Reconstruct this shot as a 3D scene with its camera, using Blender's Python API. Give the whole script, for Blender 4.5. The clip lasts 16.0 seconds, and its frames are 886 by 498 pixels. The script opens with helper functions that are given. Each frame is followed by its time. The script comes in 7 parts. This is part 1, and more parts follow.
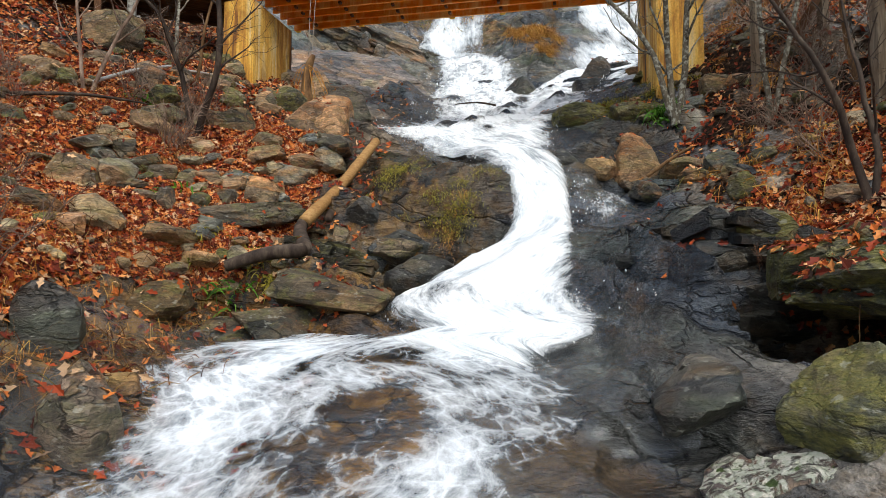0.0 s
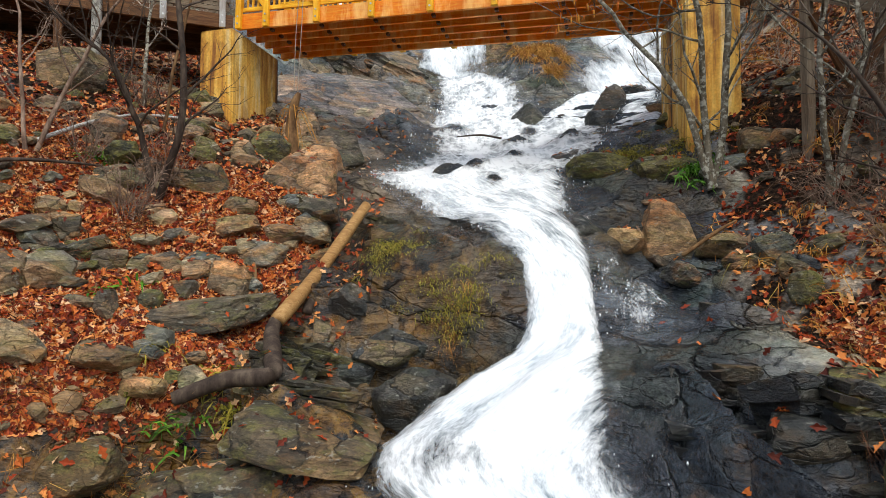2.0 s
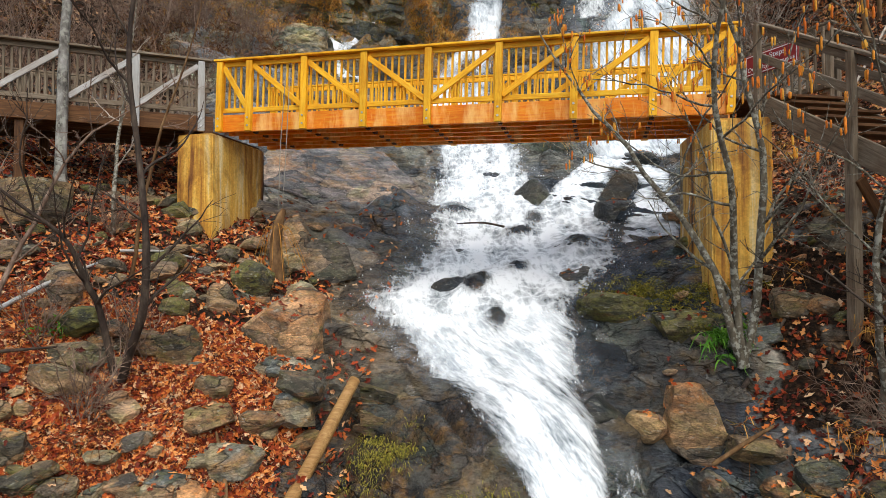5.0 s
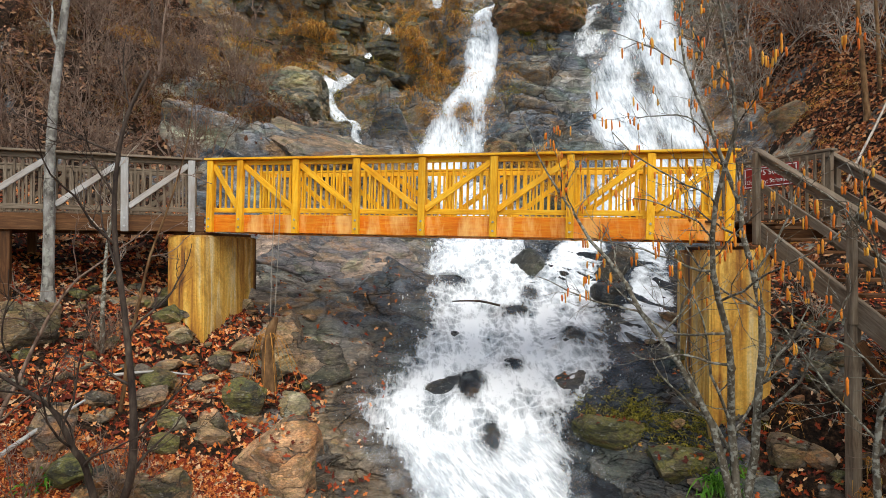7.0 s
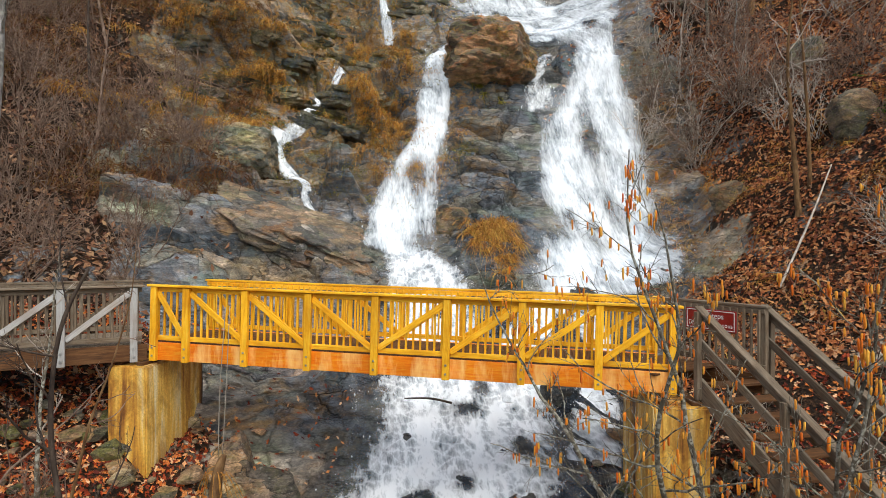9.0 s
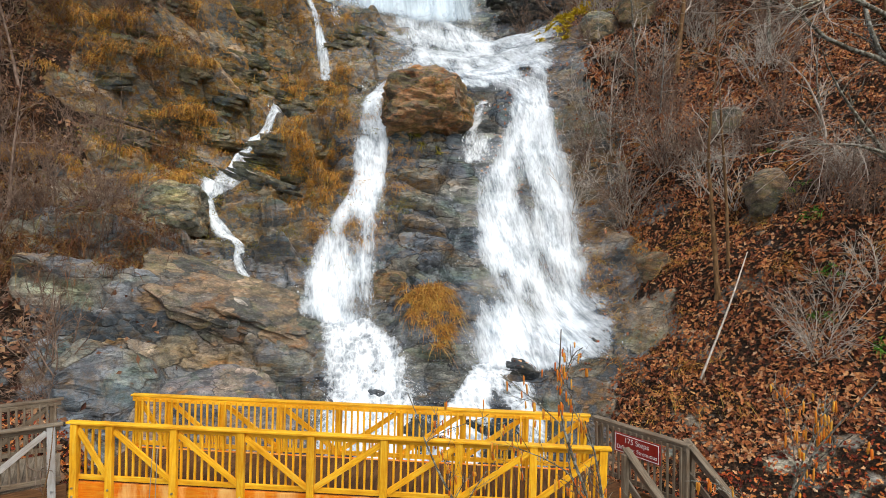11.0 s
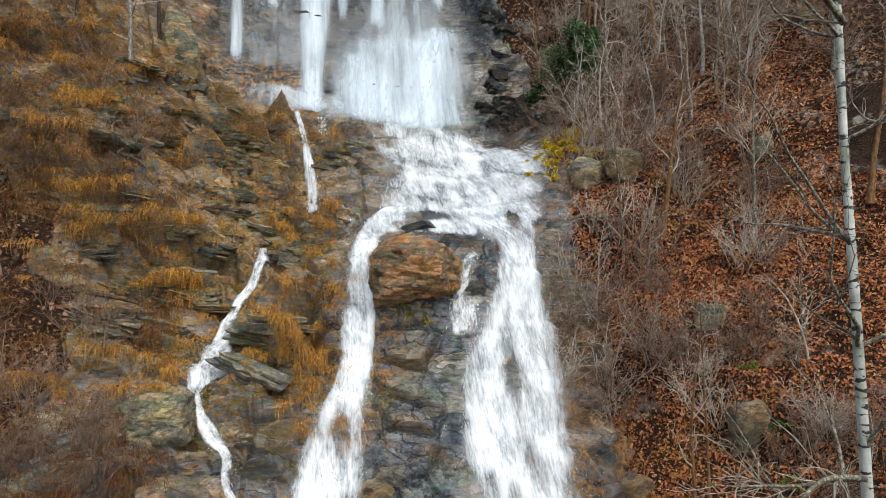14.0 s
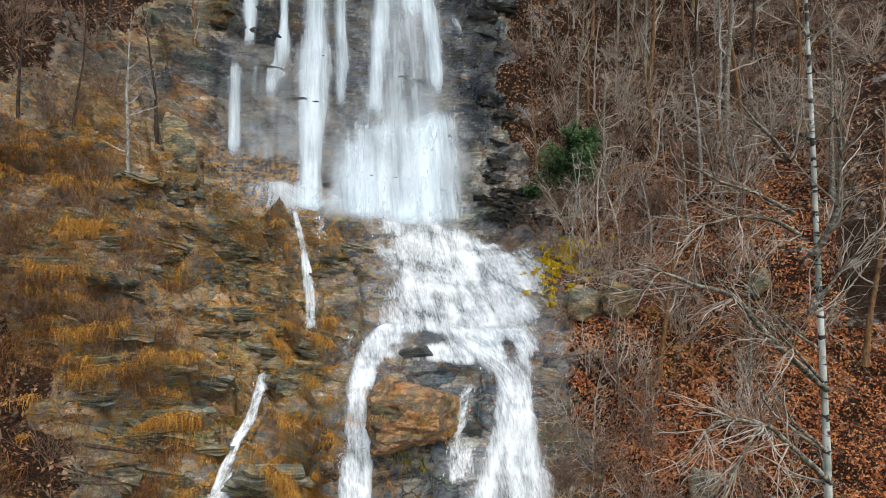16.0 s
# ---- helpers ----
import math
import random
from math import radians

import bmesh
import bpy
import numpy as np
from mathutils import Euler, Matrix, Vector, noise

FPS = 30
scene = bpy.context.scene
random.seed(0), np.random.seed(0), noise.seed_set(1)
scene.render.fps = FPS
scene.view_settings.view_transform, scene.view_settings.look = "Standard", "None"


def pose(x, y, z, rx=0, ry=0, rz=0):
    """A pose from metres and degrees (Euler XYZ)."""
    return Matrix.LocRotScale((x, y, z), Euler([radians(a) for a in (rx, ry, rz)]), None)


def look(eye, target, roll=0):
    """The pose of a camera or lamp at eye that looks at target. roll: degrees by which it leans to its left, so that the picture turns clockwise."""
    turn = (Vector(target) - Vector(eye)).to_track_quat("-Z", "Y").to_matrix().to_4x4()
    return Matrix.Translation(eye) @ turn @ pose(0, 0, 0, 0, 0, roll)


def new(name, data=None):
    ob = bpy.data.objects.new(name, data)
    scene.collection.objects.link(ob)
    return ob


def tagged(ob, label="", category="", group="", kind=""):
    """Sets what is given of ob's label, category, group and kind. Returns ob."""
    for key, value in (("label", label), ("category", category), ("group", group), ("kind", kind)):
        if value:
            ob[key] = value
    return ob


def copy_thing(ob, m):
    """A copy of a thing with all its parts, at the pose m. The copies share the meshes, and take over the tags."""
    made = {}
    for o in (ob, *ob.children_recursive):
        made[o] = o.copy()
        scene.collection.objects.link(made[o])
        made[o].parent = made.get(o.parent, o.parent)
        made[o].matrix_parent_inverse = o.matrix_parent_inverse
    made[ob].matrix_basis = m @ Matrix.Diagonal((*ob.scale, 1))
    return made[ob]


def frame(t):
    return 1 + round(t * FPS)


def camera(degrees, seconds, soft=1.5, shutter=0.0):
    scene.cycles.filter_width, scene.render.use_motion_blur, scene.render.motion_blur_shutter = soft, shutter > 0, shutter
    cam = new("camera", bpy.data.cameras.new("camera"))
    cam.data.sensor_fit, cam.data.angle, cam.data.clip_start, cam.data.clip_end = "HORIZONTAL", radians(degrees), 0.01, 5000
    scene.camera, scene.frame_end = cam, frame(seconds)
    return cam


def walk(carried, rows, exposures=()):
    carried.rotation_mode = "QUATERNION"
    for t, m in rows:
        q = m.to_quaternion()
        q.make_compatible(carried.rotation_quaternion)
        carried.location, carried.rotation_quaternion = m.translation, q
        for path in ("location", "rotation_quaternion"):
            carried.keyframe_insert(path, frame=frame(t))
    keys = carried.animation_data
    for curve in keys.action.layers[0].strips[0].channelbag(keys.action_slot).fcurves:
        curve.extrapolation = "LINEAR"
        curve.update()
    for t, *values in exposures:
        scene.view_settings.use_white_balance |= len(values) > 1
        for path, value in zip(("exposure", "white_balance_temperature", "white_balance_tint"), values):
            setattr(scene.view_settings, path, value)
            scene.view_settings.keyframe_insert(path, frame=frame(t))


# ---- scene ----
cam = camera(73.7, 16.0, 0.6)
METRES, EYE, TILT, LEAN, TURN = 27.0, 3.0, 2.5, 0.0, 0.0
ROWS = [
    (0.0, 0.0, 0.0, 0.0, 0.0, 0.0, -0.0),
    (0.5, -0.0001, 0.0157, 0.0086, 0.01, 0.01, -0.03),
    (1.0, -0.0002, 0.0283, 0.02, 0.01, -0.07, -0.02),
    (1.5, -0.0007, 0.0387, 0.0331, 0.08, -0.15, -0.03),
    (2.0, 0.0005, 0.0503, 0.0465, 0.12, -0.23, -0.03),
    (2.5, 0.0016, 0.0626, 0.0604, 0.11, -0.25, -0.02),
    (3.0, 0.0023, 0.0711, 0.0768, 0.1, -0.37, 0.02),
    (3.5, 0.0022, 0.0762, 0.0927, 0.1, -0.47, 0.02),
    (4.0, 0.0017, 0.0801, 0.1085, 0.09, -0.59, 0.0),
    (6.5, 0.0034, 0.0942, 0.1977, 0.37, -1.9, 0.07),
    (7.0, 0.0038, 0.0947, 0.2196, -0.09, -1.99, 0.04),
    (7.5, 0.0037, 0.0952, 0.241, -1.02, -2.09, -0.0),
    (8.0, 0.003, 0.0961, 0.2614, -2.44, -2.17, -0.11),
    (8.5, 0.0026, 0.097, 0.2858, -3.73, -2.33, -0.19),
    (9.0, 0.0026, 0.0979, 0.3118, -4.83, -2.45, -0.23),
    (11.5, 0.0036, 0.1023, 0.4376, -11.59, -3.13, -0.51),
    (12.0, 0.0041, 0.1046, 0.4831, -11.76, -3.38, -0.5),
    (12.5, 0.0052, 0.1072, 0.5386, -11.74, -3.62, -0.46),
    (13.0, 0.0078, 0.1106, 0.5946, -11.65, -3.85, -0.43),
    (13.5, 0.0085, 0.1137, 0.6491, -11.67, -4.05, -0.44),
    (14.0, 0.0104, 0.1169, 0.7054, -11.64, -4.24, -0.45),
    (14.5, 0.0118, 0.1206, 0.7668, -11.67, -4.48, -0.44),
    (15.0, 0.0137, 0.1245, 0.8329, -11.65, -4.73, -0.46),
    (15.5, 0.017, 0.1298, 0.9012, -11.56, -4.97, -0.45),
    (16.0, 0.018, 0.1343, 0.9664, -11.59, -5.14, -0.46),
]
walk(cam, [(t, pose(0, 0, EYE, TILT, LEAN, TURN) @ pose(METRES * x, METRES * y, METRES * z, 90 + pitch, roll, yaw)) for t, x, y, z, yaw, pitch, roll in ROWS])

# ---------------------------------------------------------------- daylight: thin overcast, soft sun from high behind the viewer
world = bpy.data.worlds.new("overcast_sky")
scene.world = world
world.use_nodes = True
wn = world.node_tree
sky = wn.nodes.new("ShaderNodeTexSky")
sky.sky_type, sky.sun_disc = "NISHITA", False
SUN_UP, SUN_ROUND = radians(55), radians(168)
sky.sun_elevation, sky.sun_rotation = SUN_UP, SUN_ROUND
sky.air_density, sky.dust_density = 1.0, 4.0
wn.links.new(sky.outputs[0], wn.nodes["Background"].inputs[0])
wn.nodes["Background"].inputs[1].default_value = 0.14
sun = new("sun", bpy.data.lights.new("sun", "SUN"))
sun.data.energy, sun.data.angle, sun.data.color = 1.6, radians(75), (0.88, 0.98, 0.94)
sun.matrix_world = look((0, 0, 60), (0 - 60 * math.sin(SUN_ROUND) / math.tan(SUN_UP), 0 - 60 * math.cos(SUN_ROUND) / math.tan(SUN_UP), 0))
scene.view_settings.exposure = 0.32


# ---------------------------------------------------------------- materials
def ramp(nt, value, stops):
    r = nt.nodes.new("ShaderNodeValToRGB")
    el = r.color_ramp.elements
    while len(el) < len(stops):
        el.new(0.5)
    for e, (p, c) in zip(el, stops):
        e.position = p
        e.color = (*c, 1) if len(c) == 3 else c
    nt.links.new(value, r.inputs[0])
    return r.outputs[0]


def grey(*stops):
    return [(p, (v, v, v)) for p, v in stops]


class Mat:
    """A small builder round one Principled material."""

    def __init__(self, name, rough=0.7, metal=0.0, spec=0.5):
        self.m = bpy.data.materials.new(name)
        self.m.use_nodes = True
        self.nt = self.m.node_tree
        self.bsdf = self.nt.nodes["Principled BSDF"]
        self.bsdf.inputs["Roughness"].default_value = rough
        self.bsdf.inputs["Metallic"].default_value = metal
        self.bsdf.inputs["Specular IOR Level"].default_value = spec
        self.geo = self.nt.nodes.new("ShaderNodeNewGeometry")
        self.tc = self.nt.nodes.new("ShaderNodeTexCoord")

    def link(self, a, b):
        self.nt.links.new(a, b)

    def coords(self, scale=(1, 1, 1), rot=(0, 0, 0), kind="Object"):
        mp = self.nt.nodes.new("ShaderNodeMapping")
        mp.inputs["Scale"].default_value = scale
        mp.inputs["Rotation"].default_value = [radians(a) for a in rot]
        src = self.geo.outputs["Position"] if kind == "World" else self.tc.outputs[kind]
        self.link(src, mp.inputs[0])
        return mp.outputs[0]

    def noise(self, scale, detail=4, at=None, rough=0.55, distort=0.0):
        n = self.nt.nodes.new("ShaderNodeTexNoise")
        n.inputs["Scale"].default_value, n.inputs["Detail"].default_value = scale, detail
        n.inputs["Roughness"].default_value, n.inputs["Distortion"].default_value = rough, distort
        if at is not None:
            self.link(at, n.inputs["Vector"])
        return n.outputs[0]

    def voronoi(self, scale, at=None, feature="F1", out="Distance"):
        n = self.nt.nodes.new("ShaderNodeTexVoronoi")
        n.feature = feature
        n.inputs["Scale"].default_value = scale
        if at is not None:
            self.link(at, n.inputs["Vector"])
        return n.outputs[out]

    def mix(self, fac, a, b, mode="MIX"):
        n = self.nt.nodes.new("ShaderNodeMix")
        n.data_type, n.blend_type = "RGBA", mode
        for sock, v in ((n.inputs[0], fac), (n.inputs[6], a), (n.inputs[7], b)):
            if isinstance(v, (int, float)):
                sock.default_value = v
            elif isinstance(v, tuple):
                sock.default_value = (*v, 1)
            else:
                self.link(v, sock)
        return n.outputs[2]

    def math(self, op, a, b=0.0, clamp=False):
        n = self.nt.nodes.new("ShaderNodeMath")
        n.operation, n.use_clamp = op, clamp
        for sock, v in ((n.inputs[0], a), (n.inputs[1], b)):
            if isinstance(v, (int, float)):
                sock.default_value = v
            else:
                self.link(v, sock)
        return n.outputs[0]

    def attr(self, name, out="Color"):
        n = self.nt.nodes.new("ShaderNodeAttribute")
        n.attribute_name = name
        return n.outputs[out]

    def bump(self, height, strength=0.4, distance=0.02, after=None):
        n = self.nt.nodes.new("ShaderNodeBump")
        n.inputs["Strength"].default_value, n.inputs["Distance"].default_value = strength, distance
        self.link(height, n.inputs["Height"])
        if after is not None:
            self.link(after, n.inputs["Normal"])
        self.link(n.outputs[0], self.bsdf.inputs["Normal"])
        return n.outputs[0]

    def color(self, v):
        if isinstance(v, tuple):
            self.bsdf.inputs["Base Color"].default_value = (*v, 1)
        else:
            self.link(v, self.bsdf.inputs["Base Color"])

    def rough(self, v):
        self.link(v, self.bsdf.inputs["Roughness"])


def rock_colour(m, at, ochre=1.0, size=1.0):
    """Gneiss: slate, purple-grey, olive and tan blocks, each of its own tone, with dark joints, rust and lichen."""
    flat = m.coords((0.6, 0.6, 1.3), (0, -11, 0), "World") if at is None else at
    thin = m.coords((0.7, 0.7, 5.0), (6, -12, 0), "World")
    n1 = m.noise(0.55 * size, 5, flat, 0.55, 0.6)
    n2 = m.noise(4.2, 6, flat, 0.62)
    n3 = m.noise(0.5 * size, 6, flat, 0.62, 1.2)
    n4 = m.noise(24.0, 4, flat, 0.7)
    n5 = m.noise(1.3, 6, thin, 0.65, 0.7)
    bend = m.nt.nodes.new("ShaderNodeVectorMath")
    bend.operation = "MULTIPLY_ADD"
    wob = m.nt.nodes.new("ShaderNodeTexNoise")
    wob.inputs["Scale"].default_value, wob.inputs["Detail"].default_value = 1.8, 6
    m.link(flat, wob.inputs["Vector"])
    m.link(wob.outputs["Color"], bend.inputs[0])
    bend.inputs[1].default_value = (0.8, 0.8, 0.5)
    m.link(flat, bend.inputs[2])
    tone = m.nt.nodes.new("ShaderNodeSeparateColor")
    m.link(m.voronoi(0.85 * size, bend.outputs[0], "F1", "Color"), tone.inputs[0])
    chip = m.nt.nodes.new("ShaderNodeSeparateColor")
    m.link(m.voronoi(3.1 * size, bend.outputs[0], "F1", "Color"), chip.inputs[0])
    wide = ramp(m.nt, m.voronoi(0.85 * size, bend.outputs[0], "DISTANCE_TO_EDGE"), grey((0.0, 0.0), (0.022, 1.0)))
    fine = ramp(m.nt, m.voronoi(3.1 * size, bend.outputs[0], "DISTANCE_TO_EDGE"), grey((0.0, 0.55), (0.03, 1.0)))
    gap = ramp(m.nt, m.noise(0.9 * size, 4, flat, 0.6), grey((0.44, 1.0), (0.58, 0.1)))
    crack = m.math("MINIMUM", m.math("MAXIMUM", wide, m.math("MULTIPLY", gap, 0.7)), m.math("MAXIMUM", fine, gap))
    base = ramp(m.nt, m.math("ADD", m.math("MULTIPLY", n1, 0.62), m.math("MULTIPLY", tone.outputs[0], 0.38)), [(0.26, (0.050, 0.064, 0.076)), (0.38, (0.125, 0.150, 0.172)), (0.48, (0.205, 0.215, 0.230)), (0.56, (0.215, 0.215, 0.175)), (0.66, (0.310, 0.272, 0.225)), (0.80, (0.45, 0.435, 0.39))])
    base = m.mix(0.8, base, ramp(m.nt, chip.outputs[1], grey((0.0, 0.62), (1.0, 1.38))), "MULTIPLY")
    base = m.mix(0.75, base, ramp(m.nt, n2, [(0.32, (0.42, 0.42, 0.45)), (0.5, (1.0, 1.0, 1.0)), (0.68, (1.55, 1.48, 1.38))]), "MULTIPLY")
    base = m.mix(0.45, base, ramp(m.nt, n5, [(0.36, (0.16, 0.16, 0.18)), (0.5, (1.0, 1.0, 1.0)), (0.70, (1.6, 1.55, 1.45))]), "MULTIPLY")
    rust = ramp(m.nt, m.math("ADD", n3, m.math("MULTIPLY", m.math("SUBTRACT", n2, 0.5), 0.35)), grey((0.55, 0.0), (0.66, 0.8 * ochre)))
    base = m.mix(rust, base, ramp(m.nt, n2, [(0.3, (0.055, 0.026, 0.010)), (0.5, (0.23, 0.115, 0.030)), (0.72, (0.42, 0.25, 0.08))]))
    algae = ramp(m.nt, n3, grey((0.36, 0.6), (0.45, 0.0)))
    base = m.mix(algae, base, m.mix(1.0, base, (0.74, 0.98, 0.70), "MULTIPLY"))
    lichen = ramp(m.nt, m.noise(7.5, 5, flat, 0.75, 0.4), grey((0.61, 0.0), (0.66, 0.6)))
    base = m.mix(lichen, base, (0.30, 0.29, 0.24))
    base = m.mix(0.7, base, ramp(m.nt, n4, grey((0.3, 0.3), (0.7, 1.75))), "MULTIPLY")
    base = m.mix(m.math("SUBTRACT", 1.0, crack), base, m.mix(1.0, base, (0.14, 0.13, 0.13), "MULTIPLY"))
    relief = m.math("ADD", m.math("ADD", m.math("MULTIPLY", n2, 0.45), m.math("MULTIPLY", n5, 0.3)), m.math("ADD", m.math("MULTIPLY", crack, 0.5), m.math("MULTIPLY", chip.outputs[2], 0.25)))
    return base, n1, relief, n4


def make_ground():
    m = Mat("wet_hillside_rock", 0.6)
    cover = m.attr("cover")
    sep = m.nt.nodes.new("ShaderNodeSeparateColor")
    m.link(cover, sep.inputs[0])
    litter, wet, moss = sep.outputs[0], sep.outputs[1], sep.outputs[2]
    base, n1, n2, n4 = rock_colour(m, None)
    w = m.coords((1, 1, 1), (0, 0, 0), "World")
    base = m.mix(wet, base, m.mix(1.0, base, (0.25, 0.275, 0.315), "MULTIPLY"))
    stain = m.math("MULTIPLY", wet, ramp(m.nt, m.noise(1.7, 6, w, 0.65, 0.8), grey((0.56, 0.0), (0.66, 0.42))))
    base = m.mix(stain, base, ramp(m.nt, m.noise(8.0, 5, w, 0.65), [(0.3, (0.018, 0.012, 0.007)), (0.5, (0.075, 0.042, 0.016)), (0.64, (0.17, 0.085, 0.022)), (0.78, (0.15, 0.14, 0.035))]))
    warm = m.attr("cover", "Alpha")
    base = m.mix(warm, base, m.mix(1.0, base, (1.30, 0.88, 0.48), "MULTIPLY"))
    patch = m.math("MULTIPLY", moss, ramp(m.nt, m.noise(3.2, 6, w, 0.68), grey((0.47, 0.0), (0.57, 0.9))))
    base = m.mix(patch, base, ramp(m.nt, m.noise(9.0, 4, w), [(0.3, (0.11, 0.050, 0.010)), (0.5, (0.34, 0.165, 0.026)), (0.7, (0.52, 0.29, 0.05))]))
    soil = ramp(m.nt, m.noise(14.0, 5, w, 0.7), [(0.3, (0.008, 0.005, 0.004)), (0.46, (0.016, 0.010, 0.006)), (0.56, (0.045, 0.023, 0.012)), (0.66, (0.10, 0.052, 0.028)), (0.78, (0.18, 0.115, 0.07))])
    cut = ramp(m.nt, m.math("ADD", litter, m.math("MULTIPLY", m.math("SUBTRACT", m.noise(2.5, 5, w), 0.5), 1.1)), grey((0.42, 0.0), (0.58, 1.0)))
    base = m.mix(cut, base, soil)
    m.color(base)
    shine = ramp(m.nt, m.math("ADD", wet, m.math("MULTIPLY", n2, 0.5)), grey((0.2, 0.58), (0.6, 0.34), (1.0, 0.15)))
    m.rough(m.mix(cut, shine, (0.8, 0.8, 0.8)))
    fine = m.math("ADD", m.math("MULTIPLY", n2, 1.0), m.math("MULTIPLY", n4, 0.35))
    m.bump(fine, 1.0, 0.12)
    m.link(m.mix(cut, (0.5, 0.5, 0.5), (0.12, 0.12, 0.12)), m.bsdf.inputs["Specular IOR Level"])
    return m.m


def make_rock(name, tint, moss=0.25):
    m = Mat(name, 0.65)
    rnd = m.nt.nodes.new("ShaderNodeObjectInfo").outputs["Random"]
    w = m.coords((1, 1, 2.0), (8, 12, 0), "World")
    base, n1, n2, n4 = rock_colour(m, w, 0.8, 1.5)
    base = m.mix(1.0 if tint[0] < 0.5 else 0.75, base, tint, "MULTIPLY")
    base = m.mix(ramp(m.nt, rnd, grey((0.0, 0.0), (1.0, 0.8))), base, m.mix(1.0, base, (1.35, 1.1, 0.75), "MULTIPLY"))
    up = m.nt.nodes.new("ShaderNodeSeparateXYZ")
    m.link(m.geo.outputs["Normal"], up.inputs[0])
    green = m.math("MULTIPLY", ramp(m.nt, m.noise(4.0, 5, w, 0.7), grey((0.50 - 0.06 * (moss > 0.9), 0.0), (0.62 - 0.03 * (moss > 0.9), 1.0))), moss)
    base = m.mix(green, base, ramp(m.nt, n4, [(0.3, (0.06, 0.07, 0.012)), (0.7, (0.24, 0.21, 0.05))]))
    spots = ramp(m.nt, m.noise(11.0, 3, w), grey((0.62, 0.0), (0.68, 0.7)))
    base = m.mix(m.math("MULTIPLY", spots, 0.55), base, (0.42, 0.42, 0.36))
    m.color(base)
    m.rough(ramp(m.nt, n2, grey((0.3, 0.14), (0.7, 0.40)) if tint[0] < 0.3 else grey((0.3, 0.35), (0.7, 0.75))))
    m.bump(m.math("ADD", n2, m.math("MULTIPLY", n4, 0.4)), 0.9, 0.08)
    return m.m


def make_lichen_rock():
    m = Mat("white_lichen_on_brown_rock", 0.8)
    w = m.coords((1, 1, 1), (0, 0, 0), "World")
    base, n1, n2, n4 = rock_colour(m, w, 0.8, 2.0)
    base = m.mix(1.0, base, (0.7, 0.5, 0.4), "MULTIPLY")
    patch = ramp(m.nt, m.noise(10.0, 8, w, 0.72, 0.6), grey((0.44, 0.0), (0.50, 0.9)))
    base = m.mix(patch, base, ramp(m.nt, n4, [(0.3, (0.30, 0.34, 0.24)), (0.5, (0.45, 0.46, 0.37)), (0.7, (0.64, 0.60, 0.54))]))
    moss = ramp(m.nt, m.noise(6.0, 5, m.coords((1, 1, 1), (40, 20, 0), "World"), 0.6, 0.5), grey((0.60, 0.0), (0.63, 1.0)))
    base = m.mix(moss, base, (0.05, 0.085, 0.012))
    m.color(base)
    m.bump(m.math("ADD", m.math("MULTIPLY", patch, 0.5), m.math("ADD", n2, m.math("MULTIPLY", n4, 0.6))), 1.0, 0.03)
    return m.m


def make_wood(name, dark, mid, pale, rough=0.6, knots=0.5, stain=None):
    m = Mat(name, rough, 0.0, 0.2)
    rnd = m.nt.nodes.new("ShaderNodeObjectInfo").outputs["Random"]
    at = m.nt.nodes.new("ShaderNodeVectorMath")
    at.operation = "ADD"
    m.link(m.coords((1.2, 14, 14)), at.inputs[0])
    shift = m.nt.nodes.new("ShaderNodeCombineXYZ")
    for k in range(3):
        m.link(m.math("MULTIPLY", rnd, 37.0 + 11 * k), shift.inputs[k])
    m.link(shift.outputs[0], at.inputs[1])
    grain = m.noise(1.6, 6, at.outputs[0], 0.65, 1.2)
    col = ramp(m.nt, grain, [(0.25, dark), (0.5, mid), (0.75, pale)])
    blot = m.noise(1.7, 5, m.coords((1, 1, 1), (0, 0, 0), "World"), 0.6)
    col = m.mix(ramp(m.nt, blot, grey((0.35, 0.55), (0.6, 0.0))), col, m.mix(1.0, col, (0.62, 0.46, 0.34), "MULTIPLY"))
    col = m.mix(0.45, col, ramp(m.nt, rnd, grey((0, 0.72), (1, 1.2))), "MULTIPLY")
    if stain:
        col = m.mix(ramp(m.nt, m.noise(2.3, 5, m.coords((1, 1, 0.25), (0, 0, 0), "World"), 0.7), grey((0.48, 0), (0.66, 0.8))), col, stain)
    m.color(col)
    m.rough(ramp(m.nt, grain, grey((0.2, rough - 0.12), (0.8, rough + 0.12))))
    m.bump(grain, 0.35, 0.006)
    return m.m


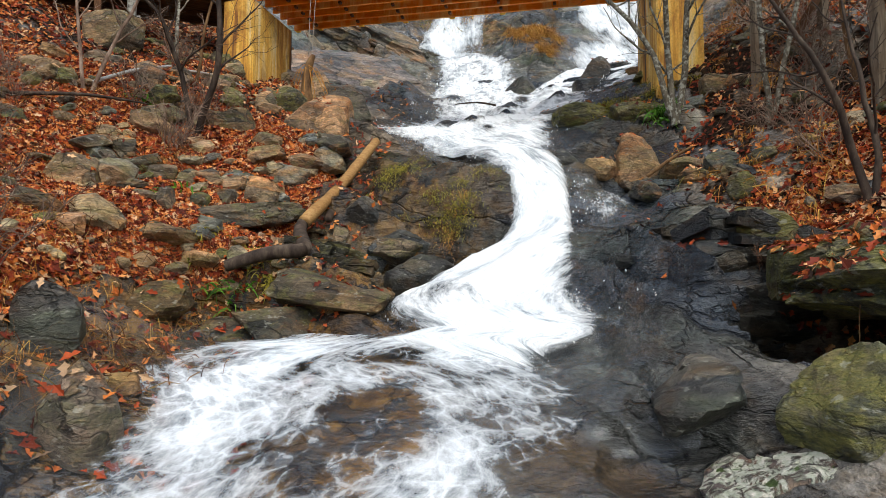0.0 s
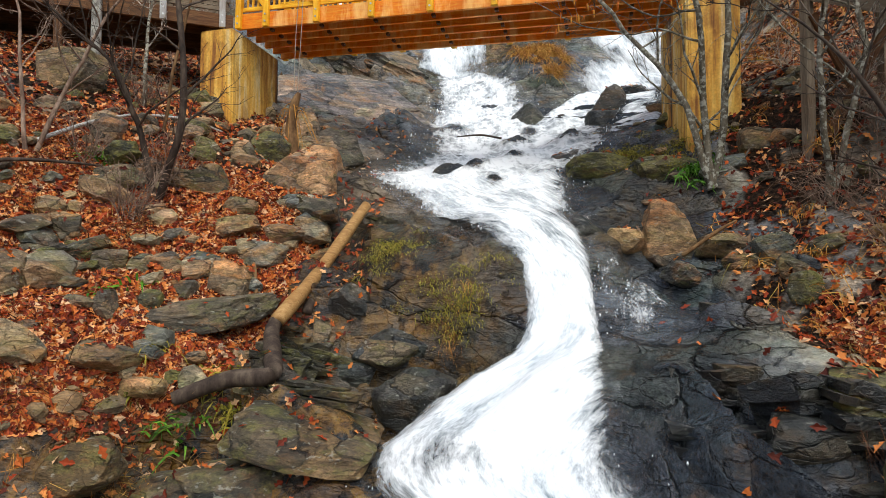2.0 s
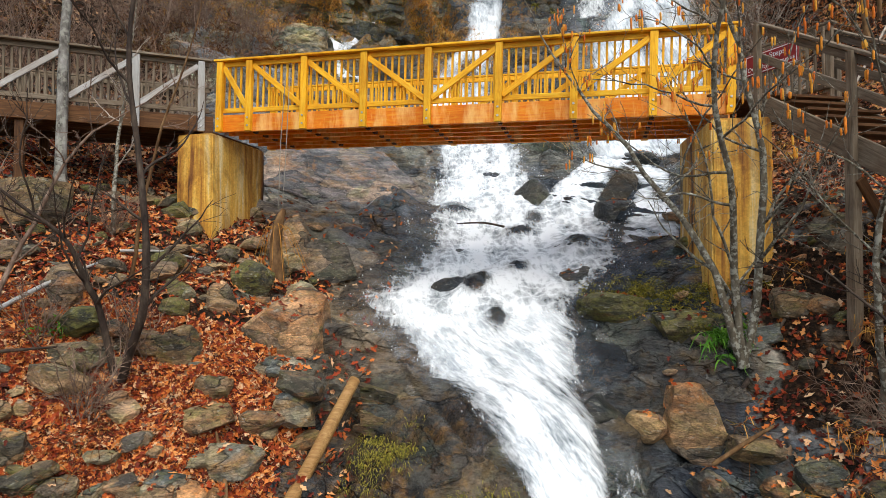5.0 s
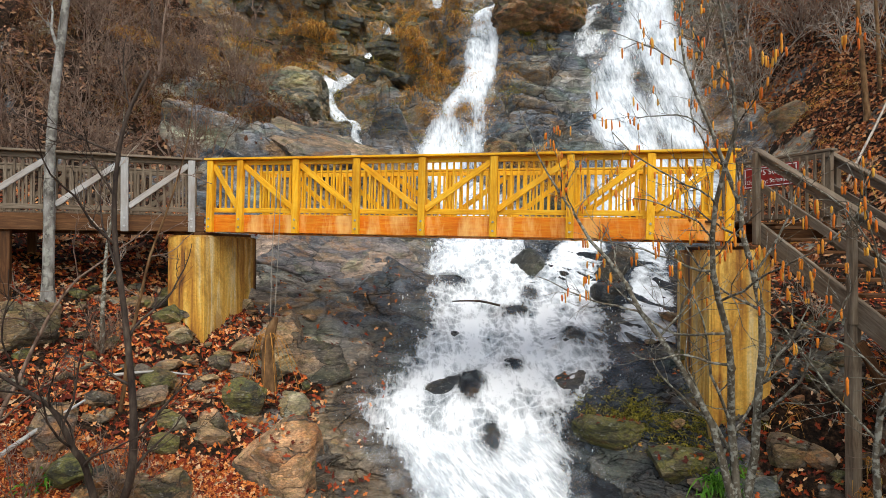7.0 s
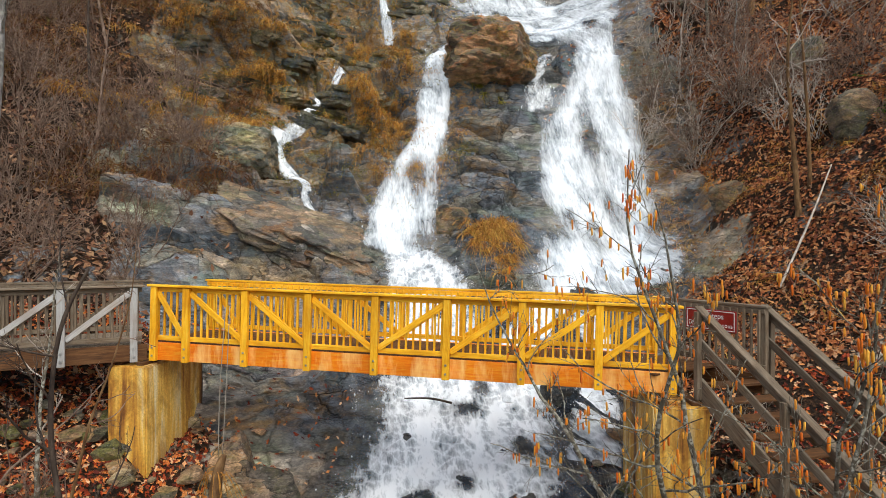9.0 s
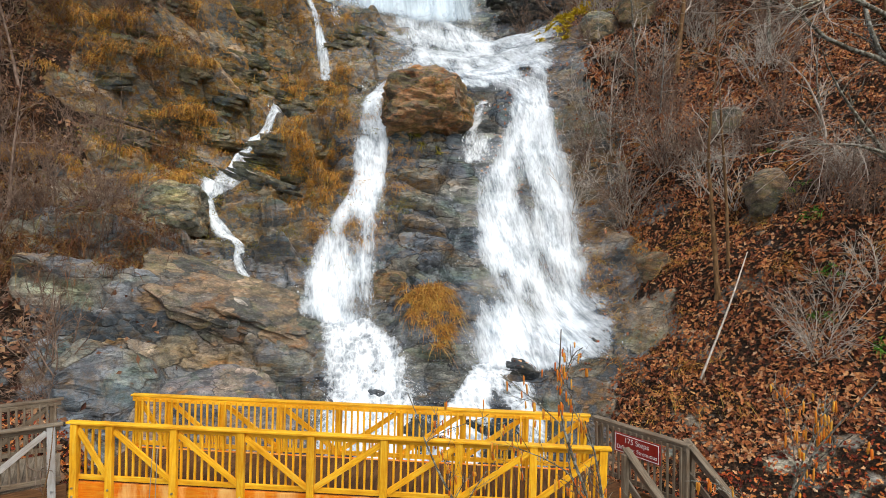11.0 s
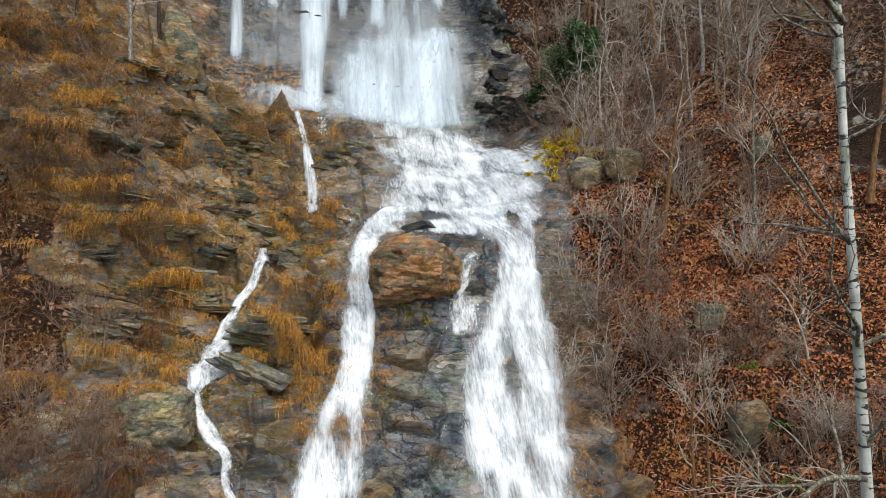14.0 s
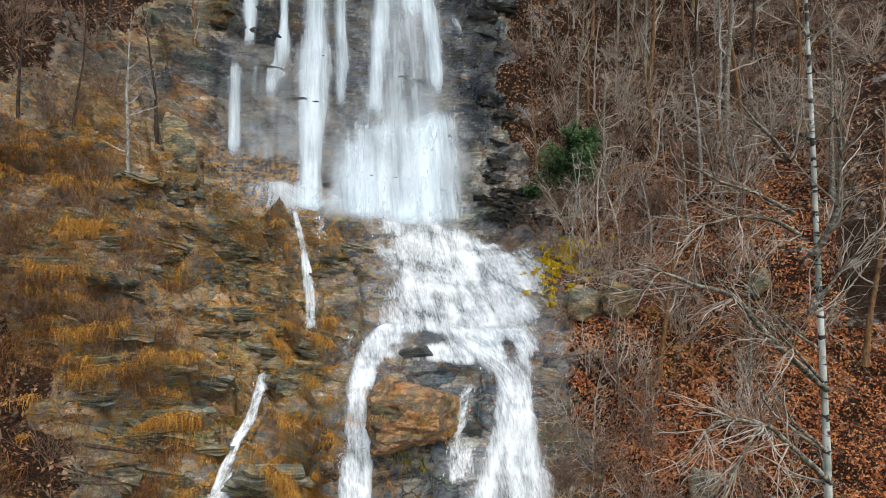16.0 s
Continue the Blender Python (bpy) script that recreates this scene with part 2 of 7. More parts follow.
def make_concrete():
    m = Mat("rust_stained_concrete", 0.75)
    w = m.coords((1, 1, 1), (0, 0, 0), "World")
    streak = m.noise(1.0, 6, m.coords((3.4, 3.4, 0.16), (0, 0, 0), "World"), 0.6, 0.5)
    thin = m.noise(1.0, 4, m.coords((9, 9, 0.7), (0, 0, 0), "World"), 0.6, 0.5)
    fine = m.noise(26, 5, w, 0.7)
    lump = m.noise(2.2, 6, m.coords((1, 1, 0.6), (0, 0, 0), "World"), 0.65, 0.6)
    both = m.math("ADD", m.math("MULTIPLY", streak, 0.72), m.math("MULTIPLY", thin, 0.28))
    col = ramp(m.nt, both, [(0.34, (0.045, 0.022, 0.010)), (0.42, (0.30, 0.115, 0.018)), (0.48, (0.62, 0.30, 0.035)), (0.55, (0.78, 0.48, 0.09)), (0.64, (0.82, 0.70, 0.42))])
    col = m.mix(ramp(m.nt, lump, grey((0.40, 0.6), (0.52, 0.0))), col, m.mix(1.0, col, (0.42, 0.30, 0.22), "MULTIPLY"))
    col = m.mix(0.5, col, ramp(m.nt, fine, grey((0.3, 0.5), (0.7, 1.4))), "MULTIPLY")
    m.color(col)
    m.bump(m.math("ADD", fine, m.math("MULTIPLY", lump, 2.0)), 0.5, 0.02)
    return m.m


def make_bark(name, stops, scale=9.0, lichen=0.0):
    m = Mat(name, 0.8, 0.0, 0.2)
    at = m.coords((1, 1, 0.35), (0, 0, 0), "World")
    n = m.noise(scale, 5, at, 0.65)
    col = ramp(m.nt, n, stops)
    if lichen:
        sp = ramp(m.nt, m.noise(scale * 1.3, 4, m.coords((1, 1, 1), (0, 0, 0), "World"), 0.6), grey((0.5, 0), (0.58, lichen)))
        col = m.mix(sp, col, (0.50, 0.50, 0.42))
    m.color(col)
    m.bump(n, 0.6, 0.01)
    return m.m


def make_birch():
    m = Mat("marked_birch_bark", 0.7)
    w = m.coords((1, 1, 1), (0, 0, 0), "World")
    col = ramp(m.nt, m.noise(3.0, 6, m.coords((1, 1, 0.5), (0, 0, 0), "World"), 0.65), [(0.32, (0.14, 0.16, 0.11)), (0.46, (0.34, 0.37, 0.31)), (0.60, (0.58, 0.58, 0.53)), (0.74, (0.74, 0.73, 0.70))])
    mark = ramp(m.nt, m.noise(1.0, 4, m.coords((3.0, 3.0, 9.0), (0, 0, 0), "World"), 0.6, 0.4), grey((0.42, 1.0), (0.46, 0.0)))
    col = m.mix(mark, col, (0.025, 0.022, 0.02))
    m.color(col)
    m.bump(m.noise(30, 4, w), 0.4, 0.01)
    return m.m


def make_leaf(name, stops, rough=0.6):
    m = Mat(name, rough, 0.0, 0.15)
    isl = m.geo.outputs["Random Per Island"]
    col = ramp(m.nt, isl, stops)
    col = m.mix(0.3, col, ramp(m.nt, m.noise(40, 3, m.coords((1, 1, 1), (0, 0, 0), "World")), grey((0.3, 0.5), (0.7, 1.4))), "MULTIPLY")
    m.color(col)
    return m.m


def make_water(name, body, tint, coarse, fine, soft, film_share=0.03, net=0.0, most=1.0, flecks=0.5):
    """White water: streaks of foam along the fall, clear film between them."""
    m = Mat(name, 0.75, 0.0, 0.15)
    uv = m.nt.nodes.new("ShaderNodeUVMap")
    uv.uv_map = "flow"
    foam = m.attr("foam", "Fac")
    st = m.nt.nodes.new("ShaderNodeMapping")
    st.inputs["Scale"].default_value = (*coarse, 1)
    m.link(uv.outputs[0], st.inputs[0])
    s2 = m.nt.nodes.new("ShaderNodeMapping")
    s2.inputs["Scale"].default_value = (*fine, 1)
    m.link(uv.outputs[0], s2.inputs[0])
    streak = m.noise(1.0, 5, st.outputs[0], 0.6, 0.35)
    fleck = m.noise(1.0, 7, s2.outputs[0], 0.8, 0.3)
    both = m.math("ADD", m.math("MULTIPLY", streak, 1.0 - flecks), m.math("MULTIPLY", fleck, flecks))
    if net:
        wob = m.nt.nodes.new("ShaderNodeTexNoise")
        wob.inputs["Scale"].default_value, wob.inputs["Detail"].default_value = 5.0, 4
        m.link(uv.outputs[0], wob.inputs["Vector"])
        bend = m.nt.nodes.new("ShaderNodeVectorMath")
        bend.operation = "MULTIPLY_ADD"
        m.link(wob.outputs["Color"], bend.inputs[0])
        bend.inputs[1].default_value = (0.22, 0.22, 0.0)
        m.link(uv.outputs[0], bend.inputs[2])
        lace = ramp(m.nt, m.voronoi(net, bend.outputs[0], "DISTANCE_TO_EDGE"), grey((0.0, 0.72), (0.10, 0.5), (0.45, 0.30)))
        both = m.math("ADD", m.math("MULTIPLY", both, 0.80), m.math("MULTIPLY", lace, 0.20))
    cover = m.math("SUBTRACT", m.math("ADD", both, foam), 0.5)
    alpha = ramp(m.nt, cover, grey((0.5 - soft, 0.0), (0.5 + soft, most)))
    m.color(m.mix(ramp(m.nt, both, grey((0.34, 1.0), (0.52, 0.0))), body, tint))
    m.bump(both, 0.2, 0.06)
    film = m.nt.nodes.new("ShaderNodeBsdfGlossy")
    film.inputs["Roughness"].default_value = 0.42
    film.inputs["Color"].default_value = (0.9, 0.93, 0.95, 1)
    clear = m.nt.nodes.new("ShaderNodeBsdfTransparent")
    below = m.nt.nodes.new("ShaderNodeMixShader")
    below.inputs[0].default_value = film_share
    m.link(clear.outputs[0], below.inputs[1])
    m.link(film.outputs[0], below.inputs[2])
    out = m.nt.nodes.new("ShaderNodeMixShader")
    m.link(alpha, out.inputs[0])
    m.link(below.outputs[0], out.inputs[1])
    m.link(m.bsdf.outputs[0], out.inputs[2])
    m.link(out.outputs[0], m.nt.nodes["Material Output"].inputs[0])
    return m.m


def make_plain(name, colour, rough=0.5, metal=0.0):
    m = Mat(name, rough, metal)
    n = m.noise(12, 4, m.coords((1, 1, 1), (0, 0, 0), "World"))
    m.color(m.mix(0.35, colour, m.mix(1.0, colour, ramp(m.nt, n, grey((0.3, 0.5), (0.7, 1.4))), "MULTIPLY")))
    return m.m


GROUND = make_ground()
STONE = make_rock("bank_stone", (0.68, 0.45, 0.24), 0.45)
STONE_FACE = make_rock("bedrock_face", (0.66, 0.52, 0.44), 0.15)
STONE_RUST = make_rock("rusty_stone", (1.10, 0.66, 0.34), 0.25)
STONE_DARK = make_rock("wet_dark_stone", (0.20, 0.215, 0.24), 0.08)
STONE_SLAB = make_rock("wet_ochre_slab", (0.90, 0.76, 0.78), 0.1)
STONE_BLOCK = make_rock("ochre_stained_block", (1.15, 0.60, 0.25), 0.55)
STONE_LEDGE = make_rock("layered_ledge_stone", (0.86, 0.88, 0.80), 0.65)
STONE_LICHEN = make_lichen_rock()
STONE_HUMP = make_rock("mossy_brown_bedrock", (0.42, 0.32, 0.20), 0.6)
STONE_MOSS = make_rock("mossy_stone", (0.42, 0.38, 0.22), 0.95)
STONE_PALE = make_rock("lichen_stone", (1.05, 0.95, 0.72), 0.45)
YELLOW_WOOD = make_wood("new_yellow_timber", (0.72, 0.28, 0.010), (0.97, 0.50, 0.018), (0.98, 0.66, 0.09), 0.55)
ORANGE_WOOD = make_wood("orange_stained_timber", (0.80, 0.13, 0.004), (0.97, 0.27, 0.010), (0.98, 0.44, 0.04), 0.5, 0.5, (0.95, 0.60, 0.20))
GREY_WOOD = make_wood("weathered_grey_timber", (0.075, 0.055, 0.036), (0.20, 0.155, 0.108), (0.34, 0.285, 0.21), 0.75)
PALE_WOOD = make_wood("bleached_timber", (0.30, 0.29, 0.27), (0.45, 0.44, 0.42), (0.60, 0.60, 0.57), 0.7)
# Shade on decks, undersides and treads is put into this timber's dark colour.
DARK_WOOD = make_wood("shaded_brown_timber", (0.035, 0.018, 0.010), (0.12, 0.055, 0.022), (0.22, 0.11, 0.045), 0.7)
LOG_WOOD = make_wood("barkless_log_wood", (0.16, 0.075, 0.022), (0.36, 0.20, 0.07), (0.52, 0.33, 0.15), 0.65)
CONCRETE = make_concrete()
BOLT = make_plain("galvanised_steel", (0.55, 0.55, 0.54), 0.35, 0.9)
CABLE = make_plain("old_cable", (0.30, 0.27, 0.22), 0.6)
SIGN_RED = make_plain("painted_red_sign", (0.30, 0.018, 0.012), 0.4)
SIGN_WHITE = make_plain("white_sign_paint", (0.80, 0.80, 0.78), 0.5)
BARK_DARK = make_bark("dark_wet_bark", [(0.3, (0.018, 0.012, 0.010)), (0.5, (0.055, 0.038, 0.028)), (0.7, (0.12, 0.09, 0.065))])
BARK_BROWN = make_bark("brown_bark", [(0.3, (0.06, 0.03, 0.014)), (0.5, (0.16, 0.085, 0.035)), (0.7, (0.28, 0.17, 0.08))])
BARK_LICHEN = make_bark("lichen_spotted_bark", [(0.3, (0.035, 0.028, 0.02)), (0.5, (0.115, 0.095, 0.066)), (0.7, (0.21, 0.185, 0.14))], 12, 0.5)
BIRCH = make_birch()
BARK_PALE = make_bark("pale_grey_bark", [(0.30, (0.04, 0.036, 0.03)), (0.46, (0.17, 0.155, 0.135)), (0.6, (0.30, 0.285, 0.26)), (0.75, (0.44, 0.42, 0.39))], 7, 0.4)
TWIG = make_bark("bare_grey_twigs", [(0.3, (0.18, 0.155, 0.12)), (0.5, (0.42, 0.355, 0.29)), (0.7, (0.64, 0.56, 0.48))])
TWIG_RED = make_bark("bare_reddish_twigs", [(0.3, (0.075, 0.042, 0.028)), (0.5, (0.20, 0.13, 0.092)), (0.7, (0.37, 0.27, 0.205))])
LEAVES = make_leaf("fallen_oak_leaves", [(0.0, (0.05, 0.012, 0.008)), (0.22, (0.16, 0.026, 0.012)), (0.45, (0.34, 0.055, 0.014)), (0.66, (0.52, 0.15, 0.030)), (0.80, (0.70, 0.30, 0.09)), (0.90, (0.72, 0.46, 0.26)), (1.0, (0.06, 0.032, 0.022))])
LEAVES_FAR = make_leaf("fallen_brown_leaves", [(0.0, (0.06, 0.022, 0.014)), (0.3, (0.15, 0.068, 0.038)), (0.6, (0.28, 0.135, 0.070)), (0.8, (0.38, 0.22, 0.11)), (0.92, (0.36, 0.22, 0.13)), (1.0, (0.10, 0.07, 0.05))])
LEAVES_MID = make_leaf("fallen_rust_leaves", [(0.0, (0.08, 0.02, 0.010)), (0.3, (0.21, 0.068, 0.028)), (0.6, (0.40, 0.135, 0.045)), (0.82, (0.54, 0.25, 0.09)), (0.93, (0.46, 0.27, 0.15)), (1.0, (0.08, 0.05, 0.035))])
RUSSET = make_leaf("dry_russet_grass", [(0.0, (0.045, 0.018, 0.010)), (0.4, (0.12, 0.045, 0.018)), (0.75, (0.20, 0.085, 0.028)), (0.93, (0.26, 0.15, 0.04)), (1.0, (0.14, 0.13, 0.03))], 0.7)
STRAW = make_leaf("dry_golden_grass", [(0.0, (0.12, 0.044, 0.012)), (0.35, (0.36, 0.145, 0.028)), (0.7, (0.56, 0.27, 0.05)), (0.9, (0.62, 0.37, 0.08)), (1.0, (0.30, 0.26, 0.05))], 0.7)
MOSSY = make_leaf("yellow_green_moss", [(0.0, (0.08, 0.085, 0.012)), (0.5, (0.22, 0.19, 0.022)), (1.0, (0.34, 0.27, 0.04))], 0.8)
GOLD_MOSS = make_leaf("bright_yellow_moss", [(0.0, (0.38, 0.25, 0.012)), (0.5, (0.66, 0.46, 0.02)), (1.0, (0.74, 0.58, 0.05))], 0.8)
GREEN = make_leaf("green_fern_leaves", [(0.0, (0.03, 0.09, 0.010)), (0.5, (0.07, 0.20, 0.015)), (1.0, (0.14, 0.30, 0.03))], 0.55)
EVERGREEN = make_leaf("evergreen_leaves", [(0.0, (0.018, 0.045, 0.016)), (0.5, (0.055, 0.115, 0.036)), (1.0, (0.12, 0.19, 0.07))], 0.4)
CATKIN = make_leaf("orange_catkins", [(0.0, (0.62, 0.12, 0.015)), (0.5, (0.75, 0.24, 0.025)), (1.0, (0.80, 0.42, 0.06))], 0.6)
WATER = make_water("white_water", (0.82, 0.85, 0.87), (0.34, 0.41, 0.46), (3.0, 1.2), (15.0, 5.0), 0.13)
WATER_FALL = make_water("tall_fall_water", (0.80, 0.84, 0.87), (0.40, 0.48, 0.54), (1.5, 0.42), (9.0, 1.7), 0.17, 0.03, 0.0, 0.96, 0.5)
WATER_VEIL = make_water("misty_veil_water", (0.74, 0.84, 0.91), (0.50, 0.61, 0.69), (1.1, 0.07), (5.0, 0.35), 0.36, 0.02, 0.0, 0.82, 0.4)
WATER_SLAB = make_water("foam_net_on_slab", (0.76, 0.81, 0.85), (0.34, 0.40, 0.46), (2.2, 1.6), (8.0, 5.5), 0.12, 0.06, 6.0)
WATER_POOL = make_water("tumbling_white_water", (0.82, 0.85, 0.87), (0.36, 0.43, 0.48), (1.9, 0.8), (9.0, 2.6), 0.11, 0.04, 3.2)
DROPS = make_plain("white_spray", (0.78, 0.81, 0.83), 0.4)
WATERS = {"white": WATER, "fall": WATER_FALL, "veil": WATER_VEIL, "slab": WATER_SLAB, "pool": WATER_POOL}


# ---------------------------------------------------------------- lie of the land
# The hillside climbs at about 45 degrees: b runs up the slope, x across it, h out of it.
R2 = math.sqrt(2.0)
BANDS = (-10, -2, 1, 4, 7, 11, 15, 19, 23, 28, 34, 40, 47, 54, 62, 72)
LANES = (-1.5, -0.85, -0.6, -0.4, -0.25, -0.1, 0.05, 0.25, 0.45, 0.7, 1.2)
LOWER = (
    (7.0, 3.6, 2.8, 2.7, 2.8, 2.8, 2.8, 2.7, 2.8, 3.8, 7.0),
    (4.0, 0.6, -0.7, -1.0, -0.9, -0.9, -0.9, -1.1, -0.8, 0.5, 3.5),
    (3.1, -0.2, -0.9, -2.5, -2.9, -2.8, -2.9, -2.4, -1.6, -0.4, 2.6),
    (1.9, -2.0, -3.4, -4.6, -5.0, -4.9, -4.6, -3.8, -3.6, -1.4, 1.7),
    (-0.4, -3.7, -4.7, -5.2, -5.7, -5.7, -5.3, -5.4, -4.4, -2.8, 0.1),
    (-1.6, -4.3, -5.3, -6.3, -6.7, -6.8, -6.7, -5.9, -4.6, -3.9, -0.2),
    (-2.0, -5.8, -6.7, -7.6, -8.2, -8.7, -8.4, -7.5, -6.5, -4.7, 0.0),
    (-2.7, -7.1, -7.3, -8.7, -9.0, -9.5, -9.3, -9.1, -8.4, -4.7, 0.9),
)
UPPER = (
    (-3.0, -7.2, -8.2, -9.1, -9.9, -10.2, -9.3, -9.7, -10.2, -6.3, 0.1),
    (-3.6, -7.4, -8.8, -10.4, -10.4, -9.7, -9.7, -9.7, -8.9, -5.3, -0.8),
    (-4.0, -8.1, -10.2, -11.4, -11.2, -9.8, -9.1, -8.4, -6.2, -4.9, 1.5),
    (-3.7, -6.8, -7.5, -10.6, -12.3, -11.4, -10.5, -9.7, -6.4, -3.9, 0.9),
    (-1.9, -5.7, -8.5, -10.7, -10.7, -11.1, -11.5, -11.1, -8.4, -3.9, 2.9),
    (1.5, -0.9, -6.0, -9.9, -10.6, -10.5, -10.0, -8.8, -7.2, -4.5, 2.6),
    (2.2, -1.5, -4.2, -6.4, -7.4, -7.3, -6.7, -5.8, -5.1, -3.6, 3.9),
    (8.0, 2.6, 0.3, -1.2, -2.0, -2.2, -1.8, -0.6, 1.2, 3.8, 8.1),
)


def smooth(e0, e1, v):
    t = np.clip((v - e0) / (e1 - e0), 0, 1)
    return t * t * (3 - 2 * t)


def hashed(i, j, seed):
    n = (i.astype(np.int64) * 374761393 + j.astype(np.int64) * 668265263 + seed * 974634777) & 0x7FFFFFFF
    n = ((n ^ (n >> 13)) * 1274126177) & 0x7FFFFFFF
    return ((n ^ (n >> 16)) & 0xFFFF) / 65535.0


def vnoise(x, y, seed=0):
    i, j = np.floor(x), np.floor(y)
    f, g = x - i, y - j
    f, g = f * f * f * (f * (6 * f - 15) + 10), g * g * g * (g * (6 * g - 15) + 10)
    lo = hashed(i, j, seed) * (1 - f) + hashed(i + 1, j, seed) * f
    hi = hashed(i, j + 1, seed) * (1 - f) + hashed(i + 1, j + 1, seed) * f
    return lo * (1 - g) + hi * g - 0.5


def fbm(x, y, seed=0, octaves=4, gain=0.5):
    total, amp = 0.0, 1.0
    for k in range(octaves):
        total = total + amp * vnoise(x * 2 ** k + 17.3 * k, y * 2 ** k - 9.1 * k, seed + k)
        amp *= gain
    return total


def blocks(x, y, seed=0):
    """Cracked blocks: every cell has its own height and tilt; also the distance to the crack."""
    i0, j0 = np.floor(x), np.floor(y)
    best = np.full(np.shape(x), 9.0)
    second = np.full(np.shape(x), 9.0)
    lift = np.zeros(np.shape(x))
    for di in (-1, 0, 1):
        for dj in (-1, 0, 1):
            i, j = i0 + di, j0 + dj
            px, py = i + 0.15 + 0.7 * hashed(i, j, seed), j + 0.15 + 0.7 * hashed(i, j, seed + 1)
            d = np.hypot(x - px, y - py)
            v = hashed(i, j, seed + 2) - 0.5 + (x - px) * (hashed(i, j, seed + 3) - 0.5) + (y - py) * (hashed(i, j, seed + 4) - 0.5)
            near = d < best
            second = np.where(near, best, np.minimum(second, d))
            lift = np.where(near, v, lift)
            best = np.where(near, d, best)
    return lift, second - best


def ease(table, stations, at):
    """Smooth cubic through the stations, down the first axis of the table."""
    s = np.array(stations, float)
    slope = np.gradient(table, s, axis=0)
    i = np.clip(np.searchsorted(s, at) - 1, 0, len(s) - 2)
    w = (s[i + 1] - s[i])
    t = np.clip((at - s[i]) / w, 0, 1)
    c = lambda v: v[:, None]
    return (c(2 * t ** 3 - 3 * t ** 2 + 1) * table[i] + c((t ** 3 - 2 * t ** 2 + t) * w) * slope[i]
            + c(3 * t ** 2 - 2 * t ** 3) * table[i + 1] + c((t ** 3 - t ** 2) * w) * slope[i + 1])


FINE_B, FINE_U = np.linspace(-10, 72, 821), np.linspace(-1.5, 1.2, 271)
FORM = ease(ease(np.array(LOWER + UPPER), BANDS, FINE_B).T, LANES, FINE_U).T


def lane(x, b):
    return (x - 0.1 * b) / (6 + 0.42 * np.maximum(b, 0))


def across(u, b):
    return 0.1 * b + u * (6 + 0.42 * np.maximum(b, 0))


def macro(x, b):
    u = lane(x, b)
    i = np.clip((b + 10) / 82 * 820, 0, 819.999)
    j = np.clip((u + 1.5) / 2.7 * 270, 0, 269.999)
    i0, j0 = i.astype(int), j.astype(int)
    f, g = i - i0, j - j0
    return (FORM[i0, j0] * (1 - f) + FORM[i0 + 1, j0] * f) * (1 - g) + (FORM[i0, j0 + 1] * (1 - f) + FORM[i0 + 1, j0 + 1] * f) * g


def left_edge(b):
    """Lane at which the left bank's leaves and soil begin."""
    return np.interp(b, (-10, 2, 3.5, 5, 6, 9, 13, 17, 24, 32, 40, 50, 60, 72), (-0.55, -0.50, -0.46, -0.40, -0.33, -0.28, -0.36, -0.62, -0.72, -0.62, -0.80, -0.80, -0.52, -0.45))


def right_edge(b):
    """Lane at which the right bank begins."""
    return np.interp(b, (-10, 2, 5, 8, 11, 14, 18, 22, 28, 36, 44, 52, 62, 72), (0.38, 0.37, 0.33, 0.32, 0.26, 0.36, 0.52, 0.56, 0.47, 0.40, 0.42, 0.32, 0.24, 0.22))


def bank(x, b):
    """1 on the leaf-strewn banks, 0 on the bare rock of the stream's bed."""
    u = lane(x, b)
    wob = 0.10 * fbm(x * 0.5, b * 0.5, 31, 3)
    return np.maximum(smooth(0.0, 0.05, left_edge(b) - u + wob), smooth(0.0, 0.05, u - right_edge(b) + wob))


def bedding(x, b, h0):
    """The layers of the rock at three thicknesses: how far up its layer each place lies, and how strongly the layer shows."""
    z, y = 3 + (b + h0) / R2, (b - h0) / R2
    q = z + 0.20 * x - 0.04 * y + 1.3 * fbm(x * 0.16, b * 0.16, 3, 3)
    layers = []
    for thick, seed in ((2.1, 5), (0.8, 8), (0.26, 11)):
        t = q / thick + 0.8 * vnoise(x * 0.35 / thick ** 0.5, b * 0.1, seed)
        patch = 1.6 * smooth(0.38, 0.62, vnoise(x * 0.42 / thick ** 0.7, b * 0.42 / thick ** 0.7, seed + 1) + 0.5) + 0.12
        layers.append((thick, t - np.floor(t), patch))
    return layers


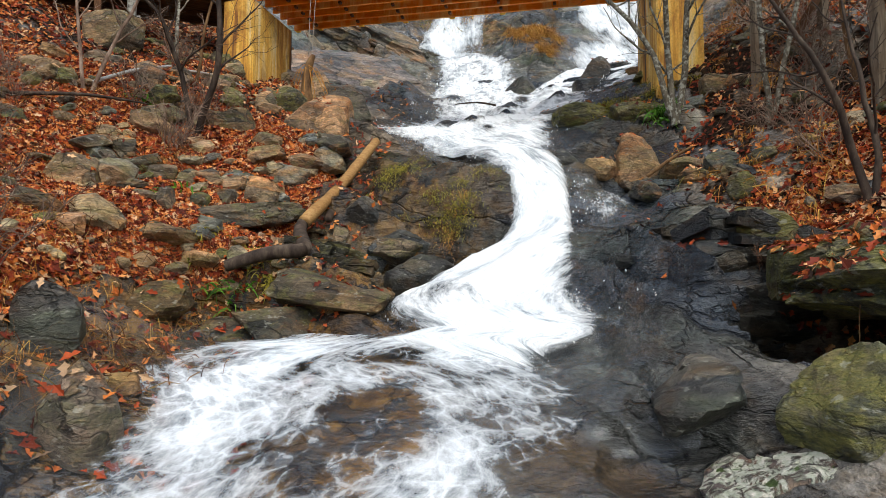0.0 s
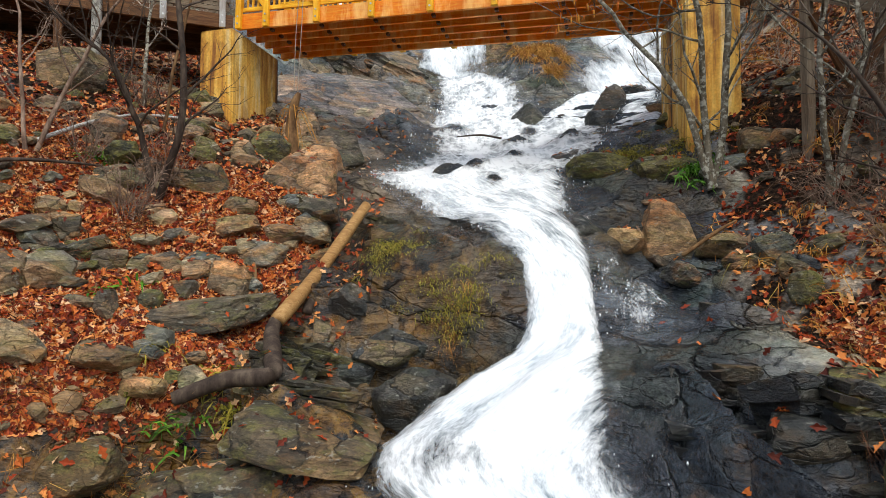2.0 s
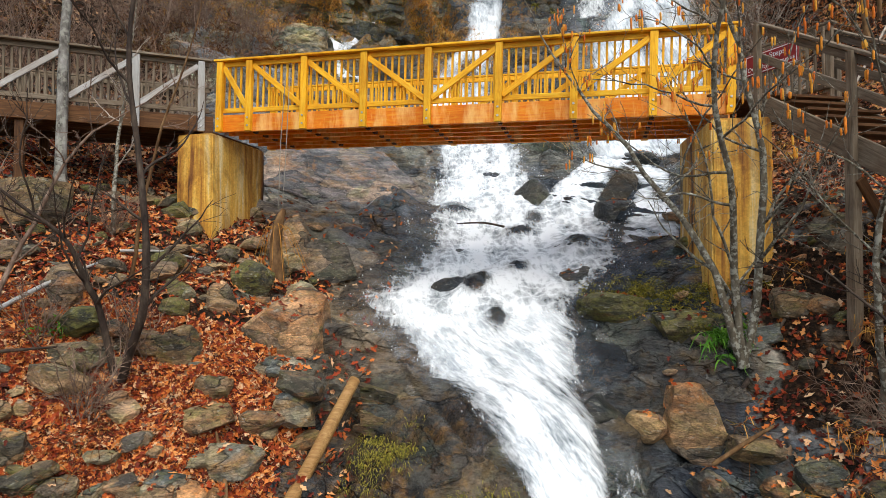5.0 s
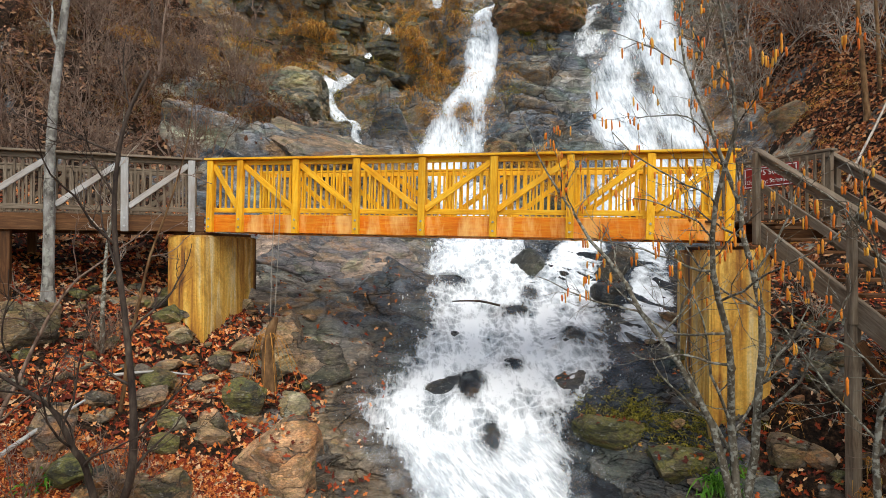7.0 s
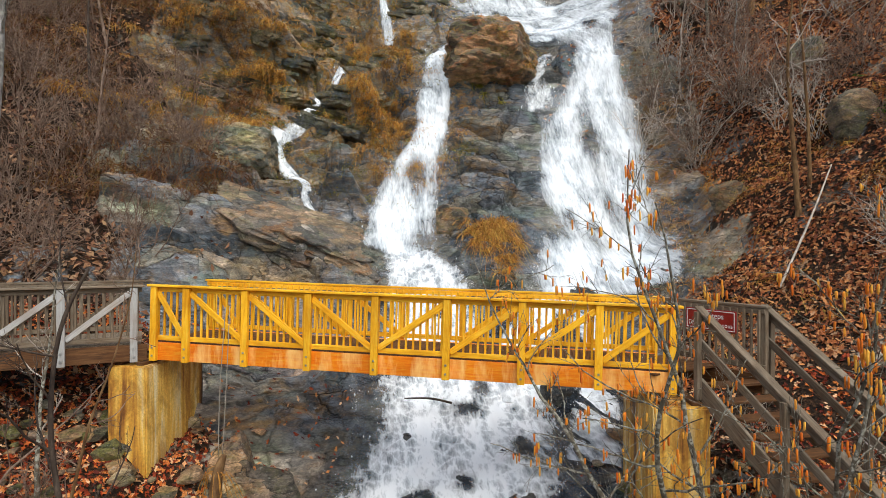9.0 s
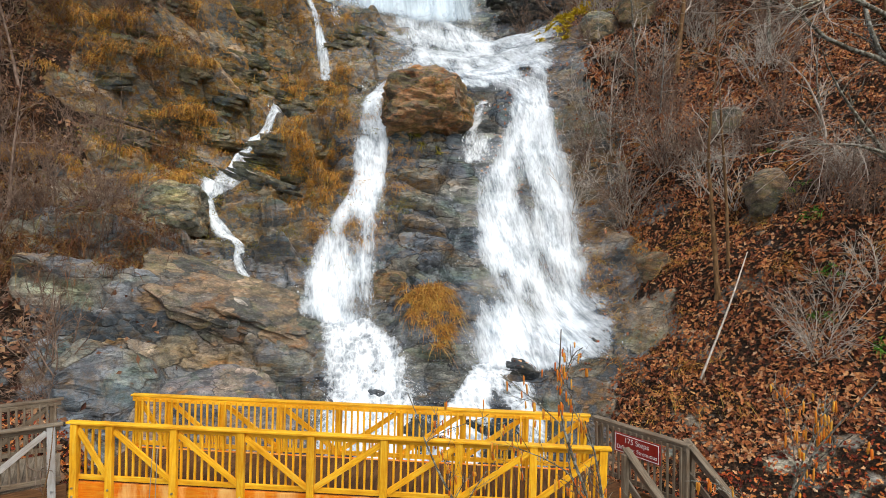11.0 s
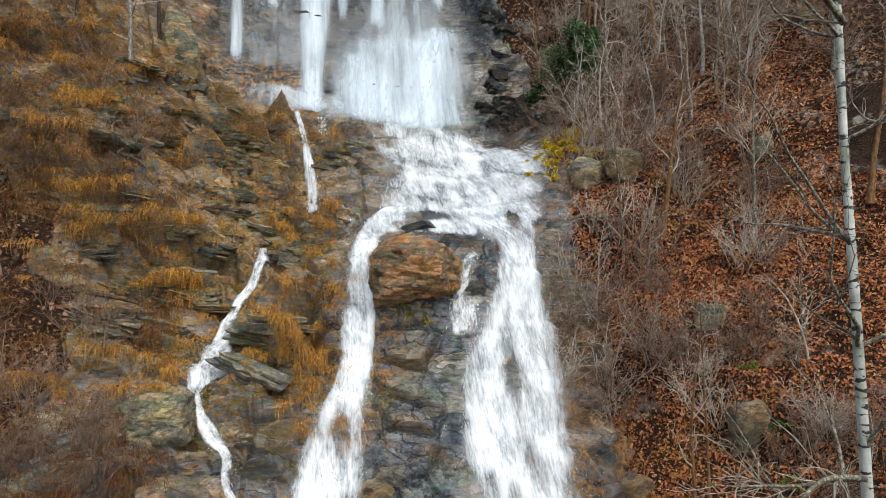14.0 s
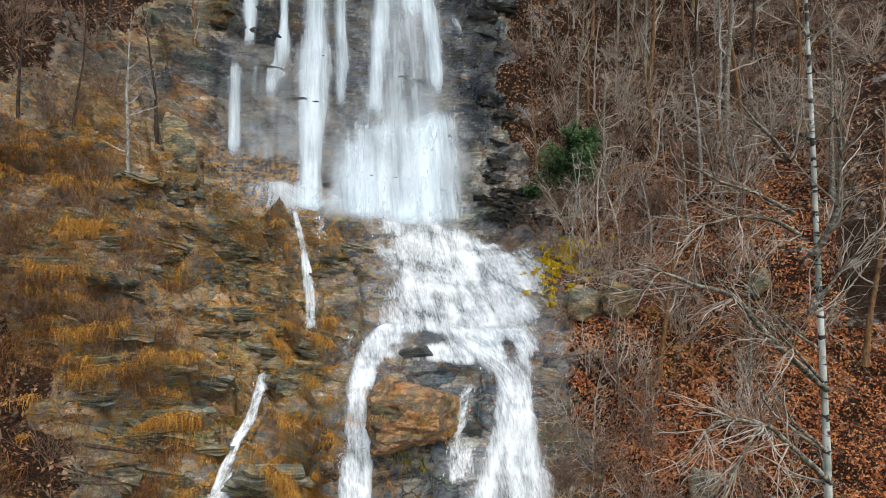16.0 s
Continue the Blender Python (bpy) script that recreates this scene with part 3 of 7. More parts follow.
def relief(x, b, h0):
    """Ledges, cracked blocks and grain of the rock; softer lumps on the banks."""
    soft = bank(x, b)
    big = smooth(14, 24, b)
    warp = 1.3 * fbm(x * 0.16, b * 0.16, 3, 3)
    u = lane(x, b)
    terraced = (1 + 0.8 * smooth(-0.08, -0.2, u) * smooth(23, 28, b)) * (1 - 0.7 * smooth(-0.02, 0.04, u) * smooth(0.36, 0.27, u) * smooth(17, 20, b) * smooth(42, 38, b)) * (1 - 0.6 * smooth(-0.5, -0.42, u) * smooth(-0.02, -0.08, u) * smooth(12, 14, b) * smooth(26, 22, b))
    out = np.zeros(np.shape(x))
    for thick, p, patch in bedding(x, b, h0):
        amp = {2.1: 1.05, 0.8: 0.42, 0.26: 0.17}[thick]
        saw = np.where(p < 0.85, p / 0.85, (1 - p) / 0.15) - 0.5
        near, far = (0.35, 1.0) if thick > 1 else (0.95, 0.9) if thick > 0.5 else (1.0, 0.3)
        out += amp * saw * patch * (near + (far - near) * big) * terraced
    l1, c1 = blocks(x * 0.42 + 0.3 * warp, b * 0.55 + 0.08 * x, 21)
    l2, c2 = blocks(x * 1.1 + 0.2 * b, b * 1.5 + warp, 27)
    out += (0.30 + 0.75 * big) * l1 * smooth(0.0, 0.22, c1) - (0.06 + 0.20 * big) * (1 - smooth(0.0, 0.09, c1))
    out += (0.18 + 0.06 * big) * l2 * smooth(0.0, 0.2, c2) - (0.05 + 0.05 * big) * (1 - smooth(0.0, 0.09, c2))
    out += (0.12 + 0.20 * big) * fbm(x * 0.4, b * 0.4, 41, 3) + 0.05 * fbm(x * 2.3, b * 2.3, 45, 3)
    lumps = (0.22 + 0.75 * big) * fbm(x * 0.45, b * 0.45, 51, 4) + 0.06 * fbm(x * 3.1, b * 3.1, 55, 3)
    return out * (1 - 0.7 * soft) + lumps * soft


# ---------------------------------------------------------------- courses of the water
COURSES = []


def course(*row):
    COURSES.append(row)


# each row: left edge (x, b) and right edge (x, b), going downstream; then foam, depth and kind of water
course('upper_right_sheet', 'misty white veil of falling water over dark rock', (
    (4.7, 69.0, 9.6, 69.0),
    (4.3, 65.0, 9.7, 65.0),
    (3.8, 61.0, 9.8, 60.6),
    (2.6, 57.5, 10.2, 57.0),
    (1.4, 54.6, 10.2, 53.9),
    (0.9, 51.5, 10.1, 51.2),
), 0.40, 0.20, 'veil')
course('upper_left_sheet', 'misty white veil of falling water over dark rock', (
    (-5.9, 62.5, 1.2, 62.8),
    (-5.9, 58.5, 1.3, 58.8),
    (-5.7, 54.5, 1.1, 54.8),
    (-5.4, 51.4, 0.9, 50.4),
), 0.22, 0.20, 'veil')
course('upper_left_stream', 'misty white veil of falling water over dark rock', (
    (-5.23, 68.28, -4.02, 68.58),
    (-5.23, 65.68, -4.02, 65.98),
    (-5.11, 63.97, -4.06, 64.10),
    (-5.05, 62.16, -4.07, 62.43),
    (-5.68, 60.94, -3.80, 61.81),
    (-6.00, 60.13, -4.22, 60.38),
), 0.62, 0.22, 'veil')
course('upper_left_strand', 'misty white veil of falling water over dark rock', (
    (-6.05, 60.96, -4.76, 61.86),
    (-5.97, 59.03, -4.90, 59.65),
    (-5.88, 56.80, -4.91, 57.17),
    (-5.81, 54.34, -4.90, 54.66),
    (-5.60, 51.71, -4.59, 51.68),
), 0.58, 0.22, 'veil')
course('upper_left_step', 'misty white veil of falling water over dark rock', (
    (-2.54, 68.84, -1.79, 69.14),
    (-2.54, 66.24, -1.79, 66.54),
    (-2.52, 63.86, -1.79, 64.15),
    (-2.82, 62.47, -1.69, 62.88),
    (-3.00, 61.55, -1.69, 61.70),
    (-3.43, 60.32, -2.03, 60.37),
    (-3.54, 58.47, -2.21, 58.69),
    (-3.45, 56.80, -0.61, 57.00),
), 0.58, 0.22, 'veil')
course('upper_main_veil', 'misty white veil of falling water over dark rock', (
    (-0.68, 69.21, 1.14, 69.33),
    (-0.68, 66.61, 1.14, 66.73),
    (-0.77, 63.26, 1.09, 63.20),
    (-1.10, 61.98, 1.25, 62.21),
    (-1.17, 58.29, 1.11, 58.80),
    (-1.16, 55.03, 0.74, 54.99),
    (-1.11, 51.25, 0.55, 51.43),
    (-1.34, 48.62, 0.67, 48.71),
), 0.78, 0.22, 'veil')
course('upper_thin', 'misty white veil of falling water over dark rock', (
    (1.58, 69.34, 2.72, 69.36),
    (1.58, 66.74, 2.72, 66.76),
    (1.63, 64.39, 2.58, 64.35),
    (1.57, 61.66, 2.78, 62.04),
    (1.51, 57.70, 2.59, 57.87),
    (1.32, 56.35, 3.44, 56.13),
), 0.54, 0.22, 'veil')
course('upper_arch_left', 'misty white veil of falling water over dark rock', (
    (4.67, 69.33, 6.65, 69.00),
    (4.67, 66.73, 6.65, 66.40),
    (4.42, 64.53, 6.00, 64.39),
    (4.15, 61.75, 5.52, 61.65),
    (3.86, 58.52, 5.21, 58.49),
    (3.43, 55.61, 5.47, 55.36),
), 0.64, 0.22, 'veil')
course('upper_arch_top', 'misty white veil of falling water over dark rock', (
    (5.99, 69.12, 9.39, 69.16),
    (5.99, 66.52, 9.39, 66.56),
    (6.00, 66.05, 9.54, 66.07),
    (6.36, 64.59, 9.06, 64.61),
    (6.53, 63.14, 8.49, 62.92),
), 0.62, 0.22, 'veil')
course('upper_right_edge', 'misty white veil of falling water over dark rock', (
    (8.06, 69.39, 9.62, 69.13),
    (8.06, 66.79, 9.62, 66.53),
    (8.26, 63.71, 9.84, 63.97),
    (8.37, 61.22, 9.80, 60.89),
    (8.45, 58.97, 9.71, 58.80),
    (8.02, 57.36, 9.78, 56.84),
), 0.74, 0.22, 'veil')
course('upper_right_core', 'misty white veil of falling water over dark rock', (
    (7.84, 58.34, 10.16, 57.90),
    (7.53, 56.50, 10.32, 56.00),
    (6.99, 54.70, 10.20, 54.10),
    (6.27, 52.07, 9.97, 51.89),
    (5.53, 50.18, 9.90, 49.74),
    (4.97, 47.92, 9.79, 47.79),
), 0.82, 0.22, 'veil')
course('upper_right_veil', 'misty white veil of falling water over dark rock', (
    (1.43, 57.93, 10.24, 57.42),
    (1.32, 56.35, 10.27, 55.38),
    (1.17, 54.31, 10.24, 53.52),
    (0.94, 52.08, 10.11, 51.51),
    (0.71, 49.40, 9.97, 49.44),
    (0.34, 47.90, 9.84, 48.21),
), 0.62, 0.22, 'veil')
course('upper_centre_sheet', 'misty white veil of falling water over dark rock', (
    (1.33, 56.77, 5.09, 56.31),
    (1.46, 54.90, 4.68, 54.74),
    (1.33, 52.63, 5.27, 52.38),
    (1.09, 49.69, 5.53, 50.18),
    (0.70, 48.00, 6.16, 48.47),
), 0.62, 0.22, 'veil')
course('upper_foot_mist', 'misty white veil of falling water over dark rock', (
    (-5.38, 51.75, -0.79, 52.60),
    (-5.23, 51.30, 0.17, 51.87),
    (-4.75, 50.71, 1.30, 50.92),
    (-2.88, 47.86, 3.15, 49.65),
), 0.52, 0.22, 'veil')
course('upper_right_thin', 'misty white veil of falling water over dark rock', (
    (10.20, 65.42, 10.86, 65.30),
    (10.60, 64.23, 11.49, 64.13),
    (11.23, 62.03, 11.97, 61.92),
), 0.64, 0.22, 'veil')
course('middle_sheet', 'foaming white water over dark rock', (
    (4.17, 48.69, 7.75, 48.78),
    (4.21, 46.99, 11.96, 46.35),
    (4.22, 45.05, 13.13, 42.10),
    (4.05, 42.13, 12.22, 39.03),
    (3.57, 39.44, 11.40, 36.61),
    (2.48, 37.01, 10.69, 34.66),
), 0.55, 0.14, 'fall')
course('ledge_thin', 'thin white trickle over wet rock', (
    (-1.44, 48.77, -1.09, 48.80),
    (-0.87, 45.34, -0.36, 45.36),
    (-0.59, 42.81, 0.08, 42.73),
    (-0.50, 40.13, 0.13, 39.95),
), 0.52, 0.06, 'fall')
course('ledge_thin2', 'thin white trickle over wet rock', (
    (0.16, 48.26, 0.59, 48.32),
    (0.36, 45.38, 0.64, 45.37),
), 0.42, 0.05, 'fall')
course('left_branch', 'foaming white water over dark rock', (
    (3.65, 39.65, 5.71, 39.11),
    (2.72, 38.84, 4.43, 37.85),
    (1.70, 35.62, 2.93, 35.03),
    (1.21, 31.04, 2.63, 30.87),
    (0.85, 28.45, 2.33, 28.37),
    (-0.12, 26.41, 1.93, 26.13),
    (-0.67, 24.96, 1.75, 24.64),
    (-0.94, 23.25, 1.65, 22.97),
    (-1.01, 21.77, 1.57, 21.56),
), 0.59, 0.16, 'fall')
course('right_branch', 'foaming white water over dark rock', (
    (6.33, 39.02, 11.48, 36.79),
    (7.68, 36.49, 10.90, 35.09),
    (8.80, 34.29, 10.27, 33.31),
    (8.33, 32.61, 10.20, 31.86),
    (7.46, 30.61, 10.32, 29.90),
    (6.22, 27.78, 10.36, 27.27),
    (5.68, 24.83, 10.30, 24.74),
    (5.24, 22.29, 9.84, 21.95),
    (4.64, 20.78, 9.06, 20.00),
    (4.43, 19.31, 8.09, 18.51),
), 0.60, 0.2, 'fall')
course('block_trickle', 'thin white trickle over wet rock', (
    (7.33, 34.71, 7.91, 34.55),
    (6.38, 32.62, 7.14, 32.52),
    (5.86, 30.89, 7.28, 30.78),
    (5.87, 29.85, 7.13, 29.77),
), 0.48, 0.06, 'white')
course('far_left_fall', 'narrow white side fall stepping down bare rock', (
    (-2.50, 38.24, -2.02, 37.94),
    (-3.32, 34.98, -2.70, 34.74),
    (-4.04, 32.82, -3.52, 32.76),
    (-4.50, 31.21, -3.55, 31.25),
    (-5.01, 29.30, -3.51, 28.97),
    (-4.91, 28.14, -4.37, 28.26),
    (-4.68, 27.43, -4.26, 27.52),
    (-4.29, 26.32, -3.72, 26.70),
    (-3.37, 25.10, -2.90, 25.09),
    (-3.21, 24.09, -2.86, 24.13),
    (-2.64, 23.09, -2.24, 23.07),
    (-2.12, 22.24, -1.65, 22.13),
), 0.55, 0.18, 'white')
course('left_lower_fall', 'foaming white water over dark rock', (
    (-0.36, 21.95, 1.42, 21.77),
    (-0.26, 20.97, 2.25, 20.61),
    (-0.21, 19.77, 2.54, 19.49),
    (-0.15, 18.81, 2.61, 18.56),
    (-0.25, 17.90, 2.55, 17.70),
    (-0.43, 16.78, 2.48, 16.60),
), 0.58, 0.14, 'pool')
course('right_lower_fall', 'foaming white water over dark rock', (
    (4.62, 19.76, 7.05, 19.48),
    (3.97, 18.73, 5.01, 18.57),
    (3.37, 18.03, 4.73, 17.67),
    (2.63, 16.75, 4.18, 16.14),
    (2.08, 15.28, 3.69, 14.57),
), 0.6, 0.14, 'pool')
course('right_spill', 'thin white trickle over wet rock', (
    (4.43, 18.91, 6.23, 18.45),
    (5.06, 17.18, 5.82, 16.75),
    (4.46, 15.27, 5.24, 14.77),
    (3.88, 13.89, 4.81, 13.26),
    (3.49, 12.91, 4.42, 12.37),
), 0.54, 0.1, 'pool')
course('merging_pool', 'foaming white water over dark rock', (
    (-0.13, 18.18, 2.43, 18.16),
    (-0.24, 16.92, 2.60, 16.74),
    (-0.43, 15.61, 3.75, 14.81),
    (-0.35, 15.04, 3.80, 13.95),
    (-0.44, 14.00, 3.60, 12.90),
    (-0.88, 13.15, 3.40, 12.26),
    (-1.25, 12.29, 2.95, 11.82),
    (-1.53, 11.58, 2.45, 11.33),
    (-1.19, 10.99, 2.25, 10.83),
    (-0.81, 10.49, 2.16, 10.37),
    (-0.54, 10.03, 2.07, 9.89),
    (-0.10, 9.30, 1.98, 9.10),
), 0.60, 0.16, 'pool')
course('main_chute', 'foaming white water over dark rock', (
    (-0.95, 10.75, 2.22, 10.60),
    (-0.54, 10.10, 2.07, 9.89),
    (-0.09, 9.32, 1.94, 9.02),
    (0.39, 8.49, 1.98, 8.29),
    (0.68, 7.77, 1.95, 7.69),
    (0.94, 7.07, 1.85, 7.07),
    (0.97, 6.35, 1.73, 6.30),
    (0.74, 5.76, 1.59, 5.56),
    (0.26, 5.45, 1.47, 5.07),
    (-0.29, 4.95, 1.35, 4.46),
    (-0.54, 4.49, 1.27, 4.03),
    (-0.50, 4.02, 1.34, 3.57),
    (-0.13, 3.62, 1.31, 3.28),
    (-0.50, 3.45, 0.85, 3.02),
    (0.15, 2.95, 0.72, 2.75),
), (0.60, 0.70), 0.16, 'white')
course('right_seep', 'thin white trickle over wet rock', (
    (2.00, 8.04, 2.39, 8.08),
    (1.87, 7.18, 2.44, 7.26),
    (1.73, 6.63, 2.62, 6.69),
    (1.73, 6.17, 2.62, 6.15),
    (1.63, 5.69, 2.19, 5.65),
), 0.4, 0.04, 'white')
course('right_drip', 'thin white trickle over wet rock', (
    (1.82, 7.04, 2.39, 7.23),
    (1.65, 6.18, 1.96, 6.20),
), 0.36, 0.04, 'white')
course('slab_sheet', 'lacy white foam sliding over a dark rock slab', (
    (-1.57, 3.90, 1.04, 3.46),
    (-2.27, 3.48, 0.93, 3.15),
    (-2.48, 3.01, 0.82, 2.91),
    (-2.25, 2.57, 0.85, 2.57),
    (-2.11, 2.22, 0.78, 2.25),
    (-2.08, 1.82, 0.70, 1.90),
    (-2.11, 1.50, 0.62, 1.63),
    (-2.12, 1.37, 0.58, 1.49),
    (-2.37, 0.87, 0.45, 0.99),
    (-2.62, 0.27, 0.30, 0.39),
), 0.45, 0.05, 'slab')



# where rock shows through the falls: x, b, half widths, strength
THIN = ((8.15, 27.6, 0.45, 0.9, 0.30), (8.2, 29.2, 0.35, 0.6, 0.22), (9.75, 35.8, 0.28, 0.8, 0.45), (0.95, 26.0, 0.3, 0.8, 0.28), (5.9, 37.7, 0.9, 0.5, 0.5),
        (0.62, 12.1, 0.22, 0.45, 0.4), (1.53, 12.6, 0.25, 0.25, 0.25), (0.36, 16.4, 0.35, 0.25, 0.3), (1.83, 14.9, 0.35, 0.25, 0.25), (2.75, 13.3, 0.3, 0.35, 0.25), (0.93, 10.6, 0.16, 0.4, 0.3), (2.3, 15.6, 0.2, 0.3, 0.25),
        (0.05, 4.2, 0.36, 0.30, 0.20), (8.6, 24.0, 0.4, 0.7, 0.15))


def worn_bed():
    """1 where water runs, on the same grid as the form of the land."""
    bed = np.zeros((821, 271))
    for name, label, rows, foam, thick, water in COURSES:
        r = np.array(rows, float)
        s = np.arange(len(r), dtype=float)
        e = ease(r, s, np.linspace(0, s[-1], 60 * len(r)))
        c = np.linspace(-0.1, 1.1, 60)[None, :]
        x, b = e[:, :1] * (1 - c) + e[:, 2:3] * c, e[:, 1:2] * (1 - c) + e[:, 3:4] * c
        i = np.clip(np.rint((b + 10) * 10), 0, 820).astype(int)
        j = np.clip(np.rint((lane(x, b) + 1.5) * 100), 0, 270).astype(int)
        bed[i, j] = 1.0
    for k in range(2):
        for axis in (0, 1):
            bed = (np.roll(bed, 1, axis) + bed + np.roll(bed, -1, axis)) / 3
    return bed


BED = worn_bed()


def bed(x, b):
    i = np.clip((b + 10) * 10, 0, 819.999)
    j = np.clip((lane(x, b) + 1.5) * 100, 0, 269.999)
    i0, j0 = i.astype(int), j.astype(int)
    f, g = i - i0, j - j0
    return (BED[i0, j0] * (1 - f) + BED[i0 + 1, j0] * f) * (1 - g) + (BED[i0, j0 + 1] * (1 - f) + BED[i0 + 1, j0 + 1] * f) * g


def hollow(x, b):
    """Undercut pockets in the rock, and (minus) the hump beside the chute."""
    out = 0.0
    for cx, cb, rx, rb, deep in ((3.0, 2.75, 0.65, 0.5, 2.2), (3.7, 2.9, 0.8, 0.5, 2.2), (0.0, 7.5, 1.25, 0.9, -0.45), (0.45, 6.9, 0.7, 0.35, -0.2), (-0.05, 5.9, 0.8, 0.22, 0.35), (0.05, 4.25, 0.42, 0.35, -0.22), (0.62, 12.15, 0.28, 0.42, -0.34), (1.53, 12.7, 0.32, 0.26, -0.28), (1.83, 14.9, 0.36, 0.25, -0.30), (2.75, 13.3, 0.45, 0.45, -0.40), (0.3, 16.4, 0.4, 0.28, -0.32), (2.3, 15.7, 0.26, 0.36, -0.28), (0.95, 10.7, 0.16, 0.38, -0.2), (3.1, 15.9, 0.3, 0.5, -0.4), (-1.9, 4.6, 0.8, 0.2, 0.3), (11.5, 46.5, 2.2, 1.2, 1.0), (-1.0, 19.2, 1.3, 0.5, 0.9), (-9.0, 31.0, 2.0, 0.5, 0.8), (-6.5, 36.0, 2.0, 0.4, 0.7)):
        out = out - deep * np.exp(-((x - cx) / rx) ** 2 - ((b - cb) / rb) ** 2)
    return out


def ground(x, b):
    h0 = macro(x, b)
    worn = 0.72 - 0.12 * smooth(8.5, 10, b) * smooth(21, 18, b)
    return h0 + relief(x, b, h0) * (1 - worn * bed(x, b)) + hollow(x, b)


def place(x, b, h):
    return np.stack([x, (b - h) / R2, 3 + (b + h) / R2], axis=-1)


def on_ground(x, b, lift=0.0):
    x, b = np.atleast_1d(np.asarray(x, float)), np.atleast_1d(np.asarray(b, float))
    return place(x, b, ground(x, b) + lift)


def ground_z(x, y):
    """Height of the ground over the plan position (x, y)."""
    z = np.linspace(-6, 60, 1321)
    b = (y + z - 3) / R2
    h = (z - 3 - y) / R2
    over = h - ground(np.full(z.shape, float(x)), b)
    k = int(np.argmax(over > 0))
    return float(z[k])


# ---------------------------------------------------------------- mesh helpers
def mesh_of(name, verts, faces, material, smooth_shade=False):
    """A mesh from an array of points and an array of faces that all have the same number of corners."""
    verts, faces = np.asarray(verts, np.float32), np.asarray(faces, np.int32)
    me = bpy.data.meshes.new(name)
    k = faces.shape[1]
    me.vertices.add(len(verts))
    me.vertices.foreach_set("co", verts.ravel())
    me.loops.add(faces.size)
    me.loops.foreach_set("vertex_index", faces.ravel())
    me.polygons.add(len(faces))
    me.polygons.foreach_set("loop_start", np.arange(0, faces.size, k, dtype=np.int32))
    me.polygons.foreach_set("loop_total", np.full(len(faces), k, np.int32))
    me.polygons.foreach_set("use_smooth", np.full(len(faces), smooth_shade))
    me.update(calc_edges=True)
    me.materials.append(material)
    return me


def grid_faces(rows, cols):
    i = np.arange(rows - 1)[:, None] * cols + np.arange(cols - 1)[None, :]
    i = i.ravel()
    return np.stack([i, i + 1, i + cols + 1, i + cols], axis=1)


def thing(name, m, label, category, group="", kind=""):
    ob = new(name)
    ob.empty_display_size = 0.1
    ob.matrix_world = m
    return tagged(ob, label, category, group, kind)


def under(name, me, parent, label="", m=None):
    """Links a mesh as a part of parent; m is its pose in the parent's own space."""
    ob = new(name, me)
    ob.parent = parent
    if m is not None:
        ob.matrix_basis = m
    return tagged(ob, label)


def timber(length, width, depth, material, edge=0.006):
    """A sawn timber along its own x axis, from 0 to length, with eased edges."""
    bm = bmesh.new()
    bmesh.ops.create_cube(bm, size=1)
    for v in bm.verts:
        v.co = Vector(((v.co.x + 0.5) * length, v.co.y * width, v.co.z * depth))
    if edge:
        bmesh.ops.bevel(bm, geom=bm.edges[:], offset=edge, segments=1, affect="EDGES")
    me = bpy.data.meshes.new("timber")
    bm.to_mesh(me)
    bm.free()
    me.materials.append(material)
    return me


def along(p, q, roll=0.0):
    """The pose that lays a timber's x axis from p towards q, its depth upright."""
    p, q = Vector(p), Vector(q)
    d = (q - p).normalized()
    side = Vector((0, 0, 1)).cross(d)
    if side.length < 1e-4:
        side = Vector((0, 1, 0))
    side.normalize()
    up = d.cross(side)
    m = Matrix((d, side, up)).transposed().to_4x4()
    m.translation = p
    return m @ pose(0, 0, 0, roll, 0, 0)


def stick(parent, name, p, q, width, depth, material, label="", roll=0.0):
    p, q = Vector(p), Vector(q)
    return under(name, timber((q - p).length, width, depth, material), parent, label, along(p, q, roll))


def tubes(paths, sides):
    """Tapered tubes round the paths (each a list of (point, radius)); returns points and quads."""
    vs, fs, base = [], [], 0
    ring = [(math.cos(2 * math.pi * k / sides), math.sin(2 * math.pi * k / sides)) for k in range(sides)]
    for path in paths:
        n = len(path)
        for i, (p, r) in enumerate(path):
            d = (path[min(i + 1, n - 1)][0] - path[max(i - 1, 0)][0])
            d = d.normalized() if d.length > 1e-6 else Vector((0, 0, 1))
            s = d.cross(Vector((0.31, 0.87, 0.37))).normalized()
            t = d.cross(s)
            for c, e in ring:
                vs.append(p + s * (c * r) + t * (e * r))
        for i in range(n - 1):
            for k in range(sides):
                a, b = base + i * sides + k, base + i * sides + (k + 1) % sides
                fs.append((a, b, b + sides, a + sides))
        base += n * sides
    return vs, fs


# ---------------------------------------------------------------- ground
def channel(x, b):
    """How wet the rock is: 1 in the stream's bed."""
    u = lane(x, b)
    mid = np.interp(b, (0, 4, 8, 12, 18, 24, 34, 44, 54, 70), (-0.02, 0.04, 0.10, 0.02, 0.05, 0.12, 0.06, 0.1, -0.02, 0.0))
    half = np.interp(b, (0, 5, 10, 16, 24, 34, 44, 56, 70), (0.40, 0.34, 0.26, 0.36, 0.34, 0.24, 0.25, 0.32, 0.3))
    return 1 - smooth(half * 0.6, half, np.abs(u - mid) + 0.16 * fbm(x * 0.6, b * 0.6, 61, 3))


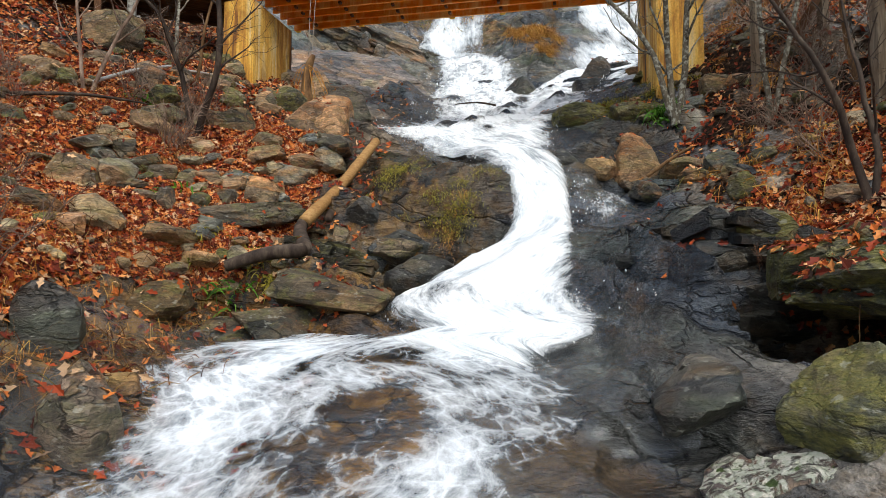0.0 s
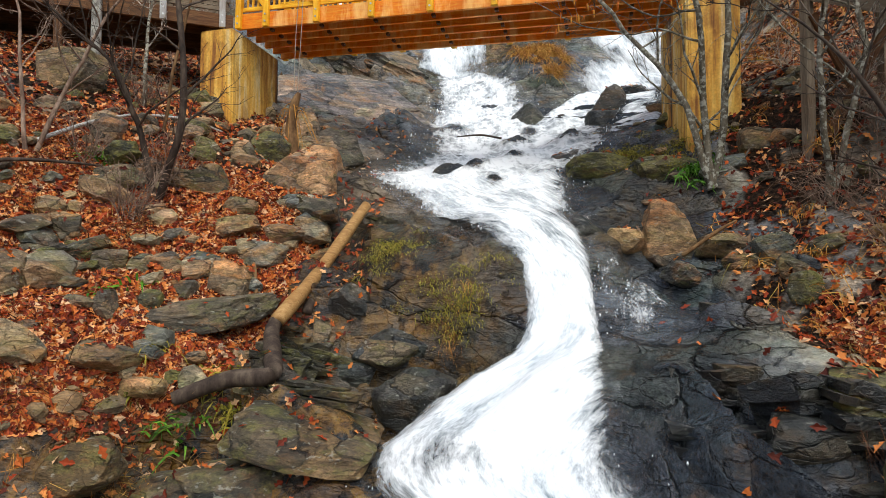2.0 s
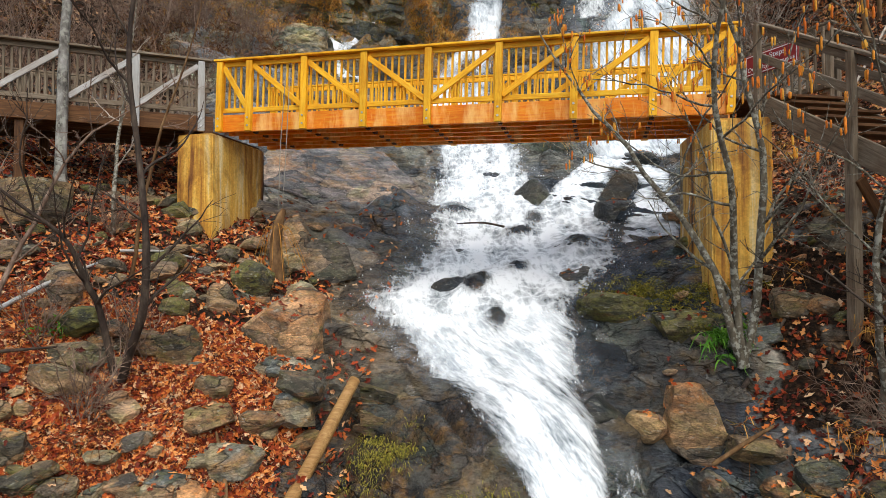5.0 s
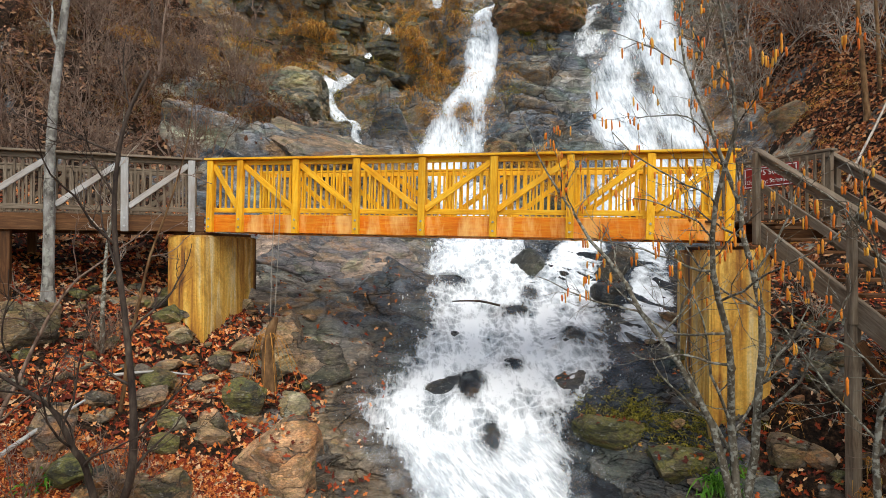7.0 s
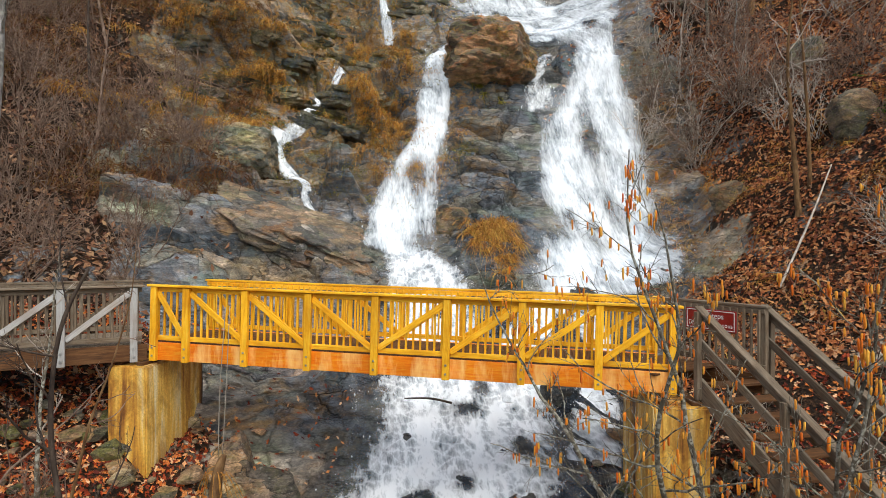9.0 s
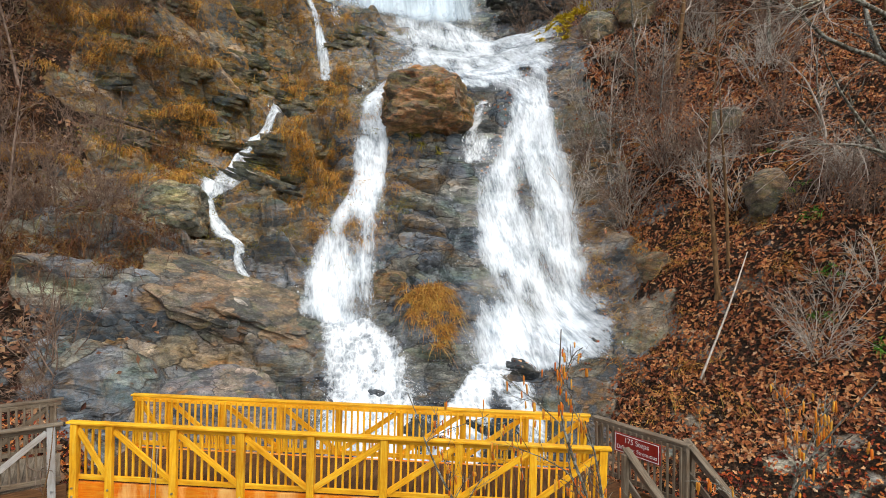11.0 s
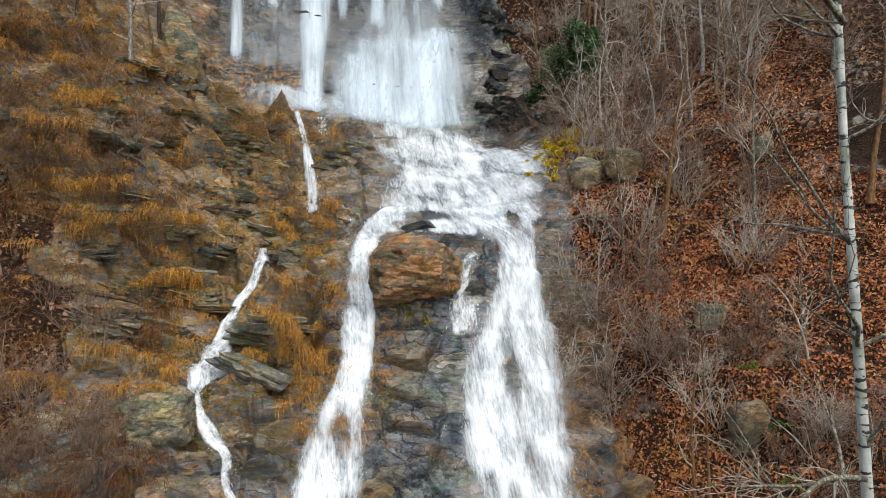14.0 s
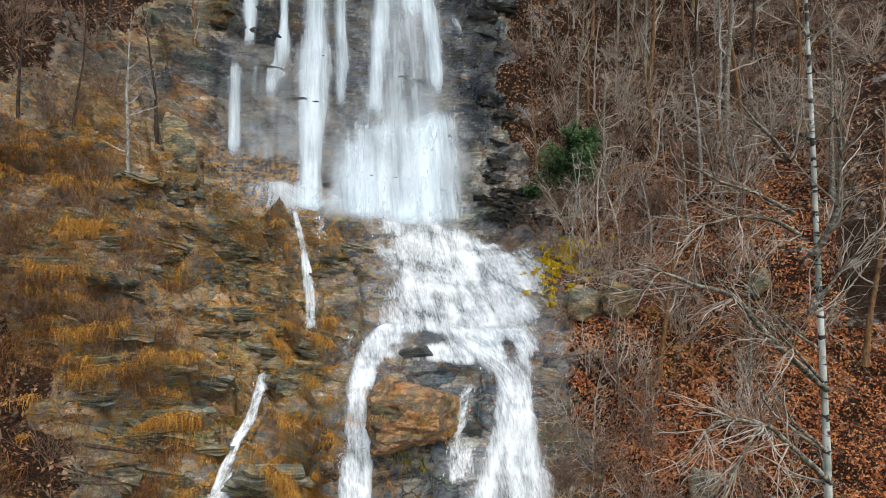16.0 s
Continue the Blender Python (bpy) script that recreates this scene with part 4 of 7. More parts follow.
def build_ground():
    steps = [-10.0]
    while steps[-1] < 72:
        b = steps[-1]
        steps.append(b + (0.12 if b < 0.6 else 0.04 + 0.0018 * b))
    bs = np.array(steps)
    us = np.concatenate([np.linspace(-1.5, -0.72, 70, endpoint=False), np.linspace(-0.72, 0.56, 400, endpoint=False), np.linspace(0.56, 1.2, 80)])
    B, U = np.meshgrid(bs, us, indexing="ij")
    X = across(U, B)
    x, b = X.ravel(), B.ravel()
    me = mesh_of("ground", on_ground(x, b), grid_faces(len(bs), len(us)), GROUND, True)
    me.set_sharp_from_angle(angle=radians(32))
    soft = bank(x, b)
    slope_litter = soft * (0.72 + 0.5 * fbm(x * 0.8, b * 0.8, 71, 3))
    wet = np.maximum(channel(x, b) * (1 - soft), np.clip(1.6 * bed(x, b), 0, 1))
    u = lane(x, b)
    wet = np.maximum(wet * (1 - 0.5 * smooth(15, 22, b) * smooth(52, 47, b)), 0.9 * smooth(-0.80, -0.62, u) * smooth(0.02, -0.04, u) * smooth(1, 2, b) * smooth(11, 9.5, b))
    grassy = 1.1 * smooth(24, 30, b) * smooth(-0.10, -0.20, u) * smooth(56, 51, b) + 0.55 * smooth(22, 28, b) * smooth(52, 46, b) * smooth(0.2, 0.04, np.abs(u + 0.06)) + 0.2 * smooth(14.5, 16, b) * smooth(29, 25, b) * smooth(-0.04, -0.14, u) + 0.5 * smooth(13, 3, b) * smooth(0.05, -0.08, u) + 0.35 * smooth(0.25, 0.4, u)
    warm = np.clip(smooth(16, 11, b) * (0.03 + 0.30 * smooth(0.0, -0.14, u)) * (0.9 + 1.4 * fbm(x * 0.7, b * 0.7, 73, 3)) + 0.25 * smooth(0.3, 0.45, u) + 0.9 * np.exp(-((x + 3.4) / 1.3) ** 2 - ((b - 19.9) / 0.9) ** 2) + 0.6 * smooth(24, 30, b) * smooth(-0.1, -0.2, u) * (0.8 + 1.2 * fbm(x * 0.3, b * 0.3, 74, 3)) + 0.8 * np.exp(-(x / 1.1) ** 2 - ((b - 7.5) / 1.3) ** 2), 0, 1)
    col = np.stack([np.clip(slope_litter, 0, 1), np.clip(wet, 0, 1), np.clip(grassy * (1 - 0.5 * soft), 0, 1), warm], axis=1)
    at = me.color_attributes.new("cover", "FLOAT_COLOR", "POINT")
    at.data.foreach_set("color", col.astype(np.float32).ravel())
    return tagged(new("ground", me), "steep hillside of layered grey and ochre rock with leafy banks", "hillside", kind="structure")


HILL = build_ground()


# ---------------------------------------------------------------- water
def stream(name, label, rows, foam=0.62, thick=0.10, water="white", fringe=0.25):
    """A sheet of falling water that lies on the rock; rows go downstream: left edge (x, b), right edge (x, b)."""
    r = np.array(rows, float)
    s = np.concatenate([[0], np.cumsum(np.hypot(*(0.5 * (r[1:, :2] + r[1:, 2:]) - 0.5 * (r[:-1, :2] + r[:-1, 2:])).T))])
    cell = 0.05 + 0.0011 * max(0.0, float(r[:, 1].mean()))
    n = max(8, int(s[-1] / cell))
    at = np.linspace(0, s[-1], n)
    e = ease(r, s, at)
    width = np.hypot(e[:, 0] - e[:, 2], e[:, 1] - e[:, 3])
    k = max(9, int(1.6 * width.max() / cell))
    c = np.linspace(-0.32, 1.32, k)
    C = c[None, :]
    X = e[:, :1] * (1 - C) + e[:, 2:3] * C
    B = e[:, 1:2] * (1 - C) + e[:, 3:4] * C
    S = np.broadcast_to(at[:, None], X.shape)
    rough = ground(X, B)
    loose = 1.6 if water == "veil" else 0.6 if water == "fall" else 0.36
    g = rough
    for axis, reach in () if water == "pool" else ((0, max(2, int(0.30 / cell))), (1, max(1, int(0.12 / cell)))):
        near = [np.take(g, np.clip(np.arange(g.shape[axis]) + d, 0, g.shape[axis] - 1), axis=axis) for d in range(-reach, reach + 1)]
        g = np.max(near, axis=0)
    for axis, reach in ((0, max(2, int(loose / cell))), (1, max(1, int(0.35 * loose / cell)))) * 2:
        near = [np.take(g, np.clip(np.arange(g.shape[axis]) + d, 0, g.shape[axis] - 1), axis=axis) for d in range(-reach, reach + 1)]
        g = sum(near) / len(near)
    rim = smooth(-0.2, 0.25, C) * smooth(1.2, 0.75, C)
    g = rough + (g - rough) * (0.25 + 0.75 * rim)
    prof = np.clip(1 - np.abs((2 * C - 1) / 1.3) ** 3, -0.3, 1)
    flowx = C * width[:, None]
    lift = thick * prof - 0.03 + 0.6 * thick * fbm(flowx * 2.5, S * (0.15 if water == "veil" else 0.5), 81, 3) + 0.18 * thick * fbm(flowx * 9, S * 3, 85, 3)
    me = mesh_of(name, place(X, B, g + lift).reshape(-1, 3), grid_faces(n, k), WATERS[water], True)
    uv = me.uv_layers.new(name="flow")
    idx = np.empty(len(me.loops), np.int32)
    me.loops.foreach_get("vertex_index", idx)
    straight = X if water in ("veil", "fall", "pool") else np.broadcast_to(flowx, X.shape)
    flat = np.stack([straight.ravel(), S.ravel()], axis=1)[idx]
    uv.data.foreach_set("uv", flat.astype(np.float32).ravel())
    ends = 1.0 if water == "pool" else smooth(0, 0.6, S + 0.2) * smooth(0, 0.5, s[-1] - S + 0.15)
    if water == "veil":
        ends, fringe = smooth(-0.6, 2.2, S) * smooth(*((-1.4, 1.0) if r[-1, 1] < 50 else (-0.2, 3.0)), s[-1] - S), 0.45
    edge = smooth(-0.30, fringe, C) * smooth(1.30, 1 - fringe, C)
    along_s = S / s[-1]
    f0, f1 = foam if isinstance(foam, tuple) else (foam, foam)
    dens = (f0 + (f1 - f0) * smooth(0.15, 0.55, along_s)) * (0.25 + 0.75 * edge) * (0.55 + 0.45 * ends) - 0.30 * (1 - edge) ** 2 + (0.06 if water == "pool" else 0.13) * fbm(flowx * 0.9, S * 0.4, 91, 3)
    if water == "veil":
        dens = dens - 0.75 * (1 - ends) + 0.16 * fbm(X * 0.5, B * 0.35, 93, 3)
    if water == "fall":
        dens = dens + 0.14 * fbm(X * 0.30, (B + 0.35 * X) * 1.1, 97, 3)
    for tx, tb, rx, rb, much in THIN:
        dens = dens - much * np.exp(-((X - tx) / rx) ** 2 - ((B - tb) / rb) ** 2)
    if water == "slab":
        dens = dens + 0.13 * smooth(0.42, 0.15, C) * smooth(-0.1, 0.1, C) + 0.12 * smooth(0.6, 0.85, C) - 0.02 * smooth(0.25, 0.0, np.abs(C - 0.52)) + 0.12 * smooth(1.3, 0.2, S) + 0.20 * fbm(flowx * 1.9, S * 1.6, 95, 3)
    fa = me.attributes.new("foam", "FLOAT", "POINT")
    fa.data.foreach_set("value", np.broadcast_to(dens, X.shape).astype(np.float32).ravel())
    return tagged(new(name, me), label, "waterfall", kind="structure")


def spray(name, label, rows, foam, thick, water):
    """Drops thrown up along the edges and over the face of a fall."""
    r = np.array(rows, float)
    size = 0.0026 + 0.00030 * float(r[:, 1].mean())
    width = np.hypot(r[:, 0] - r[:, 2], r[:, 1] - r[:, 3]).mean()
    run = np.abs(np.diff(r[:, 1])).sum()
    n = int(0.28 * min(2600, (70 if r[:, 1].mean() < 14 else 26) * run + 200))
    rng = np.random.default_rng(int(abs(r).sum() * 10))
    s = np.arange(len(r), dtype=float)
    e = ease(r, s, rng.uniform(0, s[-1], n))
    c = np.where(rng.random(n) < 0.5, rng.normal(0.0, 0.09, n), rng.normal(1.0, 0.09, n))
    c = np.where(rng.random(n) < 0.25, rng.uniform(0, 1, n), c)
    x, b = e[:, 0] * (1 - c) + e[:, 2] * c, e[:, 1] * (1 - c) + e[:, 3] * c
    p = on_ground(x, b, 0.0) + np.abs(rng.normal(0, 0.5 * thick, n))[:, None] * (0, -0.7, 0.7) + (0, -0.02, 0.02)
    k = size * rng.lognormal(0, 0.45, n)[:, None]
    long = rng.uniform(1.0, 2.6, n)[:, None]
    tip = np.array([(1, 0, 0), (0, 1, 0), (-1, 0, 0), (0, -1, 0), (0, 0, 1), (0, 0, -1)], float)
    vs = p[:, None, :] + tip[None] * np.concatenate([k, k, k * long], axis=1)[:, None, :]
    f = np.array([(0, 1, 4), (1, 2, 4), (2, 3, 4), (3, 0, 4), (1, 0, 5), (2, 1, 5), (3, 2, 5), (0, 3, 5)])
    me = mesh_of("spray", vs.reshape(-1, 3), (np.arange(n)[:, None, None] * 6 + f[None]).reshape(-1, 3), DROPS, True)
    return tagged(new("spray", me), "white drops of spray beside the falling water", "spray", kind="stuff")


for row in COURSES:
    stream(*row)
    if row[5] != "slab" and "seep" not in row[0] and row[5] != "veil":
        spray(*row)


# ---------------------------------------------------------------- footbridge
def railing(parent, length, bays, wood, side, z0=0.33, tall=1.41, pickets=True, braces=True, brace_wood=None, post_wood=None):
    """A bridge railing along the parent's x axis: posts, cap and rails, pickets, diagonal braces. side is +1 or -1: the outer face."""
    o = side
    for x in bays:
        post = under("post", timber(tall - 0.05, 0.125, 0.09, post_wood or wood), parent, "", pose(x, o * 0.075, 0.0, 0, -90, 90))
        for dz in (0.10, 0.25):
            bm = bmesh.new()
            bmesh.ops.create_cone(bm, cap_ends=True, segments=8, radius1=0.022, radius2=0.018, depth=0.02)
            me = bpy.data.meshes.new("bolt")
            bm.to_mesh(me)
            bm.free()
            me.materials.append(BOLT)
            bolt = under("bolt", me, post, "galvanised bolt head", pose(dz, 0, -0.05 if o > 0 else 0.05, 0, 0, 0))
    stick(parent, "cap_rail", (-0.06, o * 0.06, tall - 0.02), (length + 0.06, o * 0.06, tall - 0.02), 0.15, 0.04, wood)
    stick(parent, "top_rail", (-0.02, o * 0.015, tall - 0.09), (length + 0.02, o * 0.015, tall - 0.09), 0.04, 0.09, wood)
    stick(parent, "bottom_rail", (-0.02, o * 0.015, z0 + 0.09), (length + 0.02, o * 0.015, z0 + 0.09), 0.04, 0.09, wood)
    if pickets:
        me = timber(tall - z0 - 0.13, 0.036, 0.036, wood, 0.003)
        n = int(length / 0.125)
        for k in range(n):
            x = 0.09 + (length - 0.15) * k / (n - 1)
            under("picket", me, parent, "", pose(x, -o * 0.026, z0 + 0.06, 0, -90, 0))
    if braces:
        for a, b in zip(bays[:-1], bays[1:]):
            rising = 0.5 * (a + b) > 0.48 * length
            p, q = (a + 0.06, b - 0.06)
            za, zb = (z0 + 0.13, tall - 0.14) if rising else (tall - 0.14, z0 + 0.13)
            stick(parent, "brace", (p, o * 0.058, za), (q, o * 0.058, zb), 0.04, 0.10, brace_wood or wood)


def footbridge():
    ang = math.degrees(math.atan2(-2.42, 9.12))
    length, wide = 9.27, 1.78
    br = thing("footbridge", pose(-4.40, 13.72, 9.47, 0, 1.5, ang), "new yellow timber footbridge on concrete piers over the falls", "bridge")
    bays = (0.07, 0.72, 1.88, 3.08, 4.30, 5.56, 6.82, 8.06, 9.20)
    front = under("front_railing", None, br)
    railing(front, length, bays, YELLOW_WOOD, -1)
    back = under("back_railing", None, br)
    back.matrix_basis = pose(0, wide, 0)
    railing(back, length, bays, YELLOW_WOOD, 1)
    stick(br, "front_fascia", (0, 0, 0.17), (length, 0, 0.17), 0.06, 0.33, ORANGE_WOOD, "orange stained fascia beam")
    stick(br, "back_fascia", (0, wide, 0.17), (length, wide, 0.17), 0.06, 0.33, ORANGE_WOOD)
    for y in (0.36, 0.71, 1.07, 1.42):
        stick(br, "girder", (0, y, 0.15), (length, y, 0.15), 0.06, 0.28, ORANGE_WOOD)
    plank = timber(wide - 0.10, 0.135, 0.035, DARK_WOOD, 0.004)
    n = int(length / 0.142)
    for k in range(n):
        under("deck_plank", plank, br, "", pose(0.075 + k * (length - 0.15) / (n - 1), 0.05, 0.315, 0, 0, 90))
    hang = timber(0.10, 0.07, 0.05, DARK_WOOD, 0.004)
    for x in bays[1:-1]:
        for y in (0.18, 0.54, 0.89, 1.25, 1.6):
            under("hanger", hang, br, "dark steel joist hanger", pose(x, y - 0.05, 0.03, 0, 0, 90))
    return br




footbridge()


def pier(x, y, front, deep, top, turn, label):
    """A board-marked concrete pier that stands in the bank, with the timber that bears the bridge on it."""
    foot = min(ground_z(x, y), ground_z(x + 0.3, y + 1.2)) - 0.6
    bm = bmesh.new()
    bmesh.ops.create_cube(bm, size=1)
    for v in bm.verts:
        v.co = Vector((v.co.x * front, (v.co.y + 0.5) * deep, (v.co.z + 0.5) * (top - foot)))
    bmesh.ops.bevel(bm, geom=bm.edges[:], offset=0.03, segments=2, affect="EDGES")
    bmesh.ops.subdivide_edges(bm, edges=bm.edges[:], cuts=5, use_grid_fill=True)
    for v in bm.verts:
        n = noise.noise(v.co * 2.3 + Vector((x, y, 0)))
        v.co += Vector((n, noise.noise(v.co * 3.1), 0)) * 0.016
    me = bpy.data.meshes.new("shaft")
    bm.to_mesh(me)
    bm.free()
    me.materials.append(CONCRETE)
    pr = thing("bridge_pier", pose(x, y, foot, 0, 0, turn), label, "pier", "bridge piers")
    under("shaft", me, pr, "rust streaked concrete")
    tall = top - foot
    for px in (-0.28 * front, 0.28 * front):
        stick(pr, "bearing_timber", (px, 0.06, tall + 0.03), (px, deep - 0.06, tall + 0.03), 0.14, 0.06, DARK_WOOD, "dark timber under the girders")
    return pr


pier(-4.76, 13.48, 0.78, 1.9, 9.40, -13, "tall concrete bridge pier streaked with yellow rust on the leafy bank")
pier(4.50, 11.02, 0.86, 1.9, 9.10, -8, "tall concrete bridge pier streaked with yellow rust beside the stream")


# ---------------------------------------------------------------- old boardwalk and stairs
def boardwalk():
    ang = math.degrees(math.atan2(-0.37, -0.93))
    length, wide = 6.4, 1.85
    bw = thing("boardwalk", pose(-4.58, 13.66, 9.46, 0, 0, ang), "weathered grey timber boardwalk with railings, joined to the footbridge", "boardwalk")
    bays = (0.12, 1.25, 2.4, 3.55, 4.7, 5.85)
    front = under("front_railing", None, bw)
    railing(front, length, bays, GREY_WOOD, 1, brace_wood=PALE_WOOD, post_wood=PALE_WOOD)
    back = under("back_railing", None, bw)
    back.matrix_basis = pose(0.0, -wide, 0)
    railing(back, length, bays, GREY_WOOD, -1)
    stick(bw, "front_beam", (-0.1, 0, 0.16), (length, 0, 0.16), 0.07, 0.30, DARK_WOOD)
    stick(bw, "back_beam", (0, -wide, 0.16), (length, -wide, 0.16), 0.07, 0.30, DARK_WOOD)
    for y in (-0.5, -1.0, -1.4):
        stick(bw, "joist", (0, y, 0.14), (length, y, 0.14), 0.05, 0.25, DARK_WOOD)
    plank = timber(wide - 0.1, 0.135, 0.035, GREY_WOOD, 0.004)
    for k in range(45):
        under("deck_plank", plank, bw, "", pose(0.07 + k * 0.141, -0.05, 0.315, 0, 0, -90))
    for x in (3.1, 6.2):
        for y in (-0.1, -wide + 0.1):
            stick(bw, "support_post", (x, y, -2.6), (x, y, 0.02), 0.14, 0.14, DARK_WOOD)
    return bw


boardwalk()


def stairs():
    """Timber stairs from the bridge's end down the right bank; x runs down the flight, y across it."""
    turn = -80
    run, drop, wide = 7.6, 0.60, 1.25
    st = thing("timber_stairs", pose(4.88, 11.25, 9.22, 0, 0, turn), "weathered grey timber stairs with handrails down the bank", "stairs")
    down = lambda s, y, z: (s, y, z - s * drop)
    for y in (0.0, wide):
        stick(st, "stringer", down(0, y, 0.16), down(run, y, 0.16), 0.06, 0.30, GREY_WOOD)
        stick(st, "handrail", down(0.0, y, 1.40), down(run, y, 1.40), 0.14, 0.04, GREY_WOOD)
        stick(st, "upper_rail", down(0.0, y, 1.30), down(run, y, 1.30), 0.04, 0.10, GREY_WOOD)
        stick(st, "middle_rail", down(0.0, y, 0.88), down(run, y, 0.88), 0.04, 0.12, GREY_WOOD)
        for s in (0.08, 1.75, 3.5, 5.2, 7.0):
            p = down(s, y, 0.0)
            stick(st, "stair_post", (s, y + (-0.07 if y == 0 else 0.07), p[2] + 0.0), (s, y + (-0.07 if y == 0 else 0.07), p[2] + 1.38), 0.09, 0.09, GREY_WOOD)
    n = int(run * drop / 0.18)
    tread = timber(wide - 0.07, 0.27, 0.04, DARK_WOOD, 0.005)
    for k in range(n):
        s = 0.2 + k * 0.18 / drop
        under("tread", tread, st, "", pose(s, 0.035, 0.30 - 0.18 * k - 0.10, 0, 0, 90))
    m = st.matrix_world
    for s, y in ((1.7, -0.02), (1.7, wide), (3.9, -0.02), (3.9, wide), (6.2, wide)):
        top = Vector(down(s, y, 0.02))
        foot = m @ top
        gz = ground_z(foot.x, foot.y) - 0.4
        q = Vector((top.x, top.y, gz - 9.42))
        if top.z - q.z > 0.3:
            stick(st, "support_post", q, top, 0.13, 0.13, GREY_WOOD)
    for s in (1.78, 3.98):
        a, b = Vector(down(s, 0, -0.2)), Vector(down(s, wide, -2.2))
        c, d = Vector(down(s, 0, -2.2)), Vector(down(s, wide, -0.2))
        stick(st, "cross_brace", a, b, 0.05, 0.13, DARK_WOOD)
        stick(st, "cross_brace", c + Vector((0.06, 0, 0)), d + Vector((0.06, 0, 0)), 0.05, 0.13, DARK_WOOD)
    return st


stairs()


def landing():
    """The corner platform between bridge and stairs, with its railing and the sign's post."""
    ld = thing("stair_landing", pose(5.14, 12.98, 9.22, 0, 0, -66), "small timber landing with a picket railing at the bridge end", "landing")
    railing(ld, 1.95, (0.05, 1.9), GREY_WOOD, 1, braces=False)
    stick(ld, "edge_beam", (0, 0, 0.16), (1.95, 0, 0.16), 0.06, 0.30, DARK_WOOD)
    plank = timber(1.5, 0.135, 0.035, DARK_WOOD, 0.004)
    for k in range(8):
        under("deck_plank", plank, ld, "", pose(0.07 + 0.142 * k, -0.03, 0.315, 0, 0, -90 + 0.001))
    return ld


landing()


def letters(text, size, material, name):
    cu = bpy.data.curves.new(name, "FONT")
    cu.body, cu.size, cu.align_x, cu.align_y, cu.extrude = text, size, "CENTER", "CENTER", 0.001
    ob = bpy.data.objects.new("tmp", cu)
    me = bpy.data.meshes.new_from_object(ob)
    bpy.data.objects.remove(ob)
    me.materials.clear()
    me.materials.append(material)
    return me


def trail_sign():
    sg = thing("trail_sign", pose(5.51, 12.02, 10.32, 90, 0, -66), "red trail sign with white lettering fixed to the landing railing", "sign")
    under("panel", timber(0.98, 0.36, 0.02, SIGN_RED, 0.004), sg, "red painted panel", pose(-0.49, 0, 0))
    for y in (-0.155, 0.155):
        under("border", timber(0.94, 0.012, 0.004, SIGN_WHITE, 0), sg, "white border line", pose(-0.47, y, 0.013))
    for x in (-0.465, 0.453):
        under("border", timber(0.012, 0.322, 0.004, SIGN_WHITE, 0), sg, "white border line", pose(x, 0, 0.013))
    under("lettering", letters("175 Steps", 0.135, SIGN_WHITE, "a"), sg, "white words", pose(0, 0.07, 0.014))
    under("lettering", letters("Difficulty: Strenuous", 0.105, SIGN_WHITE, "b"), sg, "white words", pose(0, -0.075, 0.014))
    return sg


trail_sign()


# ---------------------------------------------------------------- boulders and stones
def rock_mesh(seed, w, d, h, material, detail=3, worn=False):
    """An angular boulder: a block cut by random planes, its edges a little worn, then roughened."""
    rng = random.Random(seed)
    bm = bmesh.new()
    bmesh.ops.create_icosphere(bm, subdivisions=detail, radius=1)
    cuts = []
    for n in () if worn else ((1, 0, 0), (-1, 0, 0), (0, 1, 0), (0, -1, 0), (0, 0, 1), (0, 0, -1)):
        v = Vector(n) + Vector((rng.gauss(0, 0.28), rng.gauss(0, 0.28), rng.gauss(0, 0.22)))
        cuts.append((v.normalized(), rng.uniform(0.62, 0.80)))
    for k in range(11 if worn else 5):
        n = Vector((rng.gauss(0, 1), rng.gauss(0, 1), rng.gauss(0, 1))).normalized()
        cuts.append((n, rng.uniform(0.55, 0.88)))
    off = Vector((rng.uniform(0, 50), rng.uniform(0, 50), rng.uniform(0, 50)))
    for v in bm.verts:
        u = v.co.normalized()
        total = 0.0
        for n, dist in cuts:
            c = u.dot(n)
            if c > 0.05:
                total += math.exp(-26.0 * dist / c)
        r = min(-math.log(max(total, 1e-13)) / 26.0, 1.05)
        if w > 2 and not worn:
            r *= 1 + 0.10 * math.floor(3 * noise.noise(Vector((u.x * 1.6, u.y * 1.6, u.z * 4.0)) + off)) / 3 + 0.06 * noise.noise(u * 8 + off)
        r *= 1 + 0.06 * noise.noise(u * 2.2 + off) + 0.05 * noise.noise(u * 5 + off) + 0.02 * noise.noise(u * 12 + off)
        v.co = Vector((u.x * r * w * 0.66, u.y * r * d * 0.66, u.z * r * h * 0.70))
    me = bpy.data.meshes.new("rock")
    bm.to_mesh(me)
    bm.free()
    me.materials.append(material)
    return me


ROCK_LABELS = {}
for mat, label in ((STONE, "angular grey-brown boulder lying among fallen leaves"), (STONE_RUST, "rusty brown angular boulder on the bank"), (STONE_DARK, "dark wet boulder in the stream bed"),
                   (STONE_MOSS, "moss-patched boulder on the bank"), (STONE_FACE, "angular block of layered grey-tan bedrock"), (STONE_HUMP, "rounded brown bedrock hump with moss beside the chute"), (STONE_PALE, "pale lichen-spotted boulder on the slope"), (STONE_SLAB, "smooth wet rock slab stained orange and purple"), (STONE_BLOCK, "large ochre-stained block wedged between the falls"), (STONE_LICHEN, "brown rock blotched with white lichen and moss")):
    ROCK_LABELS[mat.name] = label


